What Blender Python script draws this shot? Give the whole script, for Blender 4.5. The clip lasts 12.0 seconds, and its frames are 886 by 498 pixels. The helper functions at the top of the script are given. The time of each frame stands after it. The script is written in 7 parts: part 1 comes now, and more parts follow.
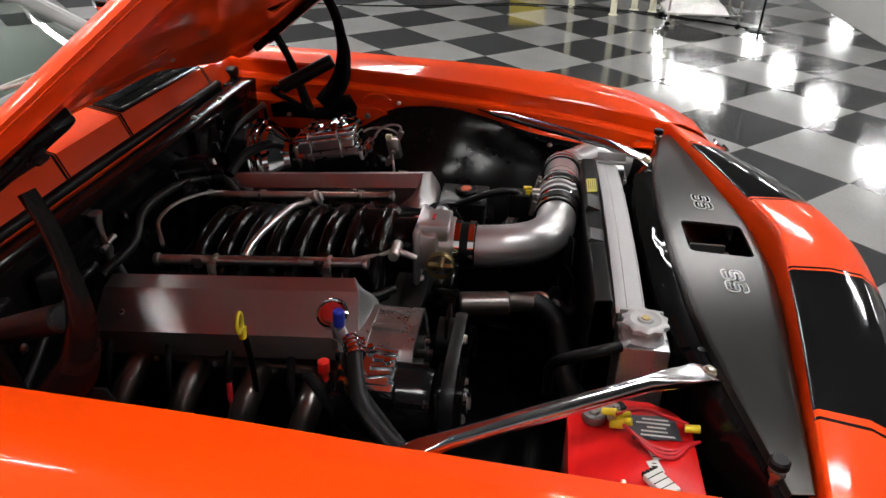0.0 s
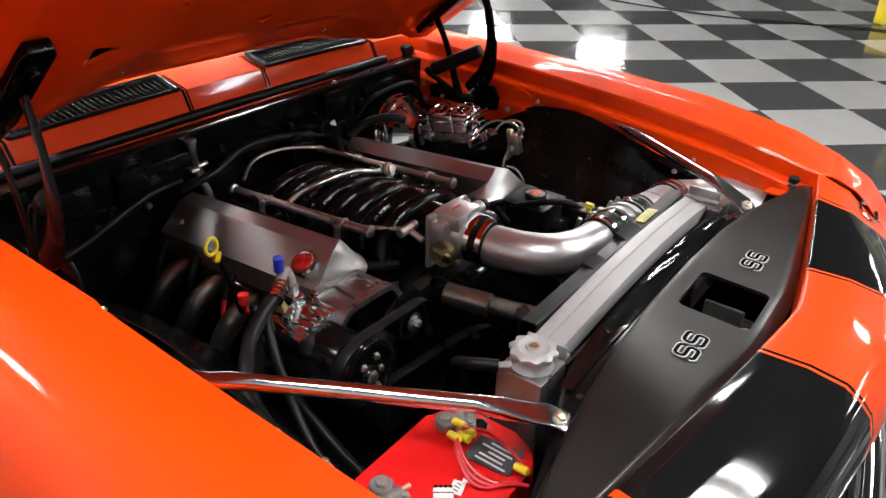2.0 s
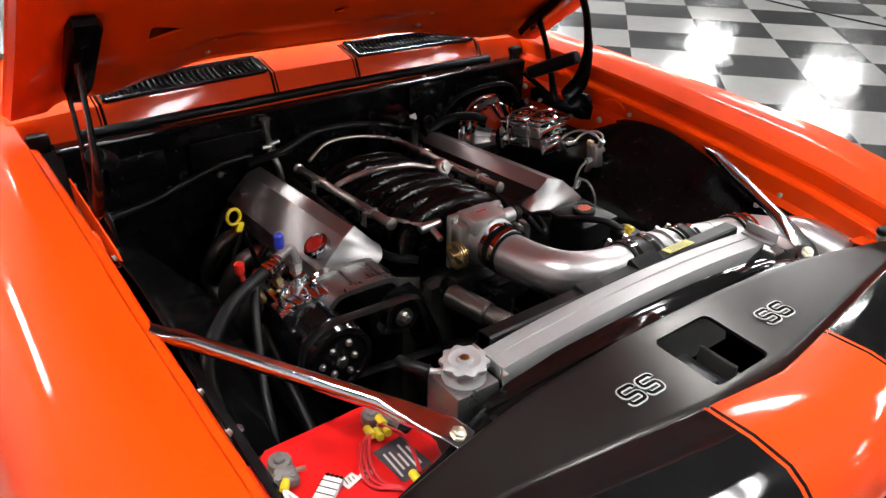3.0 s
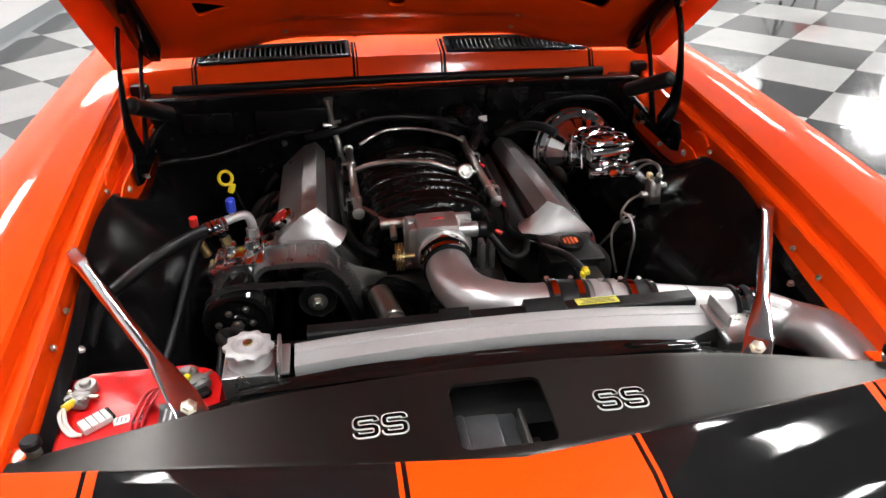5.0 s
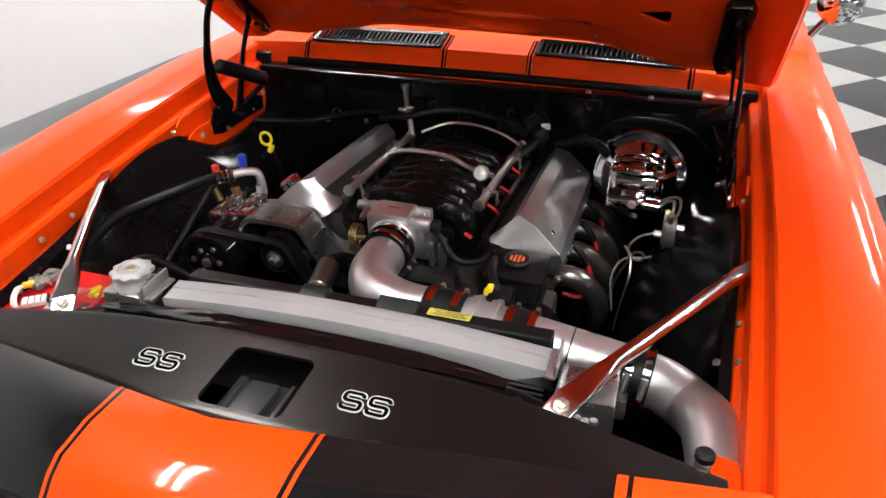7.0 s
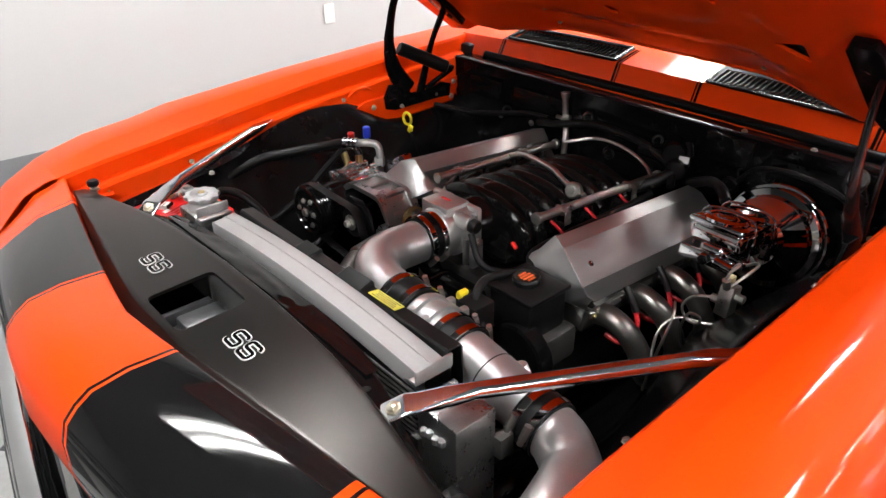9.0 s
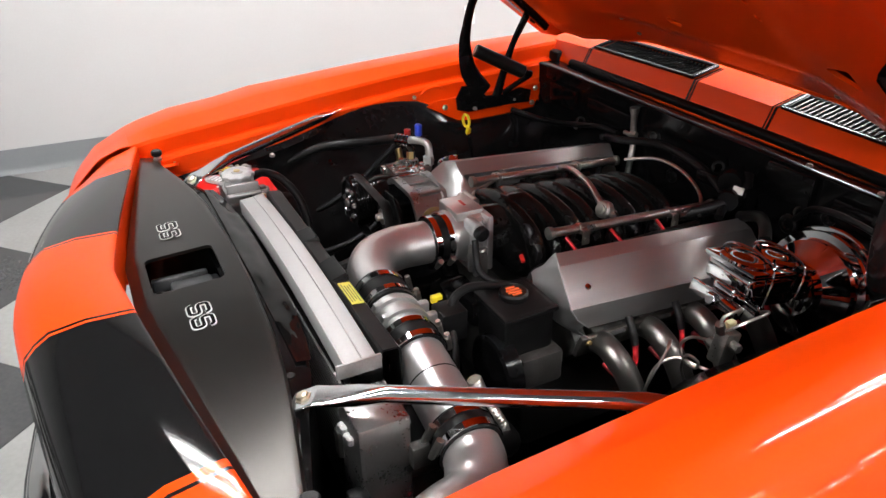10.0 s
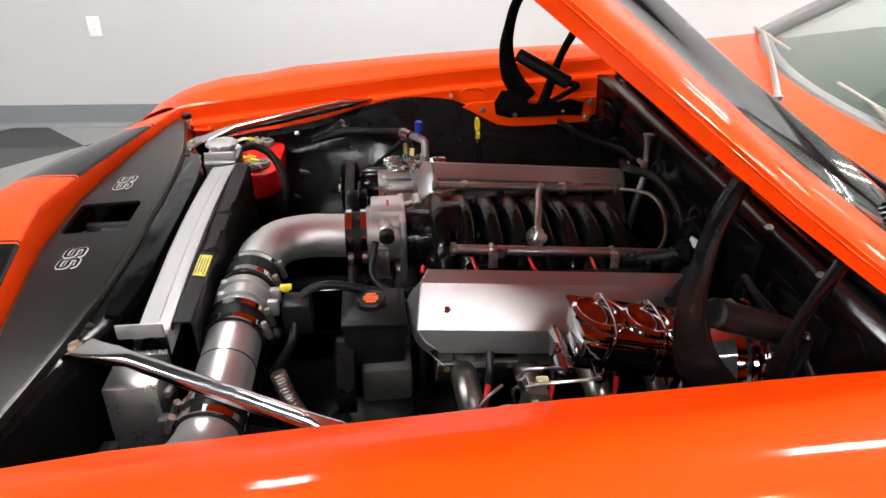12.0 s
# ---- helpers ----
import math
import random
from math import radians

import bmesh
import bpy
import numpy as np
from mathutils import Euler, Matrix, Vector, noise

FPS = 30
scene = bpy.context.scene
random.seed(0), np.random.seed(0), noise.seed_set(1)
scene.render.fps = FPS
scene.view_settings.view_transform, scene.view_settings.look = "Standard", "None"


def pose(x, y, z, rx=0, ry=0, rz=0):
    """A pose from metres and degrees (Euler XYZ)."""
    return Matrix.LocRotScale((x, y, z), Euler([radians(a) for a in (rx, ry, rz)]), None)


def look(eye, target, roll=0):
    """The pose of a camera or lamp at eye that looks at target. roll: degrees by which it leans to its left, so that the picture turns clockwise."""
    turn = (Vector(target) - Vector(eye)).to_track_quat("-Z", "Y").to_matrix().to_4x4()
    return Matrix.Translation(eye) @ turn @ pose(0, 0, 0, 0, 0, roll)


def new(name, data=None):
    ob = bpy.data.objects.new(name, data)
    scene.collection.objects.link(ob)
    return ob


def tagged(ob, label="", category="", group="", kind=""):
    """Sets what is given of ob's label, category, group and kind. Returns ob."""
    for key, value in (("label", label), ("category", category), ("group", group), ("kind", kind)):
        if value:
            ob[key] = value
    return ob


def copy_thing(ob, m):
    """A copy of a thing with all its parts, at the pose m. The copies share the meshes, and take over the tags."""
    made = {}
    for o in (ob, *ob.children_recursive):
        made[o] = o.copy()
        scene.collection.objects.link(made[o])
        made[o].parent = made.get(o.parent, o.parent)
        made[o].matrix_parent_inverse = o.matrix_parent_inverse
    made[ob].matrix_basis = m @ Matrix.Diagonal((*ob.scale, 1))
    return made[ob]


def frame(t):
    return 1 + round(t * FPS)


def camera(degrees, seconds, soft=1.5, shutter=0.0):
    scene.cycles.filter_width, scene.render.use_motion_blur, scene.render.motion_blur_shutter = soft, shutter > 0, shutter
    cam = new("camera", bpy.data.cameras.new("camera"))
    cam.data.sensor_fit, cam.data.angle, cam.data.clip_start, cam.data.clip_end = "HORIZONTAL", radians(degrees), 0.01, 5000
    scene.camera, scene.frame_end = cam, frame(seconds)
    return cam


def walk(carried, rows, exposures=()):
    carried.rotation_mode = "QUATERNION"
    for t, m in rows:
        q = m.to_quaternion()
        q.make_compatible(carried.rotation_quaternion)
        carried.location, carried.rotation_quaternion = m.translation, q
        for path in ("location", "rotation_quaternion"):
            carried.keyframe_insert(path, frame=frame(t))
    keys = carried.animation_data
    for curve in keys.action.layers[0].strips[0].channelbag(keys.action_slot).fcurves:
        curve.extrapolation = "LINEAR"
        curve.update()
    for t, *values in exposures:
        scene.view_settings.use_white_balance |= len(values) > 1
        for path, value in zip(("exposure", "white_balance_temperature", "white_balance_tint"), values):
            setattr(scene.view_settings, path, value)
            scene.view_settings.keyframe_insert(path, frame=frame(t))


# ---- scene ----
cam = camera(62.6, 12.0)
PATH = [
    (0, (-1.33, 0.353, 1.546), (0.406, 0.569, 0.577), 1.2),
    (0.5, (-1.313, 0.194, 1.548), (0.388, 0.596, 0.575), 1.2),
    (1, (-1.279, 0.036, 1.551), (0.356, 0.647, 0.574), 1.2),
    (1.5, (-1.216, -0.108, 1.554), (0.324, 0.707, 0.573), 1.4),
    (2, (-1.132, -0.244, 1.558), (0.277, 0.773, 0.569), 1.6),
    (2.5, (-1.023, -0.381, 1.561), (0.209, 0.842, 0.567), 1.6),
    (3, (-0.873, -0.495, 1.566), (0.164, 0.892, 0.564), 1.2),
    (3.5, (-0.71, -0.59, 1.568), (0.12, 0.924, 0.56), 0.7),
    (4, (-0.538, -0.663, 1.57), (0.091, 0.943, 0.557), 0.3),
    (4.3, (-0.415, -0.697, 1.572), (0.086, 0.949, 0.553), -0.2),
    (4.5, (-0.358, -0.712, 1.568), (0.082, 0.954, 0.552), -0.0),
    (5, (-0.195, -0.742, 1.569), (0.075, 0.961, 0.555), -0.0),
    (5.5, (-0.02, -0.758, 1.569), (0.049, 0.964, 0.553), -0.2),
    (6, (0.153, -0.759, 1.568), (0.038, 0.96, 0.552), -0.2),
    (6.5, (0.335, -0.741, 1.569), (0.022, 0.952, 0.552), -0.5),
    (7, (0.503, -0.709, 1.568), (-0.027, 0.932, 0.554), -0.6),
    (7.2, (0.567, -0.69, 1.567), (-0.053, 0.92, 0.555), -0.5),
    (7.6, (0.691, -0.639, 1.563), (-0.103, 0.896, 0.557), -0.8),
    (8, (0.805, -0.579, 1.558), (-0.155, 0.863, 0.559), -0.9),
    (8.4, (0.908, -0.507, 1.551), (-0.206, 0.825, 0.56), -1.0),
    (8.8, (0.998, -0.42, 1.543), (-0.257, 0.789, 0.561), -1.1),
    (9, (1.043, -0.377, 1.54), (-0.278, 0.761, 0.561), -1.0),
    (9.5, (1.132, -0.259, 1.53), (-0.329, 0.703, 0.56), -0.9),
    (10, (1.205, -0.11, 1.524), (-0.365, 0.671, 0.562), -0.7),
    (10.5, (1.259, 0.04, 1.52), (-0.398, 0.62, 0.56), -0.5),
    (11, (1.305, 0.194, 1.515), (-0.4, 0.61, 0.557), -0.4),
    (11.5, (1.328, 0.353, 1.515), (-0.402, 0.626, 0.549), -0.0),
    (12, (1.347, 0.52, 1.515), (-0.397, 0.689, 0.55), -0.0),
]
EXPOSURES = [(0.0, -0.68), (1.0, -0.36), (2.5, -0.16), (4.5, 0.02), (6.5, 0.02), (9.0, 0.0), (11.0, 0.08), (12.0, 0.10)]
walk(cam, [(t, look(eye, target, roll)) for t, eye, target, roll in PATH], EXPOSURES)

# ---- world and light ----
world = bpy.data.worlds.new("room_air")
scene.world = world
world.use_nodes = True
world.node_tree.nodes["Background"].inputs[0].default_value = (0.9, 0.95, 1.0, 1)
world.node_tree.nodes["Background"].inputs[1].default_value = 0.0
scene.view_settings.exposure = 0.0
TUBE_GLOW = 212.0
CEILING = 3.3


# ---- small helpers ----
def lerp_table(table, v):
    """Piecewise-smooth value from rows of (place, value)."""
    return float(np.interp(v, [a for a, _ in table], [b for _, b in table]))


def thing(name, at, label, category, group="", kind=""):
    e = new(name)
    e.location = at
    e.empty_display_size = 0.1
    return tagged(e, label, category, group, kind)


def finish(bm, name, material, angle=38, weld=0.0):
    if weld:
        bmesh.ops.remove_doubles(bm, verts=bm.verts, dist=weld)
    bmesh.ops.recalc_face_normals(bm, faces=bm.faces)
    me = bpy.data.meshes.new(name)
    bm.to_mesh(me)
    bm.free()
    me.polygons.foreach_set("use_smooth", [True] * len(me.polygons))
    me.set_sharp_from_angle(angle=radians(angle))
    for m in material if isinstance(material, (list, tuple)) else [material]:
        me.materials.append(m)
    return me


def base_of(ob):
    m = Matrix.Translation(ob.location)
    return base_of(ob.parent) @ ob.matrix_parent_inverse @ m if ob.parent else m


def part(name, bm, material, parent, label="", angle=38, weld=0.0):
    ob = new(name, finish(bm, name, material, angle, weld))
    ob.parent = parent
    ob.matrix_parent_inverse = base_of(parent).inverted()
    return tagged(ob, label)


def solo(name, bm, material, label="", category="", kind="", group="", angle=38, weld=0.0):
    return tagged(new(name, finish(bm, name, material, angle, weld)), label, category, group, kind)


def box(bm, c, s, bevel=0.0, rot=None, seg=2):
    m = Matrix.Translation(c) @ (rot.to_4x4() if rot is not None else Matrix()) @ Matrix.Diagonal((*s, 1))
    made = bmesh.ops.create_cube(bm, size=1, matrix=m)["verts"]
    if bevel:
        edges = list({e for v in made for e in v.link_edges})
        bmesh.ops.bevel(bm, geom=edges, offset=bevel, segments=seg, profile=0.5, affect="EDGES", clamp_overlap=True)
    return bm


def turn_to(axis):
    return Vector(axis).to_track_quat("Z", "Y").to_matrix().to_4x4()


def lathe(bm, profile, c, axis=(0, 0, 1), seg=24):
    """Turns rows of (radius, height) about an axis through c."""
    m = Matrix.Translation(c) @ turn_to(axis)
    rings = []
    for r, h in profile:
        if r < 1e-5:
            rings.append([bm.verts.new(m @ Vector((0, 0, h)))])
        else:
            rings.append([bm.verts.new(m @ Vector((r * math.cos(a), r * math.sin(a), h))) for a in np.arange(seg) * 2 * math.pi / seg])
    for a, b in zip(rings, rings[1:]):
        for k in range(seg):
            n = (k + 1) % seg
            if len(a) == 1 and len(b) == 1:
                continue
            if len(a) == 1:
                bm.faces.new((a[0], b[k], b[n]))
            elif len(b) == 1:
                bm.faces.new((a[k], a[n], b[0]))
            else:
                bm.faces.new((a[k], a[n], b[n], b[k]))
    return bm


def rod(bm, a, b, r, seg=14, bevel=0.0):
    a, b = Vector(a), Vector(b)
    h = (b - a).length
    e = min(bevel, r * 0.5)
    prof = [(0, 0), (r - e, 0), (r, e), (r, h - e), (r - e, h), (0, h)] if e else [(0, 0), (r, 0), (r, h), (0, h)]
    return lathe(bm, prof, a, b - a, seg)


def spline(pts, steps=6):
    p = [Vector(q) for q in pts]
    if len(p) < 3:
        return p
    p = [2 * p[0] - p[1], *p, 2 * p[-1] - p[-2]]
    out = []
    for i in range(1, len(p) - 2):
        for k in range(steps):
            t = k / steps
            a, b, c, d = p[i - 1 : i + 3]
            out.append(0.5 * (2 * b + (c - a) * t + (2 * a - 5 * b + 4 * c - d) * t * t + (3 * b - a - 3 * c + d) * t ** 3))
    return out + [p[-2]]


def sweep(bm, pts, r, seg=10, steps=6, flat=1.0, up=None, ribs=0.0):
    """A tube along a smooth line; r may be a list with one radius a point. flat: the section's height over its width."""
    line = spline(pts, steps) if steps > 1 else [Vector(q) for q in pts]
    n = len(line)
    rs = np.interp(np.linspace(0, 1, n), np.linspace(0, 1, len(r)), r) if isinstance(r, (list, tuple)) else [r] * n
    side = None
    rings = []
    for i, q in enumerate(line):
        way = (line[min(i + 1, n - 1)] - line[max(i - 1, 0)]).normalized()
        if side is None:
            ref = Vector(up) if up else (Vector((0, 0, 1)) if abs(way.z) < 0.9 else Vector((1, 0, 0)))
            side = way.cross(ref).normalized()
        side = (side - way * side.dot(way)).normalized()
        top = side.cross(way)
        k = rs[i] * (1 + ribs * (i % 2))
        rings.append([bm.verts.new(q + side * math.cos(a) * k + top * math.sin(a) * k * flat) for a in np.arange(seg) * 2 * math.pi / seg])
    for a, b in zip(rings, rings[1:]):
        for k in range(seg):
            bm.faces.new((a[k], a[(k + 1) % seg], b[(k + 1) % seg], b[k]))
    bm.faces.new(rings[0]), bm.faces.new(rings[-1])
    return bm


def loft(bm, rows, skip=None):
    """A skin through rows of places."""
    grid = [[bm.verts.new(q) for q in row] for row in rows]
    for i in range(len(grid) - 1):
        for j in range(len(grid[0]) - 1):
            if skip is None or not skip(i, j):
                bm.faces.new((grid[i][j], grid[i + 1][j], grid[i + 1][j + 1], grid[i][j + 1]))
    return bm


def thicken(bm, t):
    bmesh.ops.recalc_face_normals(bm, faces=bm.faces)
    bmesh.ops.solidify(bm, geom=bm.faces[:], thickness=t)
    return bm


def prism(bm, poly, frame_m, h, bevel=0.0):
    """A plate: a flat outline raised by h, put in place by a matrix."""
    lo = [bm.verts.new(frame_m @ Vector((x, y, 0))) for x, y in poly]
    hi = [bm.verts.new(frame_m @ Vector((x, y, h))) for x, y in poly]
    n = len(poly)
    faces = [bm.faces.new(lo), bm.faces.new(hi)]
    faces += [bm.faces.new((lo[k], lo[(k + 1) % n], hi[(k + 1) % n], hi[k])) for k in range(n)]
    if bevel:
        edges = list({e for f in faces[:2] for e in f.edges})
        bmesh.ops.bevel(bm, geom=edges, offset=bevel, segments=2, profile=0.5, affect="EDGES", clamp_overlap=True)
    return bm


def axes(o, x, y):
    """A matrix with its origin at o and its first two axes along x and y."""
    x = Vector(x).normalized()
    z = x.cross(Vector(y)).normalized()
    y = z.cross(x)
    return Matrix((( x.x, y.x, z.x, o[0]), (x.y, y.y, z.y, o[1]), (x.z, y.z, z.z, o[2]), (0, 0, 0, 1)))


def bolt(bm, c, axis, r=0.008, h=0.006):
    lathe(bm, [(r * 1.35, 0), (r * 1.35, h * 0.25), (r, h * 0.3), (r, h * 0.85), (r * 0.8, h), (0, h)], c, axis, 6)
    return bm


def sheet_round(bm, outline, hole, lip):
    """Fills the sheet between an outline and a hole, and turns the hole's edge in to a lip."""
    loops = []
    for line in (outline, hole):
        vs = [bm.verts.new(q) for q in line]
        loops.append([bm.edges.new((vs[n], vs[(n + 1) % len(vs)])) for n in range(len(vs))])
    bmesh.ops.triangle_fill(bm, edges=loops[0] + loops[1], use_beauty=True)
    loft(bm, [pair for pair in zip(hole + hole[:1], lip + lip[:1])])
    bmesh.ops.remove_doubles(bm, verts=bm.verts, dist=1e-5)
    return bm


# ---- materials ----
def mat(name, base, rough=0.5, metal=0.0, coat=0.0, vary=0.12, scale=6.0, fine=90.0, bump=0.0, rough_vary=0.1, stretch=(1, 1, 1), each=0.0, spec=0.5, coat_rough=0.03):
    m = bpy.data.materials.new(name)
    m.use_nodes = True
    nt = m.node_tree
    b = nt.nodes["Principled BSDF"]
    b.inputs["Metallic"].default_value = metal
    b.inputs["Specular IOR Level"].default_value = spec
    b.inputs["Coat Weight"].default_value = coat
    b.inputs["Coat Roughness"].default_value = coat_rough
    co = nt.nodes.new("ShaderNodeTexCoord")
    mp = nt.nodes.new("ShaderNodeMapping")
    mp.inputs["Scale"].default_value = stretch
    nt.links.new(co.outputs["Object"], mp.inputs["Vector"])
    big, small = nt.nodes.new("ShaderNodeTexNoise"), nt.nodes.new("ShaderNodeTexNoise")
    for tex, s in ((big, scale), (small, fine)):
        tex.inputs["Scale"].default_value = s
        tex.inputs["Detail"].default_value = 5
        nt.links.new(mp.outputs["Vector"], tex.inputs["Vector"])
    both = nt.nodes.new("ShaderNodeMath")
    both.operation = "MULTIPLY_ADD"
    nt.links.new(small.outputs["Fac"], both.inputs[0])
    both.inputs[1].default_value = 0.5
    half = nt.nodes.new("ShaderNodeMath")
    half.operation = "MULTIPLY"
    half.inputs[1].default_value = 0.5
    nt.links.new(big.outputs["Fac"], half.inputs[0])
    nt.links.new(half.outputs[0], both.inputs[2])
    ramp = nt.nodes.new("ShaderNodeMapRange")
    ramp.inputs["From Min"].default_value, ramp.inputs["From Max"].default_value = 0.3, 0.7
    ramp.inputs["To Min"].default_value, ramp.inputs["To Max"].default_value = 1 - vary, 1 + vary
    nt.links.new(both.outputs[0], ramp.inputs["Value"])
    tint = nt.nodes.new("ShaderNodeMix")
    tint.data_type, tint.blend_type = "RGBA", "MULTIPLY"
    tint.inputs["Factor"].default_value = 1.0
    tint.inputs["A"].default_value = (*base, 1)
    out = ramp.outputs["Result"]
    if each:
        info = nt.nodes.new("ShaderNodeObjectInfo")
        er = nt.nodes.new("ShaderNodeMapRange")
        er.inputs["To Min"].default_value, er.inputs["To Max"].default_value = 1 - each, 1 + each
        nt.links.new(info.outputs["Random"], er.inputs["Value"])
        mul = nt.nodes.new("ShaderNodeMath")
        mul.operation = "MULTIPLY"
        nt.links.new(er.outputs["Result"], mul.inputs[0])
        nt.links.new(out, mul.inputs[1])
        out = mul.outputs[0]
    nt.links.new(out, tint.inputs["B"])
    nt.links.new(tint.outputs["Result"], b.inputs["Base Color"])
    rr = nt.nodes.new("ShaderNodeMapRange")
    rr.inputs["From Min"].default_value, rr.inputs["From Max"].default_value = 0.3, 0.7
    rr.inputs["To Min"].default_value, rr.inputs["To Max"].default_value = max(0.0, rough * (1 - rough_vary)), min(1.0, rough * (1 + rough_vary))
    nt.links.new(both.outputs[0], rr.inputs["Value"])
    nt.links.new(rr.outputs["Result"], b.inputs["Roughness"])
    if bump:
        bp = nt.nodes.new("ShaderNodeBump")
        bp.inputs["Strength"].default_value = bump
        bp.inputs["Distance"].default_value = 0.002
        nt.links.new(small.outputs["Fac"], bp.inputs["Height"])
        nt.links.new(bp.outputs["Normal"], b.inputs["Normal"])
    return m


def brush_along(m, way, amount):
    """Gives a brushed metal its grain direction."""
    nt = m.node_tree
    b = nt.nodes["Principled BSDF"]
    v = nt.nodes.new("ShaderNodeCombineXYZ")
    for n in range(3):
        v.inputs[n].default_value = way[n]
    nt.links.new(v.outputs[0], b.inputs["Tangent"])
    b.inputs["Anisotropic"].default_value = amount


def glow(name, colour, strength):
    m = bpy.data.materials.new(name)
    m.use_nodes = True
    b = m.node_tree.nodes["Principled BSDF"]
    b.inputs["Base Color"].default_value = (*colour, 1)
    b.inputs["Emission Color"].default_value = (*colour, 1)
    b.inputs["Emission Strength"].default_value = strength
    return m


ORANGE = mat("orange_paint", (0.70, 0.048, 0.0012), 0.5, spec=0.06, coat=0.40, coat_rough=0.075, vary=0.03, scale=3, fine=900, rough_vary=0.1)
STRIPE = mat("black_stripe_paint", (0.005, 0.005, 0.0053), 0.06, spec=0.28, coat=0.0, vary=0.1, scale=3, fine=600)
BLACK_GLOSS = mat("black_gloss_enamel", (0.003, 0.003, 0.0032), 0.16, spec=0.16, vary=0.2, scale=8, fine=200)
PULLEY_BLACK = mat("black_gloss_pulley", (0.003, 0.003, 0.003), 0.09, spec=0.4, vary=0.2, scale=20, fine=200)
BLACK_SATIN = mat("black_satin_paint", (0.003, 0.003, 0.0032), 0.17, spec=0.10, vary=0.25, scale=9, fine=45, bump=0.012)
BLACK_PLASTIC = mat("black_plastic", (0.004, 0.004, 0.0042), 0.38, spec=0.14, vary=0.2, scale=14, fine=300, bump=0.1)
RUBBER = mat("black_rubber", (0.004, 0.004, 0.0042), 0.4, spec=0.12, vary=0.2, scale=20, fine=250, bump=0.1)
INTAKE = mat("black_gloss_composite", (0.003, 0.003, 0.003), 0.05, spec=0.11, vary=0.2, scale=30, fine=52, bump=1.0)
BRUSHED = mat("brushed_aluminium", (0.473, 0.473, 0.473), 0.38, metal=0.95, vary=0.06, scale=5, fine=160, stretch=(14, 0.6, 14), rough_vary=0.2, bump=0.04)
brush_along(BRUSHED, (1, 0, 0), 0.5)
RAIL_ALU = mat("mill_finish_aluminium", (0.34, 0.34, 0.34), 0.52, metal=0.45, vary=0.08, scale=14, fine=220, rough_vary=0.2, bump=0.03)
MACHINED = mat("machined_aluminium", (0.52, 0.515, 0.51), 0.33, metal=0.9, vary=0.06, scale=9, fine=60, rough_vary=0.1)
BLOCK_GREY = mat("bare_block_casting", (0.17, 0.163, 0.15), 0.5, metal=0.4, vary=0.25, scale=26, fine=240, bump=0.25)
LEAD = mat("grey_lead", (0.19, 0.187, 0.18), 0.42, metal=0.6, vary=0.2, scale=60, fine=400, bump=0.1)
RAW_ALU = mat("plain_aluminium", (0.37, 0.37, 0.366), 0.40, metal=0.85, vary=0.12, scale=20, fine=260, rough_vary=0.2, bump=0.05)
SEAL_FILM = mat("glossy_black_film", (0.003, 0.003, 0.003), 0.06, spec=0.22, vary=0.2, scale=20, fine=60, bump=0.03)
ZINC = mat("pale_zinc", (0.6364, 0.5934, 0.473), 0.3, metal=1.0, vary=0.1)
SATIN_PIPE = mat("satin_silver_pipe", (0.4988, 0.4902, 0.4902), 0.36, metal=0.9, vary=0.06, scale=12, fine=400, rough_vary=0.15)
CHROME = mat("chrome", (0.57, 0.575, 0.58), 0.05, metal=1.0, vary=0.03, scale=15, fine=300)
CHROME_BAR = mat("chrome_bar", (0.58, 0.58, 0.59), 0.15, metal=1.0, vary=0.03, scale=15, fine=300)
STEEL = mat("zinc_steel", (0.43, 0.4214, 0.3956), 0.32, metal=1.0, vary=0.2, scale=40, fine=300, rough_vary=0.2)
CAST_ALU = mat("bare_cast_aluminium", (0.33, 0.327, 0.323), 0.3, metal=0.95, vary=0.1, scale=25, fine=220, rough_vary=0.2, bump=0.03)
TRIM_GREY = mat("grey_trim", (0.13, 0.13, 0.127), 0.45, vary=0.06)
DASH_GREY = mat("grey_green_vinyl", (0.070, 0.083, 0.074), 0.5, spec=0.3, vary=0.06, scale=6, fine=300, bump=0.05)
WIPER_METAL = mat("dull_wiper_metal", (0.30, 0.28, 0.25), 0.4, metal=0.6, vary=0.1, scale=30)
CAST = mat("cast_metal", (0.045, 0.044, 0.042), 0.5, metal=0.6, vary=0.3, scale=30, fine=300, bump=0.3)
HEADER = mat("ceramic_header_tube", (0.17, 0.162, 0.15), 0.3, metal=0.9, vary=0.07, scale=9, fine=200)
BRONZE = mat("black_brushed_panel", (0.028, 0.0265, 0.025), 0.32, metal=0.92, vary=0.03, scale=4, fine=70, stretch=(0.5, 9, 9), rough_vary=0.02)
brush_along(BRONZE, (0, 1, 0), 0.82)
SILVER_PRINT = mat("silver_print", (0.54, 0.54, 0.5328), 0.4, metal=0.2, vary=0.05)
RED_CASE = mat("red_battery_case", (0.504, 0.00864, 0.00864), 0.3, spec=0.3, vary=0.08, scale=12, fine=300)
RED_WIRE = mat("red_wire", (0.42, 0.010, 0.016), 0.4, vary=0.1)
WHITE_WIRE = mat("white_wire", (0.54, 0.5256, 0.4896), 0.45, vary=0.1)
YELLOW = mat("yellow_plastic", (0.5616, 0.4464, 0.0144), 0.4, vary=0.08)
BLUE = mat("blue_cap", (0.0144, 0.036, 0.396), 0.35, vary=0.1)
RED_CAP = mat("red_cap", (0.396, 0.0144, 0.0108), 0.35, vary=0.1)
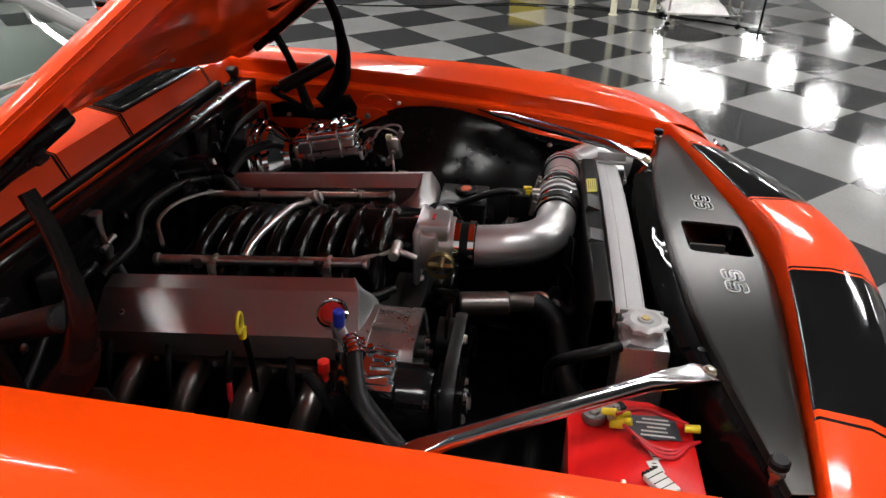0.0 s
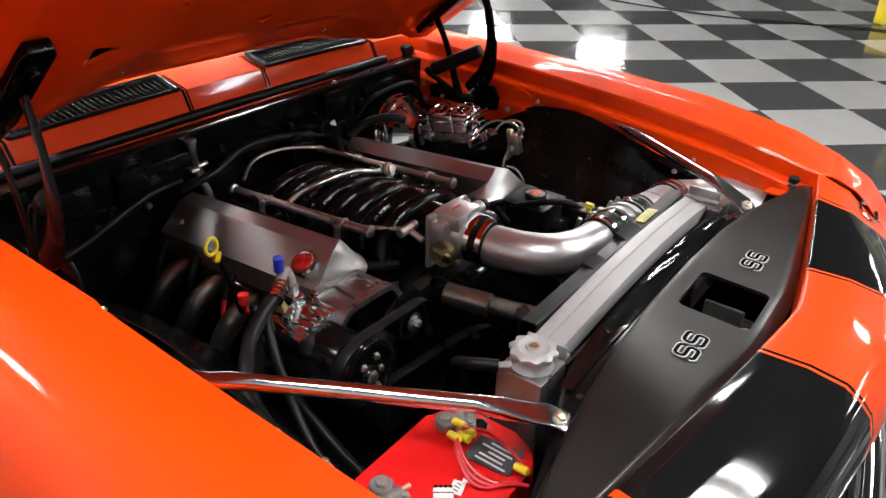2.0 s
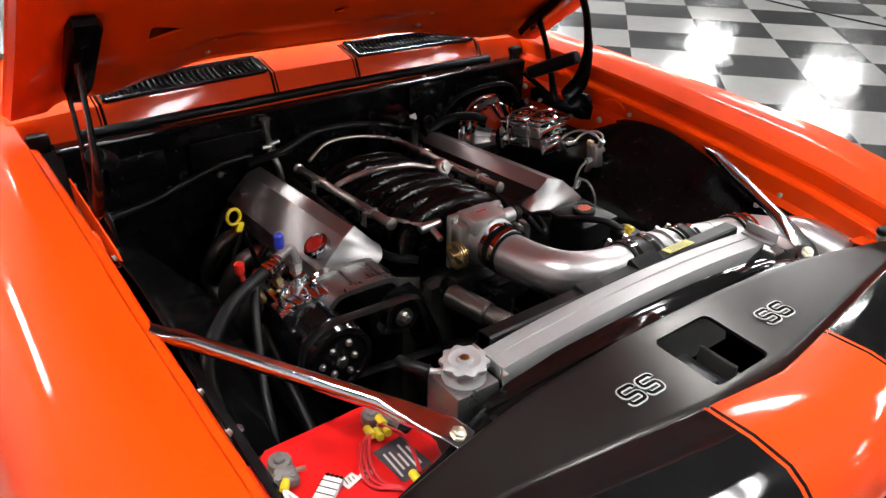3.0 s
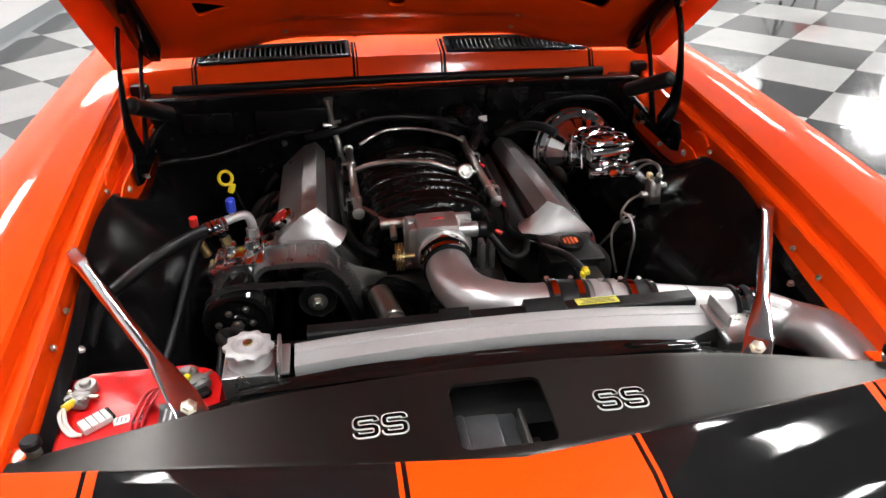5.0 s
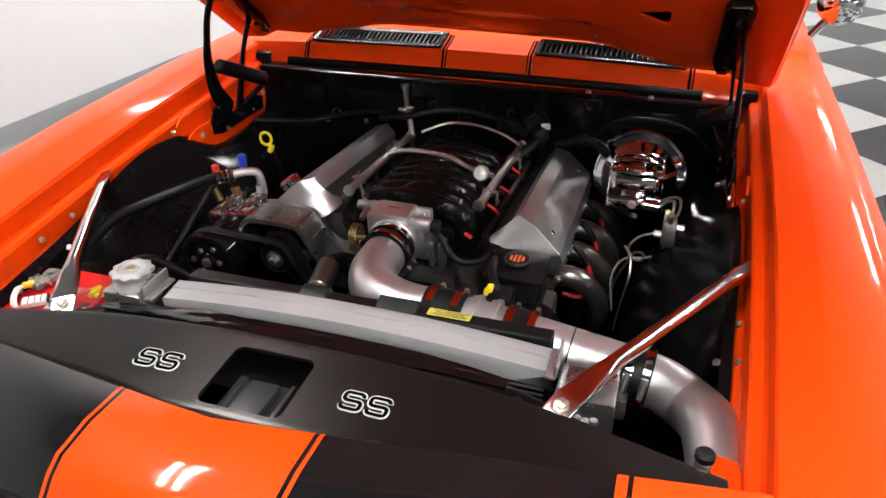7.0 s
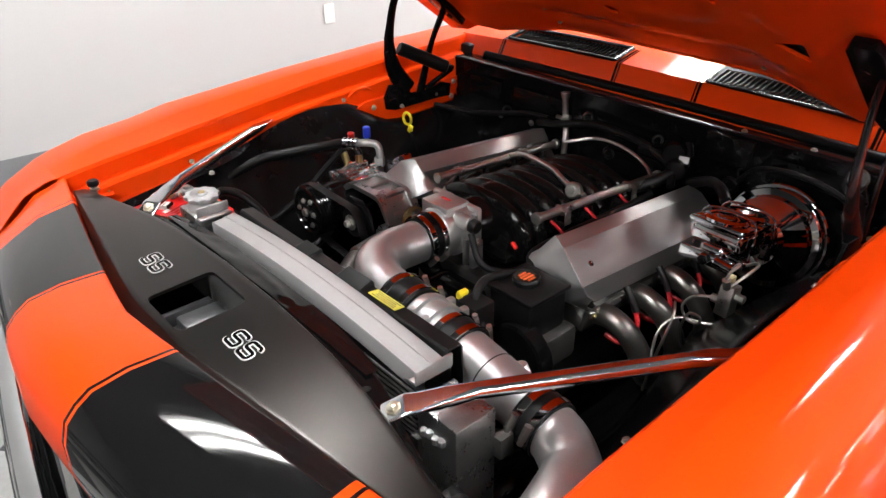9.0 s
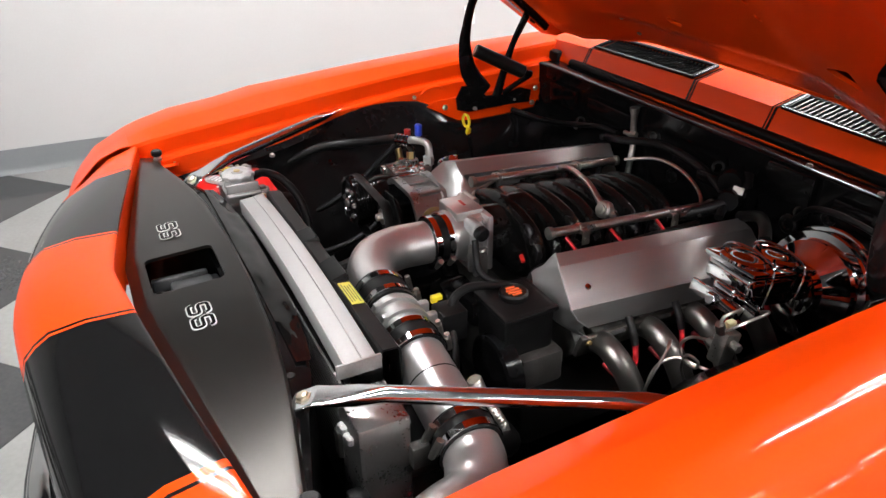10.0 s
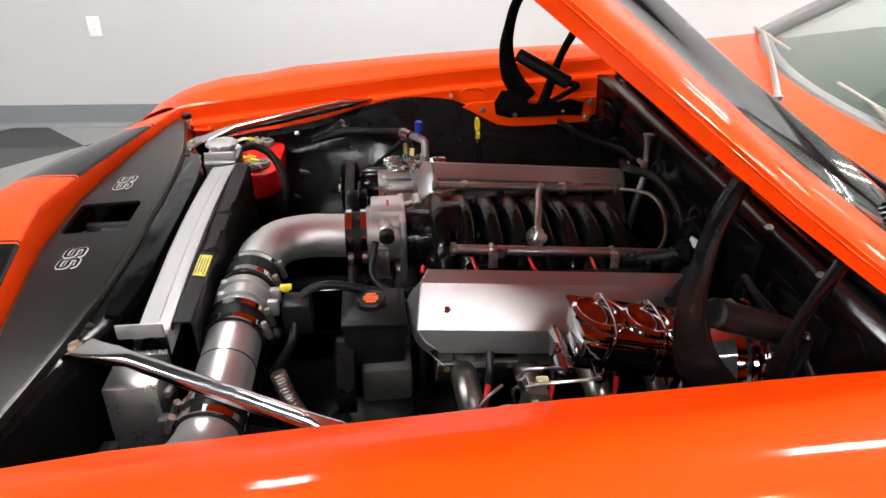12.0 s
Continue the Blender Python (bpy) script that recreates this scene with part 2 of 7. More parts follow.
BRASS = mat("gold_zinc", (0.38, 0.29, 0.13), 0.3, metal=1.0, vary=0.15)
LATCH_GREY = mat("dark_grey_latch_paint", (0.03, 0.031, 0.033), 0.35, vary=0.2, scale=20, fine=120, bump=0.15)
POLISHED = mat("polished_aluminium", (0.62, 0.62, 0.62), 0.16, metal=1.0, vary=0.08, scale=30, fine=200, bump=0.05)
LABEL_DARK = mat("dark_label", (0.03, 0.03, 0.035), 0.4, vary=0.2)
LABEL_WHITE = mat("white_label", (0.54, 0.54, 0.5184), 0.45, vary=0.06)
LABEL_YELLOW = mat("yellow_label", (0.4752, 0.432, 0.0576), 0.45, vary=0.06)
WALL = mat("white_wall_paint", (0.425, 0.428, 0.428), 0.6, vary=0.025, scale=1.2, fine=120, bump=0.06)
CEIL = mat("ceiling_grey", (0.072, 0.072, 0.072), 0.8, vary=0.04, scale=2, fine=100)
BASE = mat("grey_cove_base", (0.1368, 0.1476, 0.1548), 0.42, vary=0.06, scale=3, fine=80)
TILE_DARK = mat("charcoal_floor_tile", (0.0396, 0.04032, 0.04176), 0.10, spec=0.4, vary=0.22, scale=3.5, fine=60, each=0.12, rough_vary=0.35)
TILE_LIGHT = mat("light_grey_floor_tile", (0.2448, 0.2448, 0.2412), 0.10, spec=0.4, vary=0.10, scale=3.5, fine=60, each=0.05, rough_vary=0.35)
GROUT = mat("tile_seam", (0.10, 0.10, 0.10), 0.6)
TUBE = glow("lit_tube", (1.0, 0.985, 0.97), TUBE_GLOW)
FIXTURE = mat("white_fixture_enamel", (0.8, 0.8, 0.8), 0.35, vary=0.03)
TYRE = mat("tyre_rubber", (0.02, 0.02, 0.02), 0.7, vary=0.2, scale=30, bump=0.2)


def clear_glass(name, tint):
    m = bpy.data.materials.new(name)
    m.use_nodes = True
    nt = m.node_tree
    nt.nodes.remove(nt.nodes["Principled BSDF"])
    # Gloss grows from 4 % straight on to all at a grazing look, alike on both faces of the pane.
    facing = nt.nodes.new("ShaderNodeLayerWeight")
    facing.inputs["Blend"].default_value = 0.5
    steep = nt.nodes.new("ShaderNodeMath")
    steep.operation = "POWER"
    steep.inputs[1].default_value = 5.0
    nt.links.new(facing.outputs["Facing"], steep.inputs[0])
    fres = nt.nodes.new("ShaderNodeMath")
    fres.operation = "MULTIPLY_ADD"
    fres.inputs[1].default_value, fres.inputs[2].default_value = 0.96, 0.04
    nt.links.new(steep.outputs[0], fres.inputs[0])
    clear, gloss = nt.nodes.new("ShaderNodeBsdfTransparent"), nt.nodes.new("ShaderNodeBsdfGlossy")
    clear.inputs["Color"].default_value = (*tint, 1)
    gloss.inputs["Roughness"].default_value = 0.02
    mix = nt.nodes.new("ShaderNodeMixShader")
    nt.links.new(fres.outputs[0], mix.inputs[0])
    nt.links.new(clear.outputs[0], mix.inputs[1])
    nt.links.new(gloss.outputs[0], mix.inputs[2])
    nt.links.new(mix.outputs[0], nt.nodes["Material Output"].inputs["Surface"])
    return m


GLASS = clear_glass("tinted_glass", (0.86, 0.91, 0.88))

# ---- room ----
WEST_A, WEST_B = Vector((-3.72, -10.0, 0)), Vector((-2.24, 14.0, 0))
X_EAST, Y_SOUTH, Y_NORTH = 25.0, -10.0, 14.0


def wall(name, a, b, thick, label, paint=WALL):
    """A wall whose inner face runs from a to b; its thickness lies to the right of that way."""
    way = (b - a).normalized()
    out = way.cross(Vector((0, 0, 1)))
    bm = bmesh.new()
    prism(bm, [(0, 0), ((b - a).length, 0), ((b - a).length, -thick), (0, -thick)], axes(a, way, -out), CEILING)
    return solo(name, bm, paint, label, "wall", "structure")


south_a, south_b = Vector((-4.0, Y_SOUTH, 0)), Vector((X_EAST, Y_SOUTH, 0))
wall("wall_west", WEST_B, WEST_A, 0.12, "smooth white painted showroom wall")
# The south wall is out of view, white to bounce light under the hood.
wall("wall_south", south_a, south_b, 0.12, "unseen white wall ahead of the car that bounces light")
wall("wall_east", Vector((X_EAST, Y_SOUTH, 0)), Vector((X_EAST, Y_NORTH, 0)), 0.12, "far white painted showroom wall")
wall("wall_north", Vector((X_EAST, Y_NORTH, 0)), Vector((-3.0, Y_NORTH, 0)), 0.12, "white painted wall behind the car")
bm = bmesh.new()
box(bm, (10.5, 2.0, CEILING + 0.06), (29.4, 24.4, 0.12))
solo("ceiling", bm, CEIL, "plain dark grey showroom ceiling", "ceiling", "structure")


def baseboard(name, a, b):
    way = (b - a).normalized()
    into = Vector((0, 0, 1)).cross(way)
    m = axes(a + into * 0.002, into, (0, 0, 1))
    bm = bmesh.new()
    prism(bm, [(0, 0.001), (0.020, 0.001), (0.016, 0.008), (0.009, 0.020), (0.006, 0.034), (0.006, 0.132), (0.004, 0.138), (0, 0.138)], m, (b - a).length)
    return solo(name, bm, BASE, "grey rubber cove base along the wall", "baseboard", "structure")


baseboard("baseboard", WEST_B, WEST_A)
baseboard("baseboard", Vector((X_EAST, Y_NORTH, 0)), Vector((-2.2, Y_NORTH, 0)))


def ceiling_light(at):
    t = thing("ceiling_light", at, "twin-tube white fluorescent ceiling light", "ceiling light", "ceiling lights")
    x, y, z = at
    bm = bmesh.new()
    for c, d in (((0, 0, -0.004), (0.44, 1.24, 0.008)), ((-0.225, 0, -0.02), (0.010, 1.24, 0.04)), ((0.225, 0, -0.02), (0.010, 1.24, 0.04)), ((0, -0.625, -0.02), (0.46, 0.010, 0.04)), ((0, 0.625, -0.02), (0.46, 0.010, 0.04)), ((0, 0, -0.022), (0.03, 1.24, 0.044))):
        box(bm, (x + c[0], y + c[1], z + c[2]), d)
    part("frame", bm, FIXTURE, t)
    for s in (-1, 1):
        bm = bmesh.new()
        box(bm, (x + s * 0.115, y, z - 0.036), (0.055, 1.18, 0.012))
        part("tube", bm, TUBE, t)
    return t


first = ceiling_light((1.05, -1.4, CEILING))
# Rows from x = 6.2 on are added to brighten the far floor.
# The (1.05, -4.25) lamp is added to brighten the hood underside and cowl.
# The -1.75 column is added to light the west wall.
for x, ys in ((0.15, (2.6, 5.5, 8.4)), (2.8, (1.6, 4.6, 7.6)), (4.45, (-4.25, -1.4)), (1.05, (-4.25,)), (-1.3, (0.1,)), (-1.75, (3.45, 6.3)), (6.2, (3.1, 6.1, 9.1)), (9.6, (4.6, 7.6, 10.6)), (13.0, (6.1, 9.1)), (16.4, (7.6, 11.0))):
    for y in ys:
        copy_thing(first, pose(x, y, CEILING))
# Those at (1.05, 12.7) and (7.85, 12.7) are added to brighten the north wall.
for x, y in ((11.5, -5.7), (15.0, -5.8), (17.9, -5.75), (20.8, -5.7), (20.2, -3.1), (22.9, -8.8), (15.5, -3.55), (16.3, -3.2), (17.0, -2.75), (8.0, -8.6), (1.05, 12.7), (7.85, 12.7), (12.0, 12.6)):
    copy_thing(first, pose(x, y, CEILING, 0, 0, 90))

# Plain grey poured floor beside the tiled one.
bm = bmesh.new()
box(bm, (14.5, -6.4, -0.001), (20.9, 7.16, 0.008), 0.002)
solo("poured_floor", bm, mat("grey_poured_floor", (0.24, 0.24, 0.225), 0.45, vary=0.10, scale=1.5, fine=40), "plain grey poured concrete floor strip", "floor", "structure")

# Checked floor of 24-inch tiles laid at 45 degrees.
TILE, TILE_O, TILE_TURN = 0.631, (0.338, 0.061), -2.0
bm = bmesh.new()
box(bm, (10.5, 2.0, -0.062), (29.4, 24.4, 0.112))
floor_slab = solo("floor", bm, GROUT, "checked floor of charcoal and light grey tiles", "floor", "structure")


def tile_mesh(name, material):
    bm = bmesh.new()
    box(bm, (0, 0, -0.003), (TILE - 0.0016, TILE - 0.0016, 0.006), 0.0006, seg=1)
    return finish(bm, name, material)


tile_meshes = tile_mesh("dark_tile", TILE_DARK), tile_mesh("light_tile", TILE_LIGHT)


# ---- small things of the room ----
WHITE_PLASTIC = mat("white_plastic", (0.72, 0.72, 0.70), 0.4, vary=0.05)
YELLOW_PAINT = mat("pale_yellow_paint", (0.72, 0.66, 0.10), 0.45, vary=0.08, scale=4)
POST_WHITE = mat("cream_post_paint", (0.66, 0.64, 0.50), 0.4, vary=0.06)
TOWEL = mat("white_terry_towel", (0.78, 0.77, 0.75), 0.95, vary=0.12, scale=30, fine=500, bump=0.8)


def outlet(y):
    k = (y - WEST_A.y) / (WEST_B.y - WEST_A.y)
    x = WEST_A.x + (WEST_B.x - WEST_A.x) * k + 0.003
    t = thing("wall_outlet", (x, y, 0.605), "white double outlet plate on the wall", "outlet", "wall outlets")
    bm = bmesh.new()
    box(bm, (x + 0.004, y, 0.605), (0.006, 0.072, 0.115), 0.002)
    plate = part("plate", bm, WHITE_PLASTIC, t)
    for dz in (-0.02, 0.02):
        bm = bmesh.new()
        box(bm, (x + 0.008, y, 0.605 + dz), (0.004, 0.034, 0.028), 0.003)
        face = part("socket", bm, WHITE_PLASTIC, plate)
        for dy in (-0.006, 0.006):
            bm = bmesh.new()
            box(bm, (x + 0.0103, y + dy, 0.608 + dz), (0.0008, 0.002, 0.008))
            part("slot", bm, LABEL_DARK, face)


outlet(2.17)
outlet(-1.08)


def floor_post(x, y, h=1.1):
    t = thing("stand_post", (x, y, 0), "cream round steel post of a work stand", "post", "work stand posts")
    bm = bmesh.new()
    rod(bm, (x, y, 0.012), (x, y, h), 0.034, 16)
    part("tube", bm, POST_WHITE, t)
    bm = bmesh.new()
    lathe(bm, [(0.05, 0.001), (0.05, 0.010), (0.036, 0.014), (0, 0.014)], (x, y, 0), (0, 0, 1), 16)
    part("foot", bm, POST_WHITE, t)


for x, y in ((7.2, 0.03), (6.83, -0.40), (7.16, -0.65), (7.11, -0.84), (7.72, -1.17)):
    floor_post(x, y)
shelf = thing("work_stand_top", (7.3, -0.6, 1.1), "pale yellow top of the work stand", "table top")
bm = bmesh.new()
box(bm, (7.28, -0.55, 1.125), (1.2, 1.6, 0.05), 0.008)
part("board", bm, YELLOW_PAINT, shelf)

crate = thing("yellow_case", (7.65, 0.52, 0), "bright yellow equipment case on the floor", "case")
bm = bmesh.new()
box(bm, (7.65, 0.52, 0.13), (0.30, 0.42, 0.25), 0.02)
part("body", bm, YELLOW, crate)
bm = bmesh.new()
box(bm, (7.65, 0.52, 0.27), (0.31, 0.43, 0.03), 0.012)
lid = part("lid", bm, YELLOW, crate)
bm = bmesh.new()
sweep(bm, [(7.65, 0.42, 0.285), (7.65, 0.44, 0.32), (7.65, 0.60, 0.32), (7.65, 0.62, 0.285)], 0.012, 8, 4)
part("handle", bm, BLACK_PLASTIC, lid)

cart = thing("wire_cart", (6.62, -1.24, 0), "low chrome wire cart on the floor", "cart")
bm = bmesh.new()
for y in np.linspace(-1.58, -0.90, 15):
    rod(bm, (6.37, y, 0.13), (6.88, y, 0.13), 0.003, 6)
part("wire_deck", bm, STEEL, cart)
bm = bmesh.new()
sweep(bm, [(6.36, -0.88, 0.13), (6.89, -0.88, 0.13), (6.89, -1.60, 0.13), (6.36, -1.60, 0.13), (6.36, -0.88, 0.13)], 0.009, 8, 1)
part("rim", bm, STEEL, cart)
for x in (6.38, 6.87):
    for y in (-0.90, -1.58):
        bm = bmesh.new()
        rod(bm, (x, y, 0.05), (x, y, 0.26), 0.011, 10)
        leg = part("leg", bm, STEEL, cart)
        bm = bmesh.new()
        rod(bm, (x - 0.012, y, 0.027), (x + 0.012, y, 0.027), 0.026, 14, 0.004)
        part("caster", bm, RUBBER, leg)
towel = thing("folded_towel", (6.60, -1.18, 0.134), "rumpled white towel lying on the cart", "towel")
bm = bmesh.new()
loft(bm, [[Vector((6.60 + 0.24 * a * (1 + 0.12 * noise.noise(Vector((a, b, 4)) * 2)), -1.18 + 0.30 * b * (1 + 0.1 * noise.noise(Vector((b, a, 9)) * 2)), 0.136 + max(0.0, (1 - max(abs(a), abs(b)) ** 6)) * (0.085 + 0.05 * noise.noise(Vector((a * 2.2, b * 2.2, 1))) + 0.02 * noise.noise(Vector((a * 6, b * 6, 2)))))) for b in np.linspace(-1, 1, 25)] for a in np.linspace(-1, 1, 21)])
part("cloth", thicken(bm, 0.004), TOWEL, towel, "", 80)
pole = thing("pole_stand", (6.35, -1.78, 0), "thin dark pole on a round base beside the cart", "stand")
bm = bmesh.new()
rod(bm, (6.35, -1.78, 0.012), (6.30, -1.80, 1.4), 0.012, 10)
part("pole", bm, BLACK_SATIN, pole)
bm = bmesh.new()
lathe(bm, [(0.13, 0.001), (0.13, 0.008), (0.02, 0.016), (0, 0.016)], (6.35, -1.78, 0), (0, 0, 1), 24)
part("base", bm, BLACK_SATIN, pole)
cord = thing("power_cord", (6.9, 1.0, 0.0), "black power cord lying on the tiled floor", "cord")
bm = bmesh.new()
sweep(bm, [(6.9, 4.6, 0.009), (6.7, 3.0, 0.009), (6.75, 1.9, 0.009), (7.1, 0.9, 0.009), (7.2, 0.56, 0.009), (7.07, -0.57, 0.009), (6.7, -1.3, 0.009), (6.42, -1.7, 0.009)], 0.008, 8, 8)
part("cable", bm, RUBBER, cord)
tripod = thing("light_stand", (4.70, 6.75, 0), "thin black light stand on three legs", "stand")
bm = bmesh.new()
rod(bm, (4.70, 6.75, 0.12), (4.70, 6.75, 1.9), 0.018, 10)
part("pole", bm, BLACK_SATIN, tripod)
for a in (0.4, 2.5, 4.6):
    bm = bmesh.new()
    rod(bm, (4.70, 6.75, 0.55), (4.70 + 0.32 * math.cos(a), 6.75 + 0.32 * math.sin(a), 0.008), 0.009, 8)
    part("leg", bm, BLACK_SATIN, tripod)


# Stool added out of view to give the floor a dark reddish reflection.
stool = thing("shop_stool", (5.35, 7.05, 0), "unseen dark red stool standing in for a reflected object", "stool")
bm = bmesh.new()
lathe(bm, [(0, 0.46), (0.17, 0.46), (0.19, 0.475), (0.19, 0.52), (0.17, 0.54), (0, 0.545)], (5.35, 7.05, 0), (0, 0, 1), 28)
part("seat", bm, RED_CAP, stool, "dark red padded seat")
bm = bmesh.new()
rod(bm, (5.35, 7.05, 0.06), (5.35, 7.05, 0.465), 0.025, 14)
part("post", bm, STEEL, stool)
for a in np.arange(5) * 2 * math.pi / 5:
    bm = bmesh.new()
    rod(bm, (5.35, 7.05, 0.08), (5.35 + 0.26 * math.cos(a), 7.05 + 0.26 * math.sin(a), 0.06), 0.016, 8)
    leg = part("leg", bm, BLACK_SATIN, stool)
    bm = bmesh.new()
    rod(bm, (5.35 + 0.26 * math.cos(a), 7.05 + 0.26 * math.sin(a) - 0.012, 0.026), (5.35 + 0.26 * math.cos(a), 7.05 + 0.26 * math.sin(a) + 0.012, 0.026), 0.025, 12)
    part("caster", bm, RUBBER, leg)

# ---- car body ----
car = thing("car", (0, 1.2, 0), "orange two-door muscle car with black stripes and open hood", "car")
EDGE_X = [(-0.04, 0.690), (0.5, 0.712), (1.0, 0.722), (1.40, 0.732)]
EDGE_Z = [(-0.30, 0.60), (-0.209, 0.735), (-0.197, 0.777), (-0.179, 0.797), (-0.163, 0.813), (-0.117, 0.856), (-0.061, 0.8775), (-0.04, 0.8775), (0.08, 0.897), (0.2, 0.913), (0.44, 0.933), (0.7, 0.951), (1.0, 0.964), (1.40, 0.986)]
CROWN_Z = [(-0.30, 0.60), (-0.21, 0.71), (-0.185, 0.768), (-0.16, 0.800), (-0.12, 0.842), (-0.03, 0.888), (0.08, 0.920), (0.3, 0.953), (0.6, 0.968), (0.9, 0.976), (1.40, 0.990)]
SIDE_X = [(-0.30, 0.84), (-0.2, 0.885), (-0.05, 0.915), (0.3, 0.935), (0.8, 0.94), (1.45, 0.935)]
WHEEL_Y, WHEEL_R = 0.46, 0.33
# The two sides do not sit quite level.
SIDE_LIFT = {1: [(0.0, 0.0), (0.2, 0.006), (0.44, 0.011), (0.7, 0.014), (1.0, 0.017), (1.4, 0.010)], -1: [(0.0, 0.0), (0.2, -0.009), (0.44, -0.004), (0.7, 0.003), (1.0, 0.009), (1.4, 0.006)]}


def nose_y(x):
    """The front face of the nose in plan."""
    return -0.305 + 0.145 * abs(x) ** 1.25 + 0.05 * max(0.0, abs(x) - 0.6)


def open_y(x):
    """The front edge of the engine opening in plan."""
    return -0.134 + 0.17 * abs(x) ** 1.15


def open_z(x):
    return 0.908 - 0.032 * (abs(x) / 0.69) ** 1.4


def fender(s):
    name = "fender"
    bm = bmesh.new()
    rows = []
    for y in np.concatenate([np.linspace(-0.04, 0.2, 7), np.linspace(0.3, 1.45, 20)]):
        xi, zi, zc, xo = (lerp_table(t, y) for t in (EDGE_X, EDGE_Z, CROWN_Z, SIDE_X))
        zi, zc = zi + lerp_table(SIDE_LIFT[s], y), zc + lerp_table(SIDE_LIFT[s], y)
        row = [(xi - 0.044, zi - 0.118), (xi - 0.038, zi - 0.101), (xi - 0.030, zi - 0.092), (xi - 0.027, zi - 0.052), (xi - 0.023, zi - 0.047), (xi - 0.008, zi - 0.045),
               (xi - 0.002, zi - 0.040), (xi, zi - 0.006), (xi + 0.004, zi), (xi + 0.03, zi + (zc - zi) * 0.40), (xi + 0.056, zi + (zc - zi) * 0.78), (xi + 0.061, zi + (zc - zi) * 0.84), (0.84, zc),
               (0.875, zc - 0.012), (0.90, zc - 0.035), (0.918, zc - 0.075), (xo, zc - 0.15), (xo + 0.004, 0.70), (xo - 0.008, 0.62)]
        d = abs(y - WHEEL_Y)
        low = 0.24
        if d < 0.40:
            low = 0.33 + math.sqrt(max(0, 0.40 ** 2 - d * d))
        low = min(low, 0.60)
        row += [(xo - 0.015, low + (0.62 - low) * 0.5), (xo - 0.03, low)]
        rows.append([Vector((s * x, y, z)) for x, z in row])
    loft(bm, rows)
    thicken(bm, 0.0025 * s)
    ob = part(name, bm, ORANGE, car, "glossy orange front fender", 30)
    # Front end of the fender, ahead of the opening, with its own seam.
    bm = bmesh.new()
    rows = []
    pull = (1.0, 0.99, 0.97, 0.92, 0.86, 0.80, 0.72, 0.62, 0.60, 0.60)
    for y in np.linspace(-0.04, -0.209, 13):
        k = (-0.04 - y) / 0.169
        row = []
        for n, p in enumerate(pull):
            yy = -0.04 + (y + 0.04) * p
            zi, zc, xo = (lerp_table(t, yy) for t in (EDGE_Z, CROWN_Z, SIDE_X))
            row.append((((0.6925, zi), (0.72, zi + (zc - zi) * 0.4), (0.77, zi + (zc - zi) * 0.8), (0.84, zc), (0.875, zc - 0.012), (0.90, zc - 0.035), (0.918, zc - 0.075), (xo, zc - 0.15), (xo, 0.52), (xo - 0.03, 0.40))[n], yy))
        rows.append([Vector((s * q[0], yy, q[1])) for q, yy in row])
    last = rows[-1]
    rows.append([Vector((v.x * 0.992, v.y - 0.014, v.z - 0.022 * (v.z > 0.6))) for v in last])
    rows.append([Vector((v.x * 0.985, v.y - 0.018, min(v.z - 0.06, 0.64))) for v in last])
    loft(bm, rows)
    thicken(bm, 0.0025 * s)
    part("fender_front", bm, ORANGE, car, "", 60)
    # Bolts and rubber plugs along the inner flange.
    for y, dz in ((0.265, -0.085), (0.358, -0.085), (0.74, -0.07)):
        bm = bmesh.new()
        xi, zi = lerp_table(EDGE_X, y), lerp_table(EDGE_Z, y)
        bolt(bm, (s * (xi - 0.037), y, zi + dz + 0.01), (-s, 0, 0.5), 0.005, 0.006)
        part("bolt", bm, STEEL, ob)
    bm = bmesh.new()
    bolt(bm, (s * 0.678, 0.055, 0.828), (0, 0, 1), 0.012, 0.008)
    part("bolt", bm, STEEL, ob)
    bm = bmesh.new()
    prism(bm, [(-0.045, -0.10), (0.03, -0.10), (0.03, 0.02), (-0.045, 0.035)], axes((s * 0.672, 0.04, 0.822), (1, 0, 0), (0, 1, 0)), 0.005, 0.001)
    part("flange_tab", bm, ORANGE, ob)
    # Embossed tab on the flange.
    bm = bmesh.new()
    sweep(bm, [(s * 0.686, 0.765, 0.897), (s * 0.688, 0.785, 0.908), (s * 0.689, 0.805, 0.911), (s * 0.689, 0.825, 0.909), (s * 0.687, 0.845, 0.899)], [0.002, 0.005, 0.006, 0.005, 0.002], 10, 4)
    part("flange_tab", bm, ORANGE, ob)
    # Rear bracket that carries the hinge.
    bm = bmesh.new()
    prism(bm, [(0.80, -0.112), (0.85, -0.138), (0.90, -0.158), (0.98, -0.152), (1.05, -0.147), (1.14, -0.144), (1.163, -0.10), (1.163, -0.065), (0.80, -0.072), (0.77, -0.085)], axes((s * 0.664, 0, 0.95), (0, 1, 0), (0, 0, 1)), 0.004, 0.001)
    bracket_plate = part("hinge_bracket", bm, ORANGE, ob)
    for y, z in ((1.145, 0.870), (1.135, 0.825), (0.83, 0.855)):
        bm = bmesh.new()
        bolt(bm, (s * 0.664 - 0.001 * (s > 0) + 0.003 * (s < 0), y, z), (-s, 0, 0), 0.007, 0.007)
        part("bolt", bm, STEEL, bracket_plate)
    return ob


for s in (-1, 1):
    fender(s)

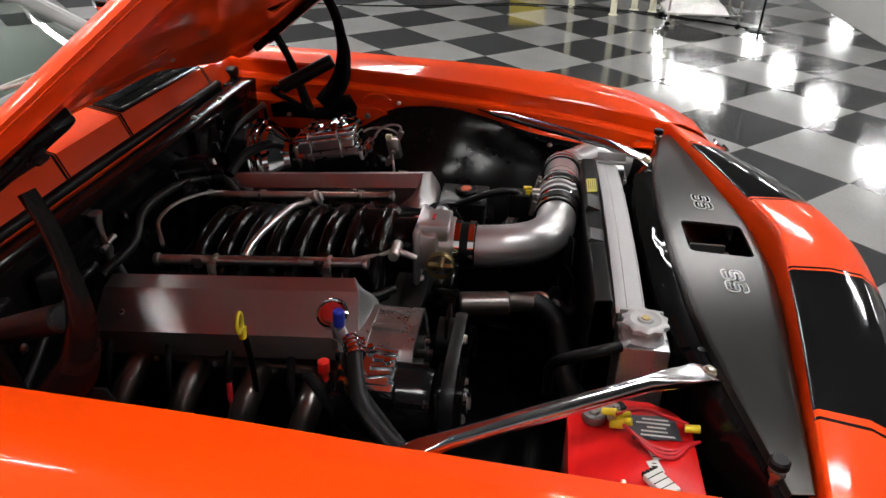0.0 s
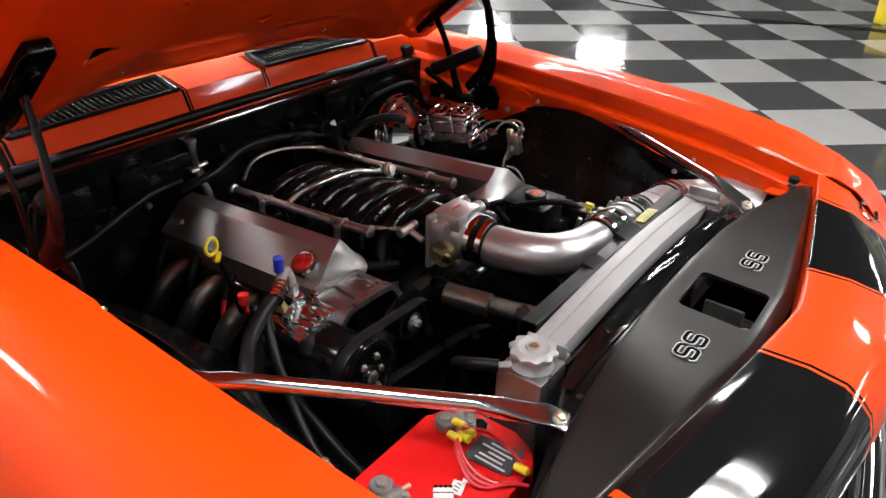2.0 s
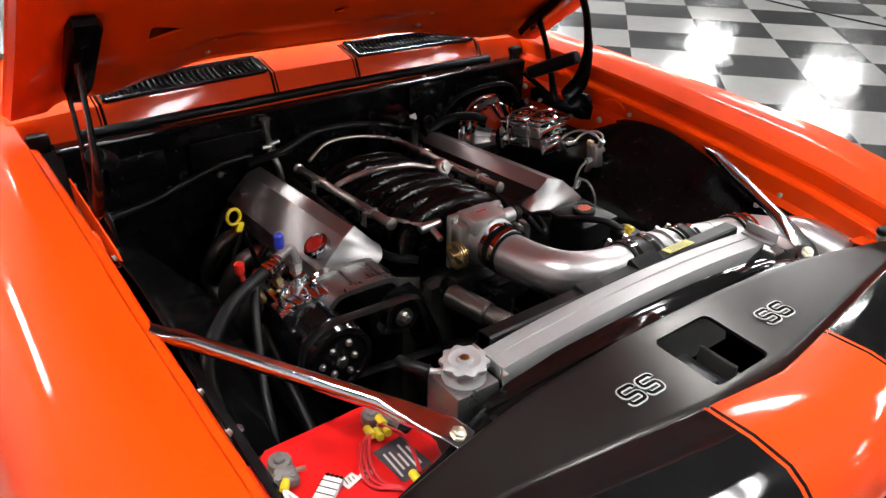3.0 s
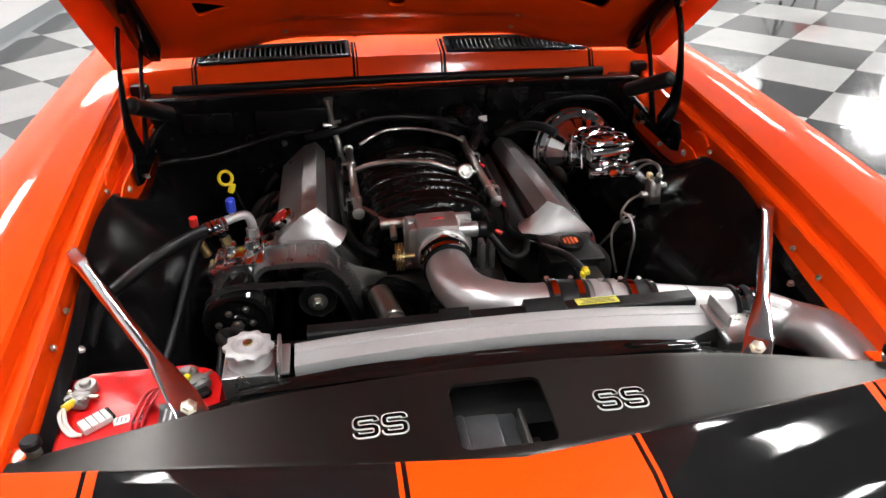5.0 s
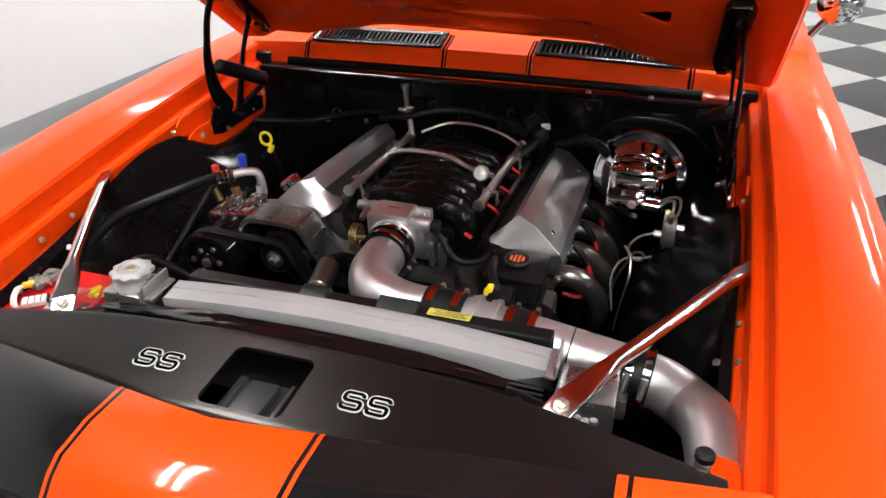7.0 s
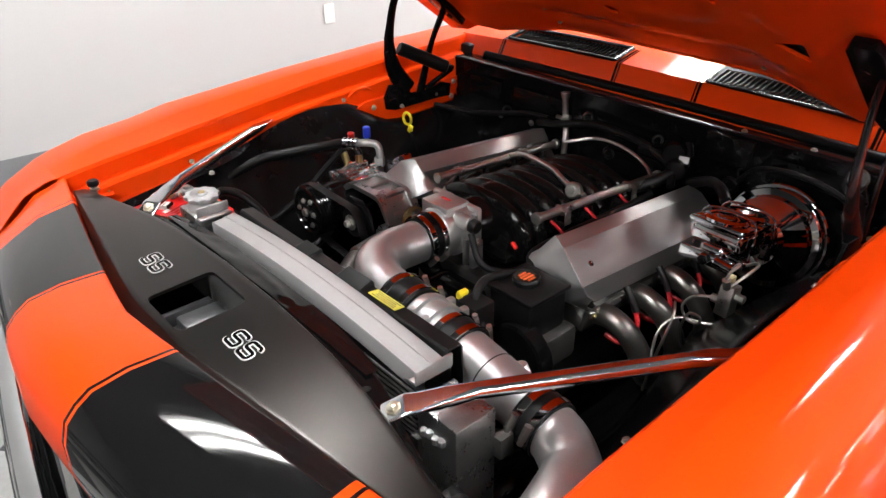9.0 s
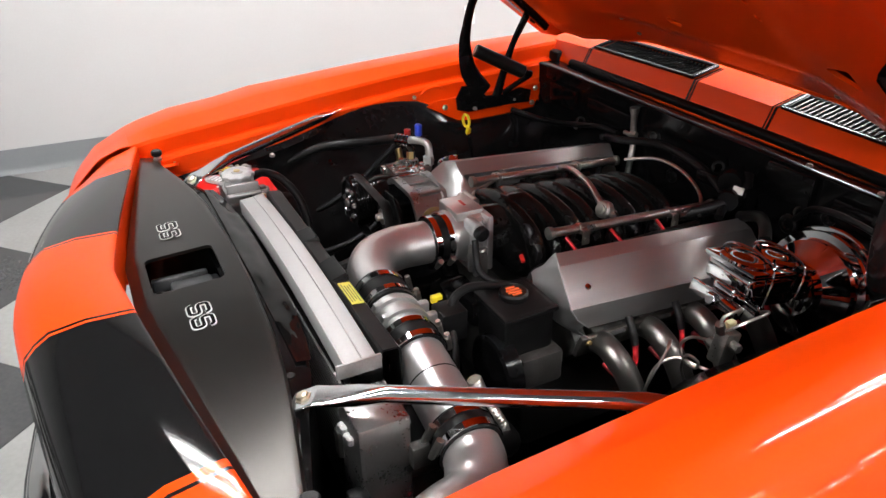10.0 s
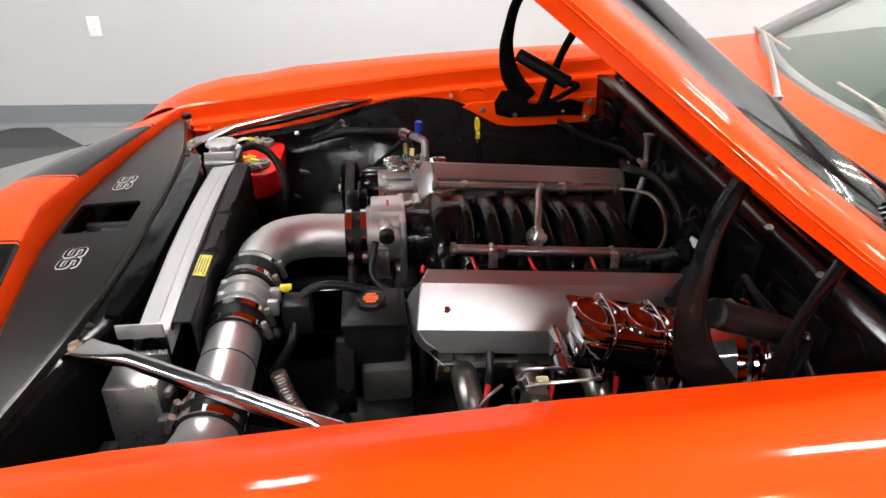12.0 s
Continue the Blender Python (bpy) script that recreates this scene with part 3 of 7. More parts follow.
# Header panel over the grille, with the stripes as paint of their own.
STRIPES = [(-0.70, 0), (-0.530, 1), (-0.524, 0), (-0.510, 1), (-0.154, 0), (-0.148, 1), (-0.142, 0), (0.142, 1), (0.148, 0), (0.154, 1), (0.510, 0), (0.524, 1), (0.530, 0)]
bm = bmesh.new()
xs = sorted({round(x, 4) for x in [*(a for a, _ in STRIPES[1:]), *np.linspace(-0.69, 0.69, 29)]})
rows = []
for x in xs:
    yo, zo, yn = open_y(x), open_z(x), nose_y(x)
    zf = 0.905 - 0.095 * (abs(x) / 0.69) ** 1.8
    rows.append([Vector((x, y, z)) for y, z in [
        (yo + 0.004, zo - 0.075), (yo + 0.001, zo - 0.02), (yo + 0.0005, zo - 0.004), (yo - 0.001, zo), (yo - 0.006, zo + 0.002), (yo * 0.6 + yn * 0.4, zo * 0.6 + zf * 0.4 + 0.006),
        (yo * 0.3 + yn * 0.7, zf + 0.001), (yn + 0.030, zf - 0.014), (yn + 0.012, zf - 0.033), (yn + 0.002, zf - 0.065), (yn, zf - 0.11), (yn + 0.012, zf - 0.18), (yn + 0.04, zf - 0.20)]])
loft(bm, rows)
bm.faces.ensure_lookup_table()
edges_x = [a for a, _ in STRIPES]
for f in bm.faces:
    x = f.calc_center_median().x
    k = max(n for n, a in enumerate(edges_x) if a <= x + 1e-6)
    f.material_index = STRIPES[k][1] if f.calc_center_median().z > 0 and max(v.co.y - open_y(v.co.x) for v in f.verts) < 0.0008 else 0
thicken(bm, 0.0025)
part("header_panel", bm, [ORANGE, STRIPE], car, "orange nose panel with two black stripes", 50)

# Grille recess, bumper, headlamps.
bm = bmesh.new()
rows = [[Vector((x, nose_y(x) + 0.045, z)) for z in (0.74, 0.66, 0.56, 0.46)] for x in np.linspace(-0.72, 0.72, 17)]
loft(bm, rows)
grille = part("grille", thicken(bm, 0.01), BLACK_PLASTIC, car, "black grille")
for z in np.linspace(0.50, 0.72, 6):
    bm = bmesh.new()
    sweep(bm, [(x, nose_y(x) + 0.034, z) for x in np.linspace(-0.5, 0.5, 9)], 0.005, 6, 2)
    part("grille_bar", bm, BLACK_GLOSS, grille)
bm = bmesh.new()
sweep(bm, [(x, nose_y(x) - 0.035 + 0.16 * max(0, abs(x) - 0.8), 0.46 - 0.01 * abs(x)) for x in np.linspace(-0.90, 0.90, 15)], 0.045, 12, 3, flat=1.15)
part("front_bumper", bm, CHROME, car, "chrome front bumper")
for s in (-1, 1):
    bm = bmesh.new()
    lathe(bm, [(0.105, -0.03), (0.105, 0.012), (0.09, 0.016), (0.088, 0.004), (0.05, 0.018), (0, 0.022)], (s * 0.62, nose_y(0.62) + 0.03, 0.63), (0, -1, 0), 28)
    part("headlight", bm, CHROME, car, "round headlight with chrome ring")

# Badge script on the nose.
bm = bmesh.new()
sweep(bm, [(0.600 + 0.03 * math.cos(a) * (1 + 0.2 * a / 6), nose_y(0.60) + 0.075 + 0.020 * math.sin(a), 0.854 + 0.0135 * math.sin(a)) for a in np.linspace(0.5, 5.6, 9)], 0.004, 6, 4)
part("badge", bm, CHROME, car, "small chrome badge")

# Cowl panel with its louvred vents.
COWL_Y = 1.262


def cowl_z(x, y):
    return 0.990 + 0.018 * (1 - (x / 0.74) ** 2) + (y - COWL_Y) * 0.22


bm = bmesh.new()
xs = [-0.745, -0.60, -0.535, -0.40, -0.27, -0.14, -0.07, 0, 0.07, 0.14, 0.27, 0.40, 0.535, 0.60, 0.745]
ys = [COWL_Y + 0.003, 1.269, 1.351, 1.40, 1.44, 1.48]
rows = []
for x in xs:
    row = [Vector((x, COWL_Y - 0.026, 0.934)), Vector((x, COWL_Y - 0.022, 0.950)), Vector((x, COWL_Y + 0.001, cowl_z(x, COWL_Y) - 0.005))]
    rows.append(row + [Vector((x, y + 0.19 * (abs(x) / 0.745) ** 2 * max(0, y - 1.36) / 0.12, cowl_z(x, y))) for y in ys])
loft(bm, rows, lambda i, j: j == 4 and 0.14 <= abs(xs[i] + xs[i + 1]) / 2 <= 0.535)
cowl = part("cowl_panel", thicken(bm, 0.003), ORANGE, car, "glossy orange cowl panel")


def cowl_vent(s):
    m = axes((s * 0.3375, 1.310, cowl_z(s * 0.3375, 1.310)), (1, 0, -0.016 * s), (0, 1, 0.22))
    bm = bmesh.new()
    w, d = 0.197, 0.041
    for a, b in (((-w, -d), (w, -d)), ((w, -d), (w, d)), ((w, d), (-w, d)), ((-w, d), (-w, -d))):
        sweep(bm, [m @ Vector((*a, 0.004)), m @ Vector((*b, 0.004))], 0.008, 8, 1, flat=0.6)
    box(bm, m @ Vector((0, 0, -0.02)), (2 * w, 2 * d, 0.004))
    vent = part("vent_grille", bm, BLACK_GLOSS, cowl, "black louvred vent grille")
    return vent, m


vents = [cowl_vent(-1), cowl_vent(1)]
# Black pinstripes round the vents, carried over the front lip.
for s in (-1, 1):
    for dx, w in ((-0.220, 0.004), (-0.211, 0.007), (0.211, 0.007), (0.220, 0.004)):
        x = s * 0.3375 + dx
        bm = bmesh.new()
        loft(bm, [[Vector((x + e, y, z)) for y, z in ((COWL_Y - 0.0225, 0.9510), (COWL_Y + 0.0005, cowl_z(x, COWL_Y) - 0.0035), (COWL_Y + 0.003, cowl_z(x, COWL_Y + 0.003) + 0.0012), (1.350, cowl_z(x, 1.350) + 0.0012))] for e in (-w / 2, w / 2)])
        part("pinstripe", thicken(bm, 0.0006), STRIPE, cowl)

# Windscreen, pillars, roof, doors and tail, closed and plain.
bm = bmesh.new()
glass_rows = []
for x in np.linspace(-0.66, 0.66, 13):
    k = (x / 0.66) ** 2
    glass_rows.append([Vector((x * (1 - 0.16 * t), 1.475 + 0.165 * k * (1 - t) + 0.74 * t, 1.045 + 0.33 * t)) for t in np.linspace(0, 1, 6)])
loft(bm, glass_rows)
screen = part("windshield", thicken(bm, 0.005), GLASS, car, "tinted windshield")
screen.visible_shadow = False
bm = bmesh.new()
rim = [r[0] for r in glass_rows] + [q for q in glass_rows[-1][1:]] + [r[-1] for r in glass_rows[::-1]] + [q for q in glass_rows[0][-2::-1]]
sweep(bm, [q + Vector((0, -0.006, 0.004)) for q in rim], 0.019, 8, 1, flat=0.5)
part("windshield_trim", bm, TRIM_GREY, screen, "dull silver windshield trim")
bm = bmesh.new()
side = []
for y, zb, xb, zr, xr in ((1.45, 1.0, 0.90, 1.0, 0.80), (1.62, 1.0, 0.92, 1.06, 0.70), (2.25, 0.99, 0.93, 1.39, 0.58), (2.7, 0.98, 0.93, 1.41, 0.56), (3.3, 0.98, 0.92, 1.30, 0.55), (3.8, 0.95, 0.90, 1.04, 0.70), (4.25, 0.90, 0.85, 0.97, 0.66)):
    side.append((y, zb, xb, zr, xr))
for s in (-1, 1):
    b2 = bmesh.new()
    loft(b2, [[Vector((s * 0.90, y, 0.24)), Vector((s * 0.935, y, 0.45)), Vector((s * 0.945, y, 0.7)), Vector((s * xb, y, zb - 0.06)), Vector((s * (xb - 0.05), y, zb - 0.01)), Vector((s * (xb - 0.13), y, zb))] for y, zb, xb, zr, xr in side])
    part("body_side", thicken(b2, 0.004 * s), ORANGE, car, "orange body side")
for s in (-1, 1):
    b2 = bmesh.new()
    sweep(b2, [(s * 0.69, 1.63, 1.04), (s * 0.635, 1.93, 1.21), (s * 0.58, 2.24, 1.385)], 0.028, 10, 5, flat=0.7)
    part("windshield_pillar", b2, TRIM_GREY, car, "dull silver windshield pillar")
roof = bmesh.new()
loft(roof, [[Vector((x * w, y, z + 0.03 * (1 - x * x))) for x in np.linspace(-1, 1, 11)] for y, z, w in ((2.24, 1.375, 0.58), (2.5, 1.395, 0.575), (2.9, 1.39, 0.57), (3.3, 1.29, 0.56), (3.75, 1.03, 0.68), (4.25, 0.95, 0.68), (4.30, 0.7, 0.7))])
part("roof", thicken(roof, 0.004), ORANGE, car, "orange roof and tail")
bm = bmesh.new()
dash_rows = []
for x in np.linspace(-0.655, 0.655, 13):
    y = 1.50 + 0.165 * (x / 0.66) ** 2
    dash_rows.append([Vector((x, y + a, z)) for a, z in ((0.0, 0.90), (0.0, 1.030), (0.04, 1.042), (0.30, 1.066), (0.50, 1.070), (0.56, 1.055), (0.58, 1.01), (0.57, 0.93), (0.60, 0.72))])
loft(bm, dash_rows)
bm = thicken(bm, 0.006)
part("dashboard", bm, DASH_GREY, car, "dull grey-green dashboard")
bm = bmesh.new()
box(bm, (0, 2.9, 0.40), (1.7, 2.7, 0.3), 0.05)
part("floor_pan", bm, BLACK_SATIN, car)
for s in (-1, 1):
    for y in (WHEEL_Y, WHEEL_Y + 2.74):
        bm = bmesh.new()
        lathe(bm, [(0.20, -0.10), (0.30, -0.115), (0.325, -0.09), (0.33, 0), (0.325, 0.09), (0.30, 0.115), (0.20, 0.10)], (s * 0.80, y, 0.331), (s, 0, 0), 32)
        w = part("wheel", bm, TYRE, car, "black tyre on a silver wheel")
        bm = bmesh.new()
        lathe(bm, [(0.205, -0.10), (0.205, 0.09), (0.19, 0.10), (0.17, 0.05), (0.05, 0.06), (0, 0.07)], (s * 0.80, y, 0.331), (s, 0, 0), 28)
        part("rim", bm, RAW_ALU, w)

# ---- hood, standing open ----
HOOD_OPEN, HOOD_Y, HOOD_Z = 38.3, 1.215, 1.012
hood_m = Matrix.Translation((0, HOOD_Y, HOOD_Z)) @ Matrix.Rotation(radians(-HOOD_OPEN), 4, "X") @ Matrix.Rotation(radians(1.0), 4, "Y")


def hood_half(u):
    return 0.748 - 0.05 * u / 1.3


def hood_top(x, u):
    """The outer skin: a low flank and a steep-sided raised centre."""
    k = abs(x) / hood_half(u)
    back = min(1.0, u / 0.30)
    flank = np.interp(k, [0, 0.70, 0.85, 1.0], [0.010, 0.010, 0.008, -0.008]) - back * np.interp(k, [0, 0.70, 1.0], [0.015, 0.015, 0.014])
    scoop = np.interp(k, [0, 0.50, 0.55, 0.60, 0.65, 0.69], [0.052, 0.049, 0.044, 0.020, 0.004, 0.0]) * np.interp(u, [0, 0.6, 1.3], [1, 1, 0.3])
    return float(flank + scoop)


def hood_crown(x, u):
    k = abs(x) / hood_half(u)
    # A low flank, a kicked-up rear edge and a raised centre section.
    back = min(1.0, u / 0.30)
    flank = np.interp(k, [0, 0.70, 0.85, 1.0], [0.010, 0.010, 0.008, -0.008]) - back * np.interp(k, [0, 0.70, 1.0], [0.015, 0.015, 0.014])
    scoop = np.interp(k, [0, 0.36, 0.45, 0.55, 0.66], [0.044, 0.043, 0.036, 0.018, 0.0]) * np.interp(u, [0, 0.6, 1.3], [1, 1, 0.3])
    return float(flank + scoop)


HOOD_L = 1.30
bm = bmesh.new()
us = np.linspace(0, HOOD_L, 16)
ks = [-1, -0.99, -0.955, *(a / 0.74 for a, _ in STRIPES[1:]), *(-0.9, -0.8, -0.65, -0.60, -0.55, -0.50, -0.45, -0.32, -0.1, 0, 0.1, 0.32, 0.45, 0.50, 0.55, 0.60, 0.65, 0.8, 0.9), 0.955, 0.99, 1]
ks.sort()
outer = [[hood_m @ Vector((k * hood_half(u), -u + 0.030 * (u < 0.01) * (abs(k) < 0.56), hood_top(k * hood_half(u), u) + 0.030 - 0.020 * (abs(k) > 0.995) - 0.006 * (0.98 < abs(k) < 0.995))) for k in ks] for u in us]
loft(bm, outer)
for f in bm.faces:
    x = (hood_m.inverted() @ f.calc_center_median()).x
    x *= 0.74 / hood_half(-(hood_m.inverted() @ f.calc_center_median()).y)
    f.material_index = STRIPES[max([0] + [n for n, a in enumerate(edges_x) if a <= x])][1]
thicken(bm, 0.003)
hood = part("hood", bm, [ORANGE, STRIPE], car, "open orange hood seen from below", 50)


def hood_place(x, u, drop):
    return hood_m @ Vector((x, -u, hood_crown(x, u) + 0.028 - drop))


# Pressed inner panel: rolled rear lip, sloped flanks, raised field with slots.
bm = bmesh.new()
ub = [0.0, 0.006, 0.02, 0.05, 0.075, 0.088, 0.10, 0.125, 0.16, 0.19, 0.345, 0.39, 0.44, 0.52, 0.56, 0.60, 0.64, 0.8, 1.0, 1.12, 1.15, 1.2, 1.27, 1.30]
kp = [0.20, 0.30, 0.37, 0.44, 0.50, 0.70, 0.80, 0.84, 0.865, 0.89, 0.95, 0.985, 1]
kb = [-k for k in kp[::-1]] + [-0.09, 0.036] + kp


def drop_at(u, k):
    k = abs(k)
    if u < 0.001 or k > 0.99 or u > 1.295:
        return 0.012
    edge = min(np.interp(u, [0, 0.02, 0.088, 0.125, 0.2], [0.014, 0.024, 0.026, 0.024, 0.022]), 1)
    if u < 0.13:
        edge *= np.interp(k, [0.42, 0.64], [0.35, 1.0])
    flank = np.interp(k, [0.80, 0.865, 0.89, 0.985], [0.0, 0.024, 0.034, 0.032])
    tail = np.interp(u, [1.12, 1.18, 1.28], [0.0, 0.044, 0.044])
    rib = 0.032 if 0.53 < u < 0.63 else 0.0
    return max(edge, flank, tail, rib)


def oval(cu, ck, ru, rk, n=14):
    return [(cu + ru * math.cos(2 * math.pi * i / n), ck + rk * math.sin(2 * math.pi * i / n)) for i in range(n)]


# Round, three-cornered and small oval openings, each in its own field (u0, u1, k0, k1).
OPENINGS = [((0.19, 0.345, -0.09, 0.036), oval(0.228, -0.027, 0.020, 0.030, 20))]
for s in (-1, 1):
    for u0, u1, cu in ((0.345, 0.39, 0.365), (0.39, 0.44, 0.415)):
        OPENINGS.append(((u0, u1, *sorted((s * 0.37, s * 0.44))), oval(cu, s * 0.405, 0.012, 0.012)))
    tri = []
    corners = [(0.335, s * 0.66), (0.250, s * 0.655), (0.272, s * 0.535)]
    for n in range(3):
        p, q, r = corners[n - 1], corners[n], corners[(n + 1) % 3]
        for t in (0, 0.25, 0.5, 0.75, 1.0):
            e, f = [q[i] + (p[i] - q[i]) * 0.22 for i in (0, 1)], [q[i] + (r[i] - q[i]) * 0.22 for i in (0, 1)]
            tri.append(tuple((1 - t) ** 2 * e[i] + 2 * t * (1 - t) * q[i] + t * t * f[i] for i in (0, 1)))
    OPENINGS.append(((0.19, 0.345, *sorted((s * 0.50, s * 0.70))), tri))


def slot(i, j):
    u, k = (ub[i] + ub[i + 1]) / 2, (kb[j] + kb[j + 1]) / 2
    return any(f[0] < u < f[1] and f[2] < k < f[3] for f, _ in OPENINGS)


loft(bm, [[hood_place(k * hood_half(u), u, drop_at(u, k)) for k in kb] for u in ub], slot)
for (u0, u1, k0, k1), hole in OPENINGS:
    at = {(u, k): hood_place(k * hood_half(u), u, drop_at(u, k)) for u in (u0, u1) for k in (k0, k1)}

    def on_field(u, k, sink=0.0):
        a, b = (u - u0) / (u1 - u0), (k - k0) / (k1 - k0)
        q = (at[u0, k0] * (1 - a) + at[u1, k0] * a) * (1 - b) + (at[u0, k1] * (1 - a) + at[u1, k1] * a) * b
        return q + hood_m.to_3x3() @ Vector((0, 0, sink))

    sheet_round(bm, [at[u0, k0], at[u1, k0], at[u1, k1], at[u0, k1]], [on_field(*h) for h in hole], [on_field(*h, 0.005) for h in hole])
inner = part("inner_panel", thicken(bm, 0.002), ORANGE, hood, "ribbed orange hood underside", 30)
for s in (-1, 1):
    for u, w in ((0.05, 0.02), (0.13, 0.014)):
        bm = bmesh.new()
        bolt(bm, hood_place(s * 0.30, u, 0.010), hood_m.to_3x3() @ Vector((0, 0, -1)), 0.006, 0.005)
        part("bolt", bm, STEEL, inner)

# Wipers and a door mirror.


def wiper(pivot, mid, a, b):
    w = thing("wiper", pivot, "silver windshield wiper lying on the glass", "wiper", "wipers")
    bm = bmesh.new()
    sweep(bm, [pivot, (Vector(pivot) + Vector(mid)) / 2 + Vector((0, 0, 0.012)), mid], [0.009, 0.006, 0.004], 8, 4)
    part("arm", bm, WIPER_METAL, w)
    bm = bmesh.new()
    sweep(bm, [a, mid, b], 0.005, 6, 4, flat=0.6)
    part("blade", bm, WIPER_METAL, w)
    bm = bmesh.new()
    lathe(bm, [(0.013, -0.02), (0.013, 0), (0.010, 0.010), (0, 0.012)], pivot, (0, -0.2, 1), 16)
    part("pivot", bm, CHROME, w)


wiper((-0.11, 1.390, 1.035), (-0.54, 1.560, 1.085), (-0.645, 1.590, 1.075), (-0.34, 1.530, 1.085))
wiper((0.40, 1.40, 1.03), (0.03, 1.50, 1.072), (-0.10, 1.510, 1.075), (0.20, 1.48, 1.075))
bm = bmesh.new()
lathe(bm, [(0, -0.03), (0.045, -0.028), (0.062, -0.01), (0.064, 0.02), (0.05, 0.045), (0.02, 0.06), (0, 0.062)], (0.94, 1.74, 1.10), (0.1, -1, 0.05), 24)
rod(bm, (0.88, 1.73, 1.0), (0.93, 1.735, 1.07), 0.012, 10)
part("door_mirror", bm, CHROME, car, "round chrome door mirror")

# Louvre slats of the cowl vents.
for vent, m in vents:
    proto = None
    for i in range(27):
        if proto is None:
            bm = bmesh.new()
            box(bm, (0, 0, 0), (0.0048, 0.066, 0.008), 0.0012, Matrix.Rotation(radians(25), 3, "Y"), 1)
            proto = finish(bm, "slat", INTAKE)
        ob = new("slat", proto)
        ob.parent = vent
        ob.matrix_parent_inverse = base_of(vent).inverted()
        ob.matrix_basis = m @ Matrix.Translation((-0.18 + 0.36 * i / 26, 0, 0.0))

# ---- engine bay shell ----
bm = bmesh.new()
rows = []
for x in np.linspace(-0.665, 0.665, 21):
    w = 0.004 * math.sin(x * 9)
    rows.append([Vector((x, y + w * (z < 0.93), z)) for y, z in ((1.20, 0.25), (1.185, 0.5), (1.18, 0.62), (1.165, 0.66), (1.163, 0.80), (1.16, 0.93), (1.158, 0.945), (1.165, 0.948), (1.20, 0.946), (1.236, 0.936), (1.252, 0.925))])
loft(bm, rows)
firewall = part("firewall", thicken(bm, 0.004), BLACK_SATIN, car, "black painted firewall")
bm = bmesh.new()
sweep(bm, [(-0.61, 1.240, 0.946), (-0.3, 1.242, 0.948), (0, 1.242, 0.950), (0.3, 1.242, 0.948), (0.585, 1.240, 0.946)], 0.0125, 10, 5)
part("weatherstrip", bm, RUBBER, cowl, "black rubber weatherstrip")
for x, z in ((-0.331, 0.812), (-0.455, 0.805)):
    bm = bmesh.new()
    lathe(bm, [(0.009, 0), (0.009, 0.002), (0.006, 0.006), (0, 0.007)], (x, 1.158, z), (0, -1, 0), 16)
    part("plug", bm, STEEL, firewall)
bm = bmesh.new()
box(bm, (0.285, 1.155, 0.905), (0.12, 0.02, 0.07), 0.006)
part("access_cover", bm, BLACK_SATIN, firewall)
bm = bmesh.new()
for c, r in (((0.16, 1.135, 0.872), 0.032), ((0.185, 1.11, 0.845), 0.027)):
    lathe(bm, [(0, -0.05), (r, -0.045), (r, 0.02), (r * 0.8, 0.035), (0, 0.04)], c, (0.5, -1, 0.1), 18)
box(bm, (0.14, 1.135, 0.83), (0.15, 0.05, 0.09), 0.012)
part("wiper_motor", bm, BLACK_SATIN, firewall, "black wiper motor")
bm = bmesh.new()
prism(bm, [(-0.012, -0.008), (0.012, -0.008), (0.012, 0.008), (-0.012, 0.008)], axes((0.206, 1.10, 0.872), (1, 0.3, 0), (0, 0.4, 1)), 0.003, 0.001)
part("label", bm, LABEL_WHITE, firewall, "small white label")

for s in (-1, 1):
    bm = bmesh.new()
    rows = []
    for y in np.linspace(-0.02, 1.17, 29):
        xi, zi = lerp_table(EDGE_X, y), lerp_table(EDGE_Z, y)
        bulge = math.exp(-((y - 0.72) / 0.27) ** 2)
        lift = 0.048 * math.exp(-((y - 0.60) / 0.20) ** 2) - 0.052 * min(1.0, max(0.0, (y - 0.76) / 0.12))
        rib = 0.004 * (abs((y * 8) % 1 - 0.5) < 0.12)
        rows.append([Vector((s * x, y, z)) for x, z in ((xi - 0.044, zi - 0.100 + lift), (xi - 0.060, zi - 0.112 + lift), (0.648 - 0.02 * bulge - rib, zi - 0.140 + 0.01 * bulge + 0.4 * lift), (0.630 - 0.07 * bulge - rib, zi - 0.18 + 0.012 * bulge), (0.59 - 0.085 * bulge - rib, zi - 0.235), (0.53 - 0.06 * bulge, zi - 0.33), (0.48, 0.50), (0.43, 0.30))])
    loft(bm, rows)
    part("inner_fender", thicken(bm, 0.003 * s), BLACK_SATIN, car, "black ribbed inner fender")
    bm = bmesh.new()
    box(bm, (s * 0.635, 1.20, 0.938), (0.075, 0.06, 0.012), 0.003)
    box(bm, (s * 0.60, 1.165, 0.925), (0.05, 0.012, 0.03), 0.003)
    part("cowl_bracket", bm, BLACK_GLOSS, car, "black corner bracket")
    bm = bmesh.new()
    box(bm, (s * 0.695, 1.245, 0.945), (0.05, 0.035, 0.045), 0.01)
    part("corner_seal", bm, RUBBER, car)
bm = bmesh.new()
box(bm, (0, 0.6, 0.27), (1.1, 1.25, 0.04), 0.01)
sub = part("subframe", bm, BLACK_SATIN, car, "black subframe")
for s in (-1, 1):
    bm = bmesh.new()
    box(bm, (s * 0.38, 0.55, 0.42), (0.09, 1.2, 0.11), 0.015)
    part("frame_rail", bm, BLACK_SATIN, sub)


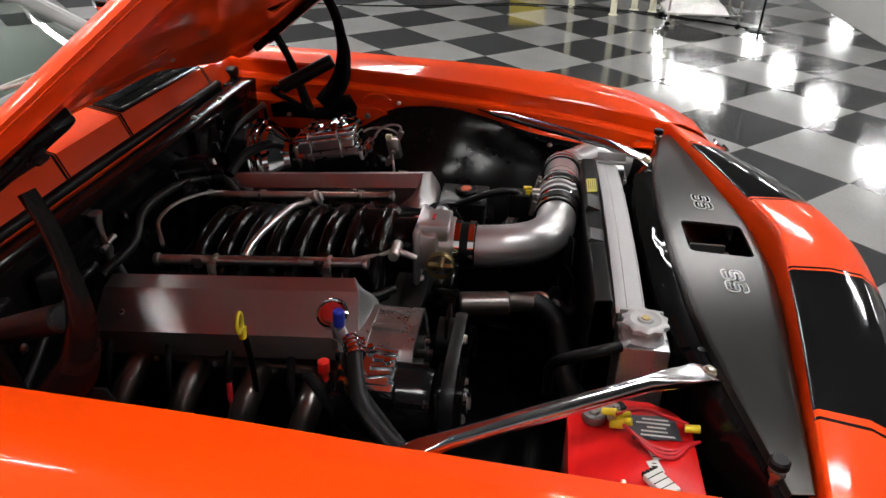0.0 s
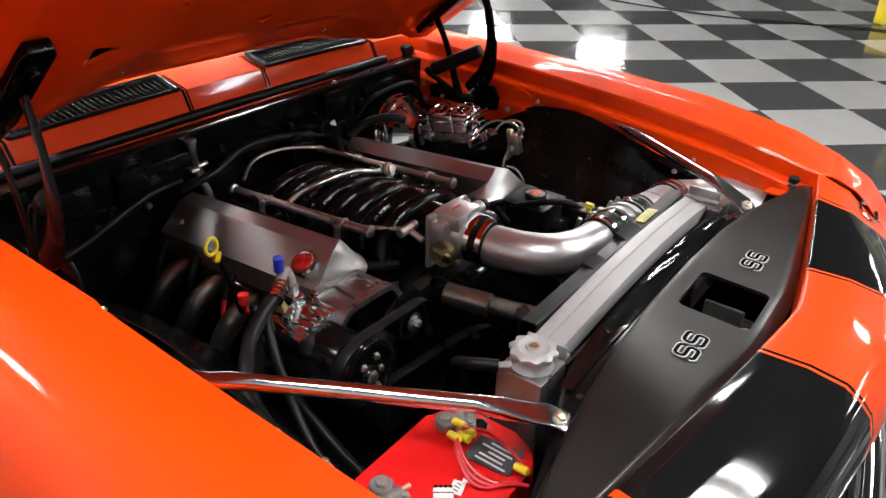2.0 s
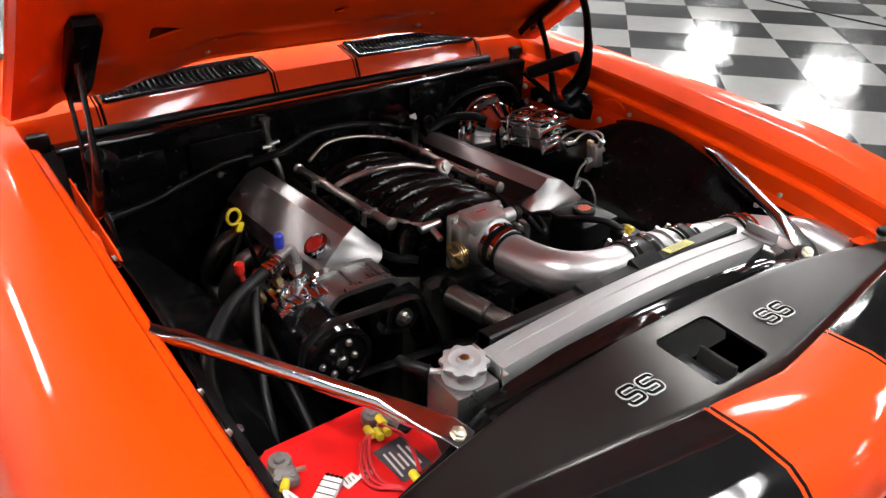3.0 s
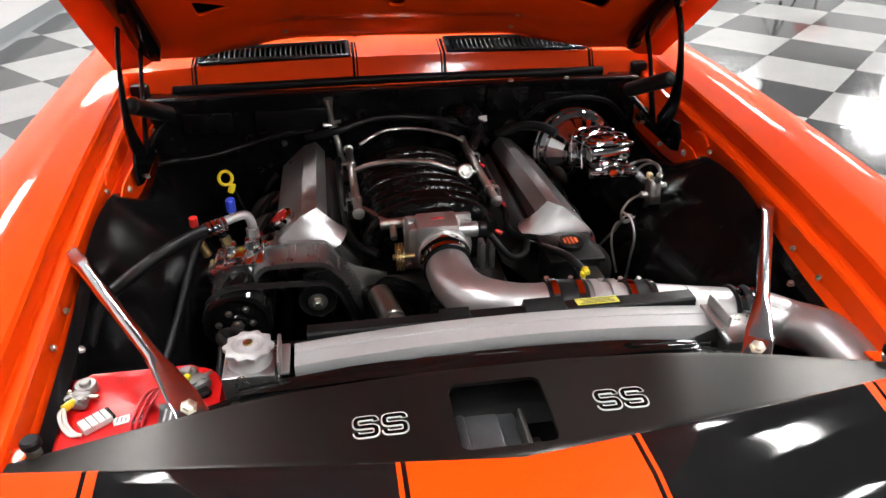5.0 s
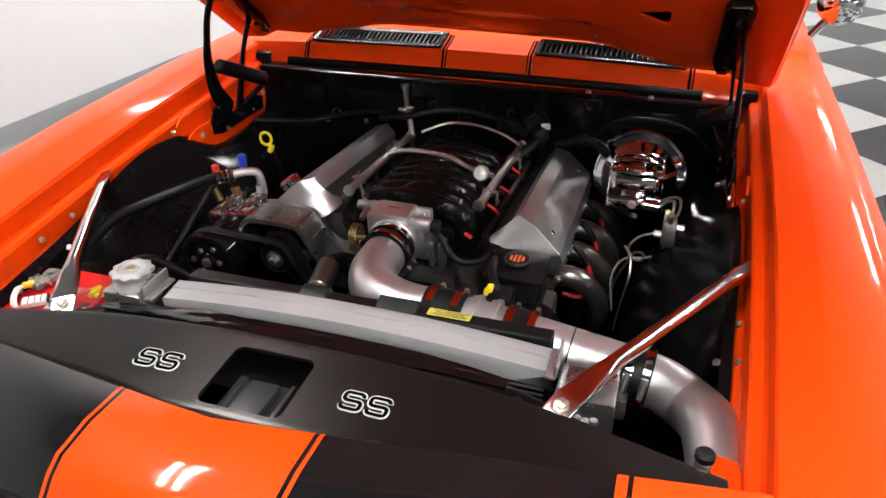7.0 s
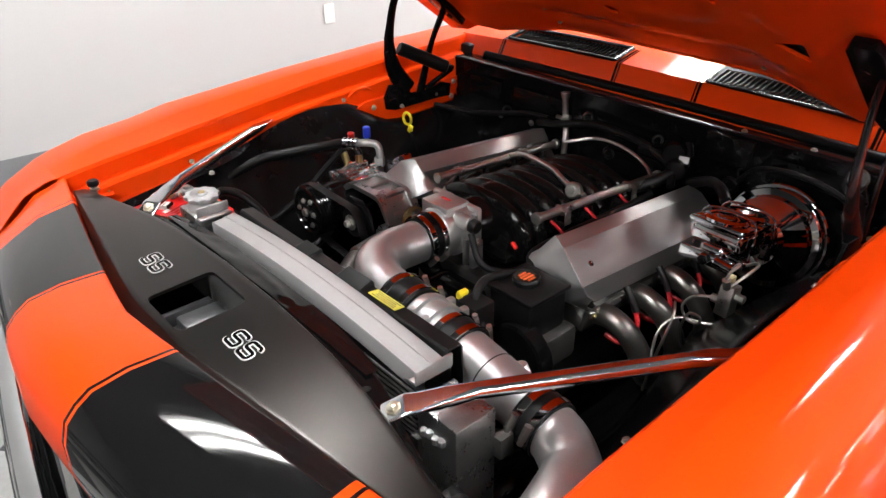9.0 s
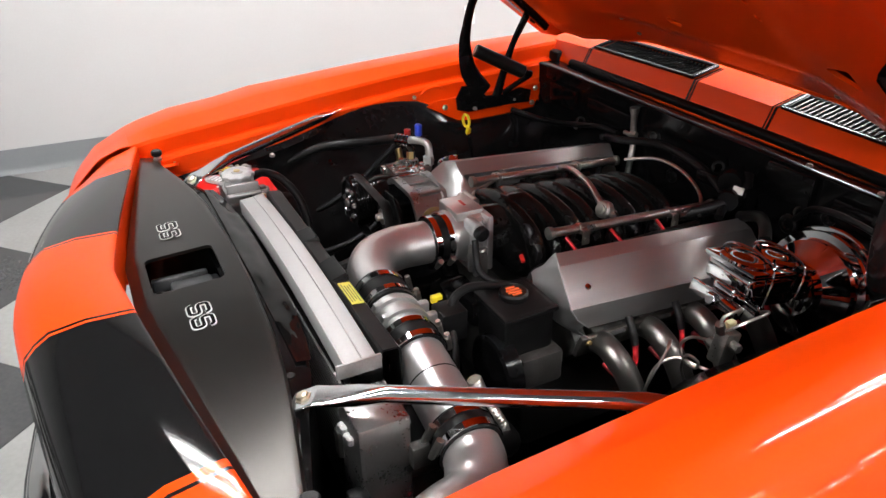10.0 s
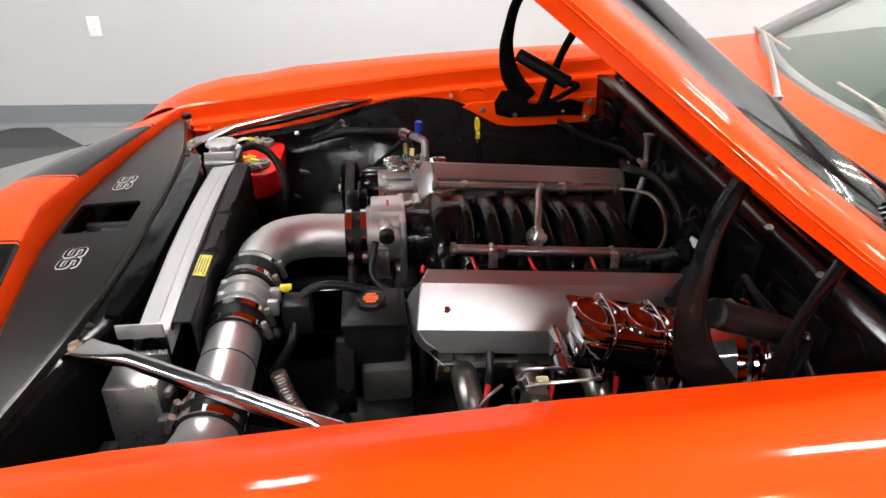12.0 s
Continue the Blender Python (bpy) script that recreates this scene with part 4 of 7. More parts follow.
# Raised pads, seam, loom clips and grommets on the firewall.
for x, z, w, h in ((-0.30, 0.875, 0.20, 0.07), (-0.52, 0.88, 0.13, 0.06), (0.47, 0.895, 0.16, 0.05), (0.02, 0.84, 0.14, 0.05)):
    bm = bmesh.new()
    box(bm, (x, 1.154, z), (w, 0.014, h), 0.006)
    part("pad", bm, BLACK_SATIN, firewall)
for x in (0.30, 0.46):
    bm = bmesh.new()
    bolt(bm, (x, 1.180, 0.9475), (0, 0, 1), 0.006, 0.005)
    part("bolt", bm, STEEL, firewall)
for x, z in ((-0.42, 0.832), (-0.12, 0.885), (0.10, 0.88), (0.33, 0.862)):
    bm = bmesh.new()
    lathe(bm, [(0.012, -0.004), (0.015, 0), (0.012, 0.006), (0.009, 0.006), (0.009, -0.004)], (x, 1.146, z), (0.6, -0.7, 0.2), 14)
    part("loom_clip", bm, BLACK_PLASTIC, firewall)
for x, z, r in ((0.30, 0.82, 0.022), (0.385, 0.87, 0.016), (-0.05, 0.80, 0.018)):
    bm = bmesh.new()
    lathe(bm, [(r, 0), (r, 0.004), (r * 0.8, 0.008), (r * 0.5, 0.008), (r * 0.45, 0.003), (0, 0.003)], (x, 1.160, z), (0, -1, 0), 18)
    part("grommet", bm, RUBBER, firewall)
for s in (-1, 1):
    for y, x, dz in ((0.16, 0.640, -0.118), (0.30, 0.640, -0.112), (0.92, 0.640, -0.118), (1.06, 0.648, -0.118)):
        zi = lerp_table(EDGE_Z, y)
        b2 = bmesh.new()
        bolt(b2, (s * x, y, zi + dz), (-s * 0.4, 0, 1), 0.006, 0.006)
        part("fender_bolt", b2, STEEL, car)

# ---- core support and its show panel ----
def support_back(x):
    """Rear edge of the core support, drawn in toward the fenders."""
    return lerp_table([(0, 0.119), (0.2, 0.116), (0.29, 0.108), (0.36, 0.095), (0.40, 0.081), (0.45, 0.062), (0.52, 0.043), (0.60, 0.021), (0.65, 0.019)], abs(x))


def ridge_y(x):
    return lerp_table([(0, 0.066), (0.1, 0.064), (0.3, 0.055), (0.34, 0.050), (0.47, 0.029), (0.585, 0.006), (0.65, -0.006)], abs(x))


def panel_z(x, t):
    a = abs(x) / 0.65
    front, back = 0.8745 - 0.0125 * a * a, 0.8825 - 0.0235 * a ** 1.9
    return front + (back - front) * t


bm = bmesh.new()
rows = []
for x in np.linspace(-0.642, 0.642, 33):
    z = panel_z(x, 1) - 0.010
    yb = support_back(x)
    rows.append([Vector((x, y, zz)) for y, zz in ((ridge_y(x) - 0.02, z - 0.002), (min(ridge_y(x) + 0.02, yb - 0.014), z - 0.002), (yb - 0.012, z - 0.004), (yb - 0.002, z - 0.010), (yb, z - 0.03), (min(yb, 0.098), z - 0.04), (min(yb, 0.098), 0.40))])
loft(bm, rows)
core_support = part("core_support", thicken(bm, 0.003), BLACK_SATIN, car, "black radiator core support")
for s in (-1, 1):
    bm = bmesh.new()
    lathe(bm, [(0.007, 0), (0.0065, 0.0012), (0, 0.0012)], (s * 0.362, 0.062, panel_z(0.362, 1) - 0.011), (0, 0, 1), 14)
    part("hole_plug", bm, RUBBER, core_support)
# Wrinkled black film tucked between support and radiator.
bm = bmesh.new()
rows = []
for i, x in enumerate(np.linspace(-0.36, 0.34, 110)):
    rows.append([Vector((x, 0.078 + (support_back(x) - 0.077) * k, panel_z(x, 1) - 0.0085 + 0.0024 * noise.noise(Vector((x * 9, k * 2.5, 0))) + 0.0007 * noise.noise(Vector((x * 32, k * 5, 3))) - 0.004 * k * k)) for k in np.linspace(0, 1, 8)])
loft(bm, rows)
part("seal_film", thicken(bm, 0.001), SEAL_FILM, core_support, "wrinkled shiny black seal film", 70)

show = thing("show_panel", (0, 0, 0.86), "black brushed metal panel over the radiator support", "panel")
bm = bmesh.new()
xs = [-0.642, -0.60, -0.53, -0.45, -0.36, -0.27, -0.18, -0.092, 0.092, 0.18, 0.27, 0.36, 0.45, 0.53, 0.60, 0.642]
ts = [0, 0.05, 0.10, 0.115, 0.165, 0.5, 0.90, 0.97, 1.0]
HOLE_X, HOLE_T = 0.092, (0.165, 0.90)
rows = []
for x in xs:
    yf, yr = open_y(x) + 0.006, ridge_y(x)
    if abs(x) > 0.6:
        yr = max(yr, yf + 0.02)
    row = [Vector((x, yf + (yr - yf) * t, panel_z(x, t) - 0.2 * max(0.0, 0.11 - t) * (yr - yf) / 0.19)) for t in ts]
    row += [Vector((x, yr + 0.006, panel_z(x, 1) - 0.001)), Vector((x, yr + 0.010, panel_z(x, 1) - 0.006)), Vector((x, yr + 0.011, panel_z(x, 1) - 0.011))]
    rows.append(row)


def in_hole(i, j):
    return abs(xs[i]) < 0.1 and abs(xs[i + 1]) < 0.1 and HOLE_T[0] <= ts[min(j, 8)] < HOLE_T[1]


def panel_at(x, y):
    yf, yr = open_y(x) + 0.006, ridge_y(x)
    return Vector((x, y, panel_z(x, (y - yf) / (yr - yf))))


def rounded_box(w0, w1, h0, h1, r, steps=5):
    """An outline with rounded corners, from its four sides."""
    out = []
    for cx, cy, a in ((w1 - r, h1 - r, 0), (w0 + r, h1 - r, 90), (w0 + r, h0 + r, 180), (w1 - r, h0 + r, 270)):
        out += [(cx + r * math.cos(radians(a + 90 * k / steps)), cy + r * math.sin(radians(a + 90 * k / steps))) for k in range(steps + 1)]
    return out


loft(bm, rows, in_hole)
# Sheet round the rounded opening, with a short turned-down lip.
hole = rounded_box(-0.066, 0.066, -0.084, 0.037, 0.013)
edge = []
for x, t in ((-HOLE_X, HOLE_T[0]), (-HOLE_X, 0.5), (-HOLE_X, HOLE_T[1]), (HOLE_X, HOLE_T[1]), (HOLE_X, 0.5), (HOLE_X, HOLE_T[0])):
    yf, yr = open_y(x) + 0.006, ridge_y(x)
    edge.append(Vector((x, yf + (yr - yf) * t, panel_z(x, t))))
sheet_round(bm, edge, [panel_at(x, y) for x, y in hole], [panel_at(x * 0.985, y) - Vector((0, 0, 0.006)) for x, y in hole])
sheet = part("sheet", thicken(bm, 0.002), BRONZE, show, "", 40)


def block_s(w, h, b):
    """The outline of a rounded block letter S, drawn as a bent stroke."""
    a, c, r = w - b / 2, h - b / 2, 0.0062
    k = min(0.0062, c * 0.5)
    line = [(a, c - k), (a, c), (-a, c), (-a, 0), (a, 0), (a, -c), (-a, -c), (-a, -c + k)]
    path = [line[0]]
    for p, q, n in zip(line, line[1:], line[2:]):
        d0, d1 = math.dist(p, q), math.dist(q, n)
        rr = min(r, d0 * 0.49 if p is not line[0] else d0, d1 * 0.49 if n is not line[-1] else d1)
        s0 = (q[0] + (p[0] - q[0]) * rr / d0, q[1] + (p[1] - q[1]) * rr / d0)
        s1 = (q[0] + (n[0] - q[0]) * rr / d1, q[1] + (n[1] - q[1]) * rr / d1)
        for t in (0, 0.25, 0.5, 0.75, 1.0):
            path.append(tuple((1 - t) ** 2 * s0[i] + 2 * t * (1 - t) * q[i] + t * t * s1[i] for i in (0, 1)))
    path.append(line[-1])
    path = [p for n, p in enumerate(path) if n == 0 or math.dist(p, path[n - 1]) > 1e-5]
    one, two = [], []
    for n, p in enumerate(path):
        u, v = path[max(0, n - 1)], path[min(len(path) - 1, n + 1)]
        d = math.dist(u, v)
        nx, ny = -(v[1] - u[1]) / d * b / 2, (v[0] - u[0]) / d * b / 2
        one.append((p[0] + nx, p[1] + ny))
        two.append((p[0] - nx, p[1] - ny))
    return one + two[::-1]


def emblem(cx):
    """Two outlined block letters on the panel."""
    for dx in (-0.0192, 0.0192):
        x, y = cx + dx, -0.025
        yf, yr = open_y(x) + 0.006, ridge_y(x)
        at = Vector((x, y, panel_z(x, (y - yf) / (yr - yf)) + 0.0016))
        ends = [Vector((x + e, y, panel_z(x + e, (y - open_y(x + e) - 0.006) / (ridge_y(x + e) - open_y(x + e) - 0.006)))) for e in (-0.01, 0.01)]
        m = axes(at, ends[1] - ends[0], (0.05, 1, (panel_z(x, 1) - panel_z(x, 0)) / (yr - yf)))
        bm = bmesh.new()
        prism(bm, block_s(0.0184, 0.0200, 0.0098), m, 0.0010)
        letter = part("letter", bm, SILVER_PRINT, sheet, "silver outlined letter S")
        bm = bmesh.new()
        prism(bm, block_s(0.0164, 0.0180, 0.0058), m @ Matrix.Translation((0, 0, 0.0011)), 0.0004)
        part("fill", bm, BLACK_SATIN, letter, "black letter fill")


emblem(-0.165)
emblem(0.168)

# Hood latch seen through the panel's opening.
latch = thing("hood_latch", (0, -0.03, 0.80), "dark grey hood latch below the panel", "latch")
bm = bmesh.new()
box(bm, (-0.02, -0.03, 0.80), (0.11, 0.14, 0.03), 0.006)
box(bm, (-0.022, -0.012, 0.822), (0.055, 0.075, 0.02), 0.006)
box(bm, (-0.052, -0.03, 0.825), (0.014, 0.10, 0.03), 0.004)
lathe(bm, [(0.022, 0), (0.02, 0.014), (0.014, 0.016), (0.012, 0.006), (0, 0.006)], (-0.005, -0.075, 0.815), (0, -0.2, 1), 20)
part("plate", bm, LATCH_GREY, latch)
bm = bmesh.new()
box(bm, (0.035, -0.02, 0.828), (0.008, 0.07, 0.035), 0.003)
box(bm, (0.048, -0.045, 0.815), (0.02, 0.05, 0.012), 0.003)
part("release_lever", bm, CAST, latch)
# Black sheets added below and ahead of the latch to darken the opening.
bm = bmesh.new()
box(bm, (0, -0.03, 0.772), (0.9, 0.16, 0.012), 0.003)
box(bm, (0, -0.100, 0.81), (0.30, 0.006, 0.075), 0.002)
part("bracket", bm, BLACK_SATIN, latch)

# Rubber hood stops at the panel's ends.
for s in (-1, 1):
    stop = thing("hood_stop", (s * 0.62, 0.013, 0.85), "black rubber hood stop on a steel stud", "hood stop", "hood stops")
    bm = bmesh.new()
    lathe(bm, [(0, 0), (0.010, 0), (0.0130, 0.003), (0.0130, 0.011), (0.010, 0.014), (0, 0.014)], (s * 0.612, 0.013, 0.872), (0, 0, 1), 20)
    part("pad", bm, RUBBER, stop)
    bm = bmesh.new()
    rod(bm, (s * 0.612, 0.013, 0.838), (s * 0.612, 0.013, 0.874), 0.0055, 12)
    lathe(bm, [(0.011, 0), (0.011, 0.006), (0.006, 0.006)], (s * 0.612, 0.013, 0.861), (0, 0, 1), 6)
    part("stud", bm, STEEL, stop)

# ---- radiator ----
rad = thing("radiator", (0.06, 0.152, 0.41), "aluminium radiator with welded tanks and a round cap", "radiator")
bm = bmesh.new()
prof = [(0.1375, 0.835), (0.1375, 0.866), (0.1385, 0.8685), (0.1400, 0.8685), (0.1412, 0.8675), (0.1665, 0.8700), (0.1675, 0.8722), (0.1690, 0.8722), (0.1700, 0.8712), (0.187, 0.8735), (0.189, 0.8725), (0.189, 0.835)]
loft(bm, [[Vector((x, y, z + 0.010 - 0.16 * (x - 0.05) ** 2)) for y, z in prof] for x in (-0.282, -0.276, *np.linspace(-0.22, 0.34, 11), 0.394, 0.40)])
bmesh.ops.holes_fill(bm, edges=[e for e in bm.edges if e.is_boundary])
part("top_rail", bm, RAIL_ALU, rad, "plain aluminium top rail")
bm = bmesh.new()
box(bm, (0.06, 0.154, 0.61), (0.66, 0.044, 0.44))
part("core", bm, BLACK_SATIN, rad)
bm = bmesh.new()
box(bm, (0, 0, 0), (0.655, 0.004, 0.003))
fin_mesh = finish(bm, "fin", CAST)
for k in range(24):
    ob = new("fin", fin_mesh)
    ob.parent = rad
    ob.matrix_parent_inverse = base_of(rad).inverted()
    ob.matrix_basis = pose(0.06, 0.131, 0.83 - 0.0105 * k)
for s, x, w in ((-1, -0.347, 0.078), (1, 0.452, 0.085)):
    bm = bmesh.new()
    box(bm, (x, 0.152, 0.62 + 0.015 * (s < 0)), (w, 0.078, 0.44 + 0.03 * (s < 0)), 0.005)
    tank = part("tank", bm, CAST_ALU, rad, "welded aluminium tank")
    bm = bmesh.new()
    for k in range(16):
        box(bm, (x - s * w * 0.5 + s * 0.002, 0.118 + 0.0045 * k, 0.838 + 0.001 * (k % 2)), (0.010, 0.0046, 0.010), 0.002, seg=1)
    part("weld", bm, RAW_ALU, tank)
    bm = bmesh.new()
    box(bm, (x - s * (w * 0.5 + 0.012), 0.152, 0.866), (0.016, 0.07, 0.006), 0.002)
    box(bm, (x - s * (w * 0.5 + 0.005), 0.152, 0.878), (0.005, 0.07, 0.022), 0.002)
    part("tab", bm, RAW_ALU, tank)
bm = bmesh.new()
lathe(bm, [(0.034, -0.018), (0.032, -0.012), (0.029, -0.008), (0.029, 0.002)], (-0.346, 0.152, 0.886), (0, 0, 1), 24)
rod(bm, (-0.346, 0.152, 0.868), (-0.38, 0.19, 0.868), 0.006, 10)
neck = part("filler_neck", bm, RAIL_ALU, rad)
bm = bmesh.new()
prof = [(0.026, -0.004), (0.031, 0), (0.0325, 0.003), (0.0325, 0.009), (0.030, 0.0115), (0.024, 0.0125), (0.021, 0.0105), (0.013, 0.0105), (0.011, 0.0135), (0, 0.014)]
rings = [[Vector((-0.346 + r * f * math.cos(a), 0.152 + r * f * math.sin(a), 0.889 + h)) for a in np.linspace(0, 2 * math.pi, 61) for f in (1 + 0.16 * max(0.0, (r - 0.024) / 0.0085) * math.cos(5 * a) ** 2,)] for r, h in prof]
loft(bm, rings)
bmesh.ops.remove_doubles(bm, verts=bm.verts, dist=1e-5)
cap = part("cap", bm, RAIL_ALU, rad, "round silver pressure cap")
bm = bmesh.new()
lathe(bm, [(0.0075, 0), (0.007, 0.002), (0, 0.002)], (-0.346, 0.152, 0.9025), (0, 0, 1), 16)
part("rivet", bm, BRASS, cap)
# Bead welds and lower fittings on the driver's tank.
for y in (0.110, 0.194):
    bm = bmesh.new()
    for k in range(4):
        lathe(bm, [(0, -0.008), (0.006, -0.005), (0.0075, 0), (0.006, 0.005), (0, 0.008)], (0.430 + 0.0125 * k, y, 0.802 + 0.004 * (k % 2)), (0, 0, 1), 8)
    part("weld", bm, RAW_ALU, rad)
bm = bmesh.new()
rod(bm, (0.455, 0.125, 0.728), (0.455, 0.215, 0.728), 0.016, 16, 0.003)
part("pipe_stub", bm, RAW_ALU, rad)
bm = bmesh.new()
rod(bm, (0.452, 0.185, 0.705), (0.452, 0.255, 0.705), 0.02, 16, 0.003)
lathe(bm, [(0.024, 0), (0.024, 0.012), (0.02, 0.014)], (0.452, 0.24, 0.705), (0, 1, 0), 16)
part("outlet", bm, CAST, rad)
for c, d in (((0.41, 0.115, 0.755), (0.02, 0.02, 0.05)), ((0.50, 0.20, 0.77), (0.02, 0.03, 0.04))):
    bm = bmesh.new()
    box(bm, c, d, 0.005)
    part("fitting", bm, CAST, rad)
bm = bmesh.new()
box(bm, (0.50, 0.105, 0.715), (0.035, 0.03, 0.045), 0.006)
part("connector", bm, BLACK_PLASTIC, rad)
shroud = thing("fan_shroud", (0.08, 0.21, 0.45), "black plastic fan shroud behind the radiator", "fan shroud")
bm = bmesh.new()
loft(bm, [[Vector((x, y, z)) for y, z in ((0.192, 0.862), (0.193, 0.874), (0.197, 0.877), (0.222, 0.874 + dz), (0.226, 0.868 + dz), (0.228, 0.80), (0.235, 0.50))] for x, dz in ((-0.262, 0), (-0.05, 0), (-0.048, 0.008), (0.0, 0.008), (0.002, 0), (0.09, 0), (0.092, 0.012), (0.16, 0.012), (0.162, 0.002), (0.385, 0.002))])
part("frame", thicken(bm, 0.003), BLACK_PLASTIC, shroud)
bm = bmesh.new()
lathe(bm, [(0.05, -0.02), (0.05, 0.03), (0.03, 0.045), (0, 0.045)], (0.03, 0.25, 0.66), (0, 1, 0), 20)
fan = part("fan", bm, BLACK_PLASTIC, shroud)
for a in np.arange(9) * 2 * math.pi / 9:
    bm = bmesh.new()
    box(bm, (0.03 + 0.09 * math.cos(a), 0.255, 0.66 + 0.09 * math.sin(a)), (0.16, 0.004, 0.04), 0.002, Matrix.Rotation(-a, 3, "Y") @ Matrix.Rotation(0.5, 3, "X"), 1)
    part("blade", bm, BLACK_PLASTIC, fan)
bm = bmesh.new()
prism(bm, [(-0.036, -0.0105), (0.036, -0.0105), (0.036, 0.0105), (-0.036, 0.0105)], axes((0.216, 0.2095, 0.8785), (1, 0, 0), (0, 1, -0.12)), 0.0012)
lab = part("label", bm, LABEL_YELLOW, shroud, "yellow warning label")
bm = bmesh.new()
for k in range(4):
    box(bm, (0.216 + 0.002 * (k % 2), 0.2025 + 0.0045 * k, 0.8805 - 0.0006 * k), (0.060 - 0.006 * (k % 3), 0.0016, 0.0008))
part("print_bars", bm, LABEL_DARK, lab)

# ---- engine ----
engine = thing("engine", (0, 0.8, 0.30), "V8 engine with brushed valve covers and black intake", "engine")
bm = bmesh.new()
box(bm, (0, 0.86, 0.50), (0.34, 0.54, 0.38), 0.03)
box(bm, (0, 0.57, 0.60), (0.26, 0.06, 0.26), 0.03)
part("block", bm, CAST, engine, "dull cast engine block")
for s in (-1, 1):
    y0 = 0.615 if s > 0 else 0.655
    bm = bmesh.new()
    box(bm, (s * 0.238, y0 + 0.225, 0.705), (0.15, 0.46, 0.10), 0.01, Matrix.Rotation(radians(s * 42), 3, "Y"))
    for k in range(4):
        box(bm, (s * 0.305, y0 + 0.06 + 0.112 * k, 0.70), (0.05, 0.075, 0.07), 0.01, Matrix.Rotation(radians(s * 30), 3, "Y"))
    part("cylinder_head", bm, CAST, engine)


def valve_cover(s, y0, y1):
    """A folded sheet shell with a separate front cap that flares down and wraps round to the inside."""
    slope = 0.036 / (y1 - y0)
    # (x, z, how far the fold's front end stands before y0)
    sect = [(0.236, 0.775, -0.02), (0.224, 0.838, 0.0), (0.245, 0.866, 0.0), (0.277, 0.857, 0.015), (0.338, 0.801, 0.026), (0.3405, 0.785, 0.020), (0.342, 0.770, 0.006), (0.342, 0.756, -0.012), (0.30, 0.745, -0.012)]
    bm = bmesh.new()
    rows = []
    for t, shrink in ((0, 1), (0.03, 1), (0.4, 1), (0.985, 1), (1, 0.97)):
        row = []
        for x, z, ahead in sect + sect[:1]:
            y = (y0 - ahead) * (1 - t) + y1 * t
            row.append(Vector((s * (0.285 + (x - 0.285) * shrink), y, 0.80 + (z - 0.80) * shrink - slope * (y - y0))))
        rows.append(row)
    loft(bm, rows)
    bmesh.ops.remove_doubles(bm, verts=bm.verts, dist=1e-5)
    bmesh.ops.holes_fill(bm, edges=[e for e in bm.edges if e.is_boundary])
    ob = part("valve_cover", bm, BRUSHED, engine, "folded brushed aluminium valve cover", 14)
    # Front cap: from the folds' front edge down to a rounded hem.
    upper = [(0.2245, 0.004, 0.840), (0.245, -0.001, 0.8665), (0.277, -0.016, 0.8575), (0.308, -0.022, 0.830), (0.338, -0.027, 0.802), (0.3415, -0.015, 0.780), (0.342, 0.002, 0.765)]
    hem = spline([(0.204, 0.045, 0.800), (0.189, 0.018, 0.804), (0.188, -0.006, 0.803), (0.206, -0.034, 0.792), (0.250, -0.036, 0.774), (0.300, -0.027, 0.755), (0.336, -0.004, 0.748)], 5)
    n = len(hem)
    us = np.linspace(0, len(upper) - 1, n)
    edge = [Vector([float(np.interp(u, range(len(upper)), [p[c] for p in upper])) for c in range(3)]) for u in us]
    skin = []
    for k in range(n):
        line = [edge[k].lerp(hem[k], t) + Vector((0, -0.006 * math.sin(math.pi * t), 0)) for t in np.linspace(0, 1, 7)]
        line.append(hem[k] + Vector((0.012, 0.022, -0.016)))
        skin.append([Vector((s * p.x, y0 + p.y, p.z)) for p in line])
    bm = bmesh.new()
    loft(bm, skin)
    part("front_cap", thicken(bm, 0.0015), BRUSHED, ob, "", 50)
    bm = bmesh.new()
    sweep(bm, [Vector((s * x, y0 + y, z)) for x, y, z in upper], 0.0014, 6, 1)
    part("weld_seam", bm, RAIL_ALU, ob)
    for y in (y0 + 0.025, y1 - 0.05):
        bm = bmesh.new()
        k = 0.036 * (y - y0) / (y1 - y0)
        lathe(bm, [(0.006, 0), (0.006, 0.003), (0.004, 0.004), (0.003, 0.002), (0, 0.002)], (s * 0.312, y, 0.8245 - k), (s * 0.68, 0, 0.73), 12)
        part("screw", bm, CHROME, ob)
    return ob


left_cover = valve_cover(-1, 0.648, 1.115)
right_cover = valve_cover(1, 0.602, 1.075)
bm = bmesh.new()
prof = [(0.024, -0.012), (0.024, 0.004), (0.028, 0.006), (0.028, 0.018), (0.024, 0.022), (0.020, 0.020), (0, 0.020)]
lathe(bm, prof, (-0.312, 0.668, 0.826), (-0.57, 0, 0.82), 30)
oil = part("oil_cap", bm, CHROME, left_cover, "knurled chrome oil cap with a red top")
bm = bmesh.new()
lathe(bm, [(0.019, 0.0202), (0.019, 0.0225), (0.017, 0.0235), (0, 0.0235)], (-0.312, 0.668, 0.826), (-0.57, 0, 0.82), 24)
part("insert", bm, RED_CAP, oil)

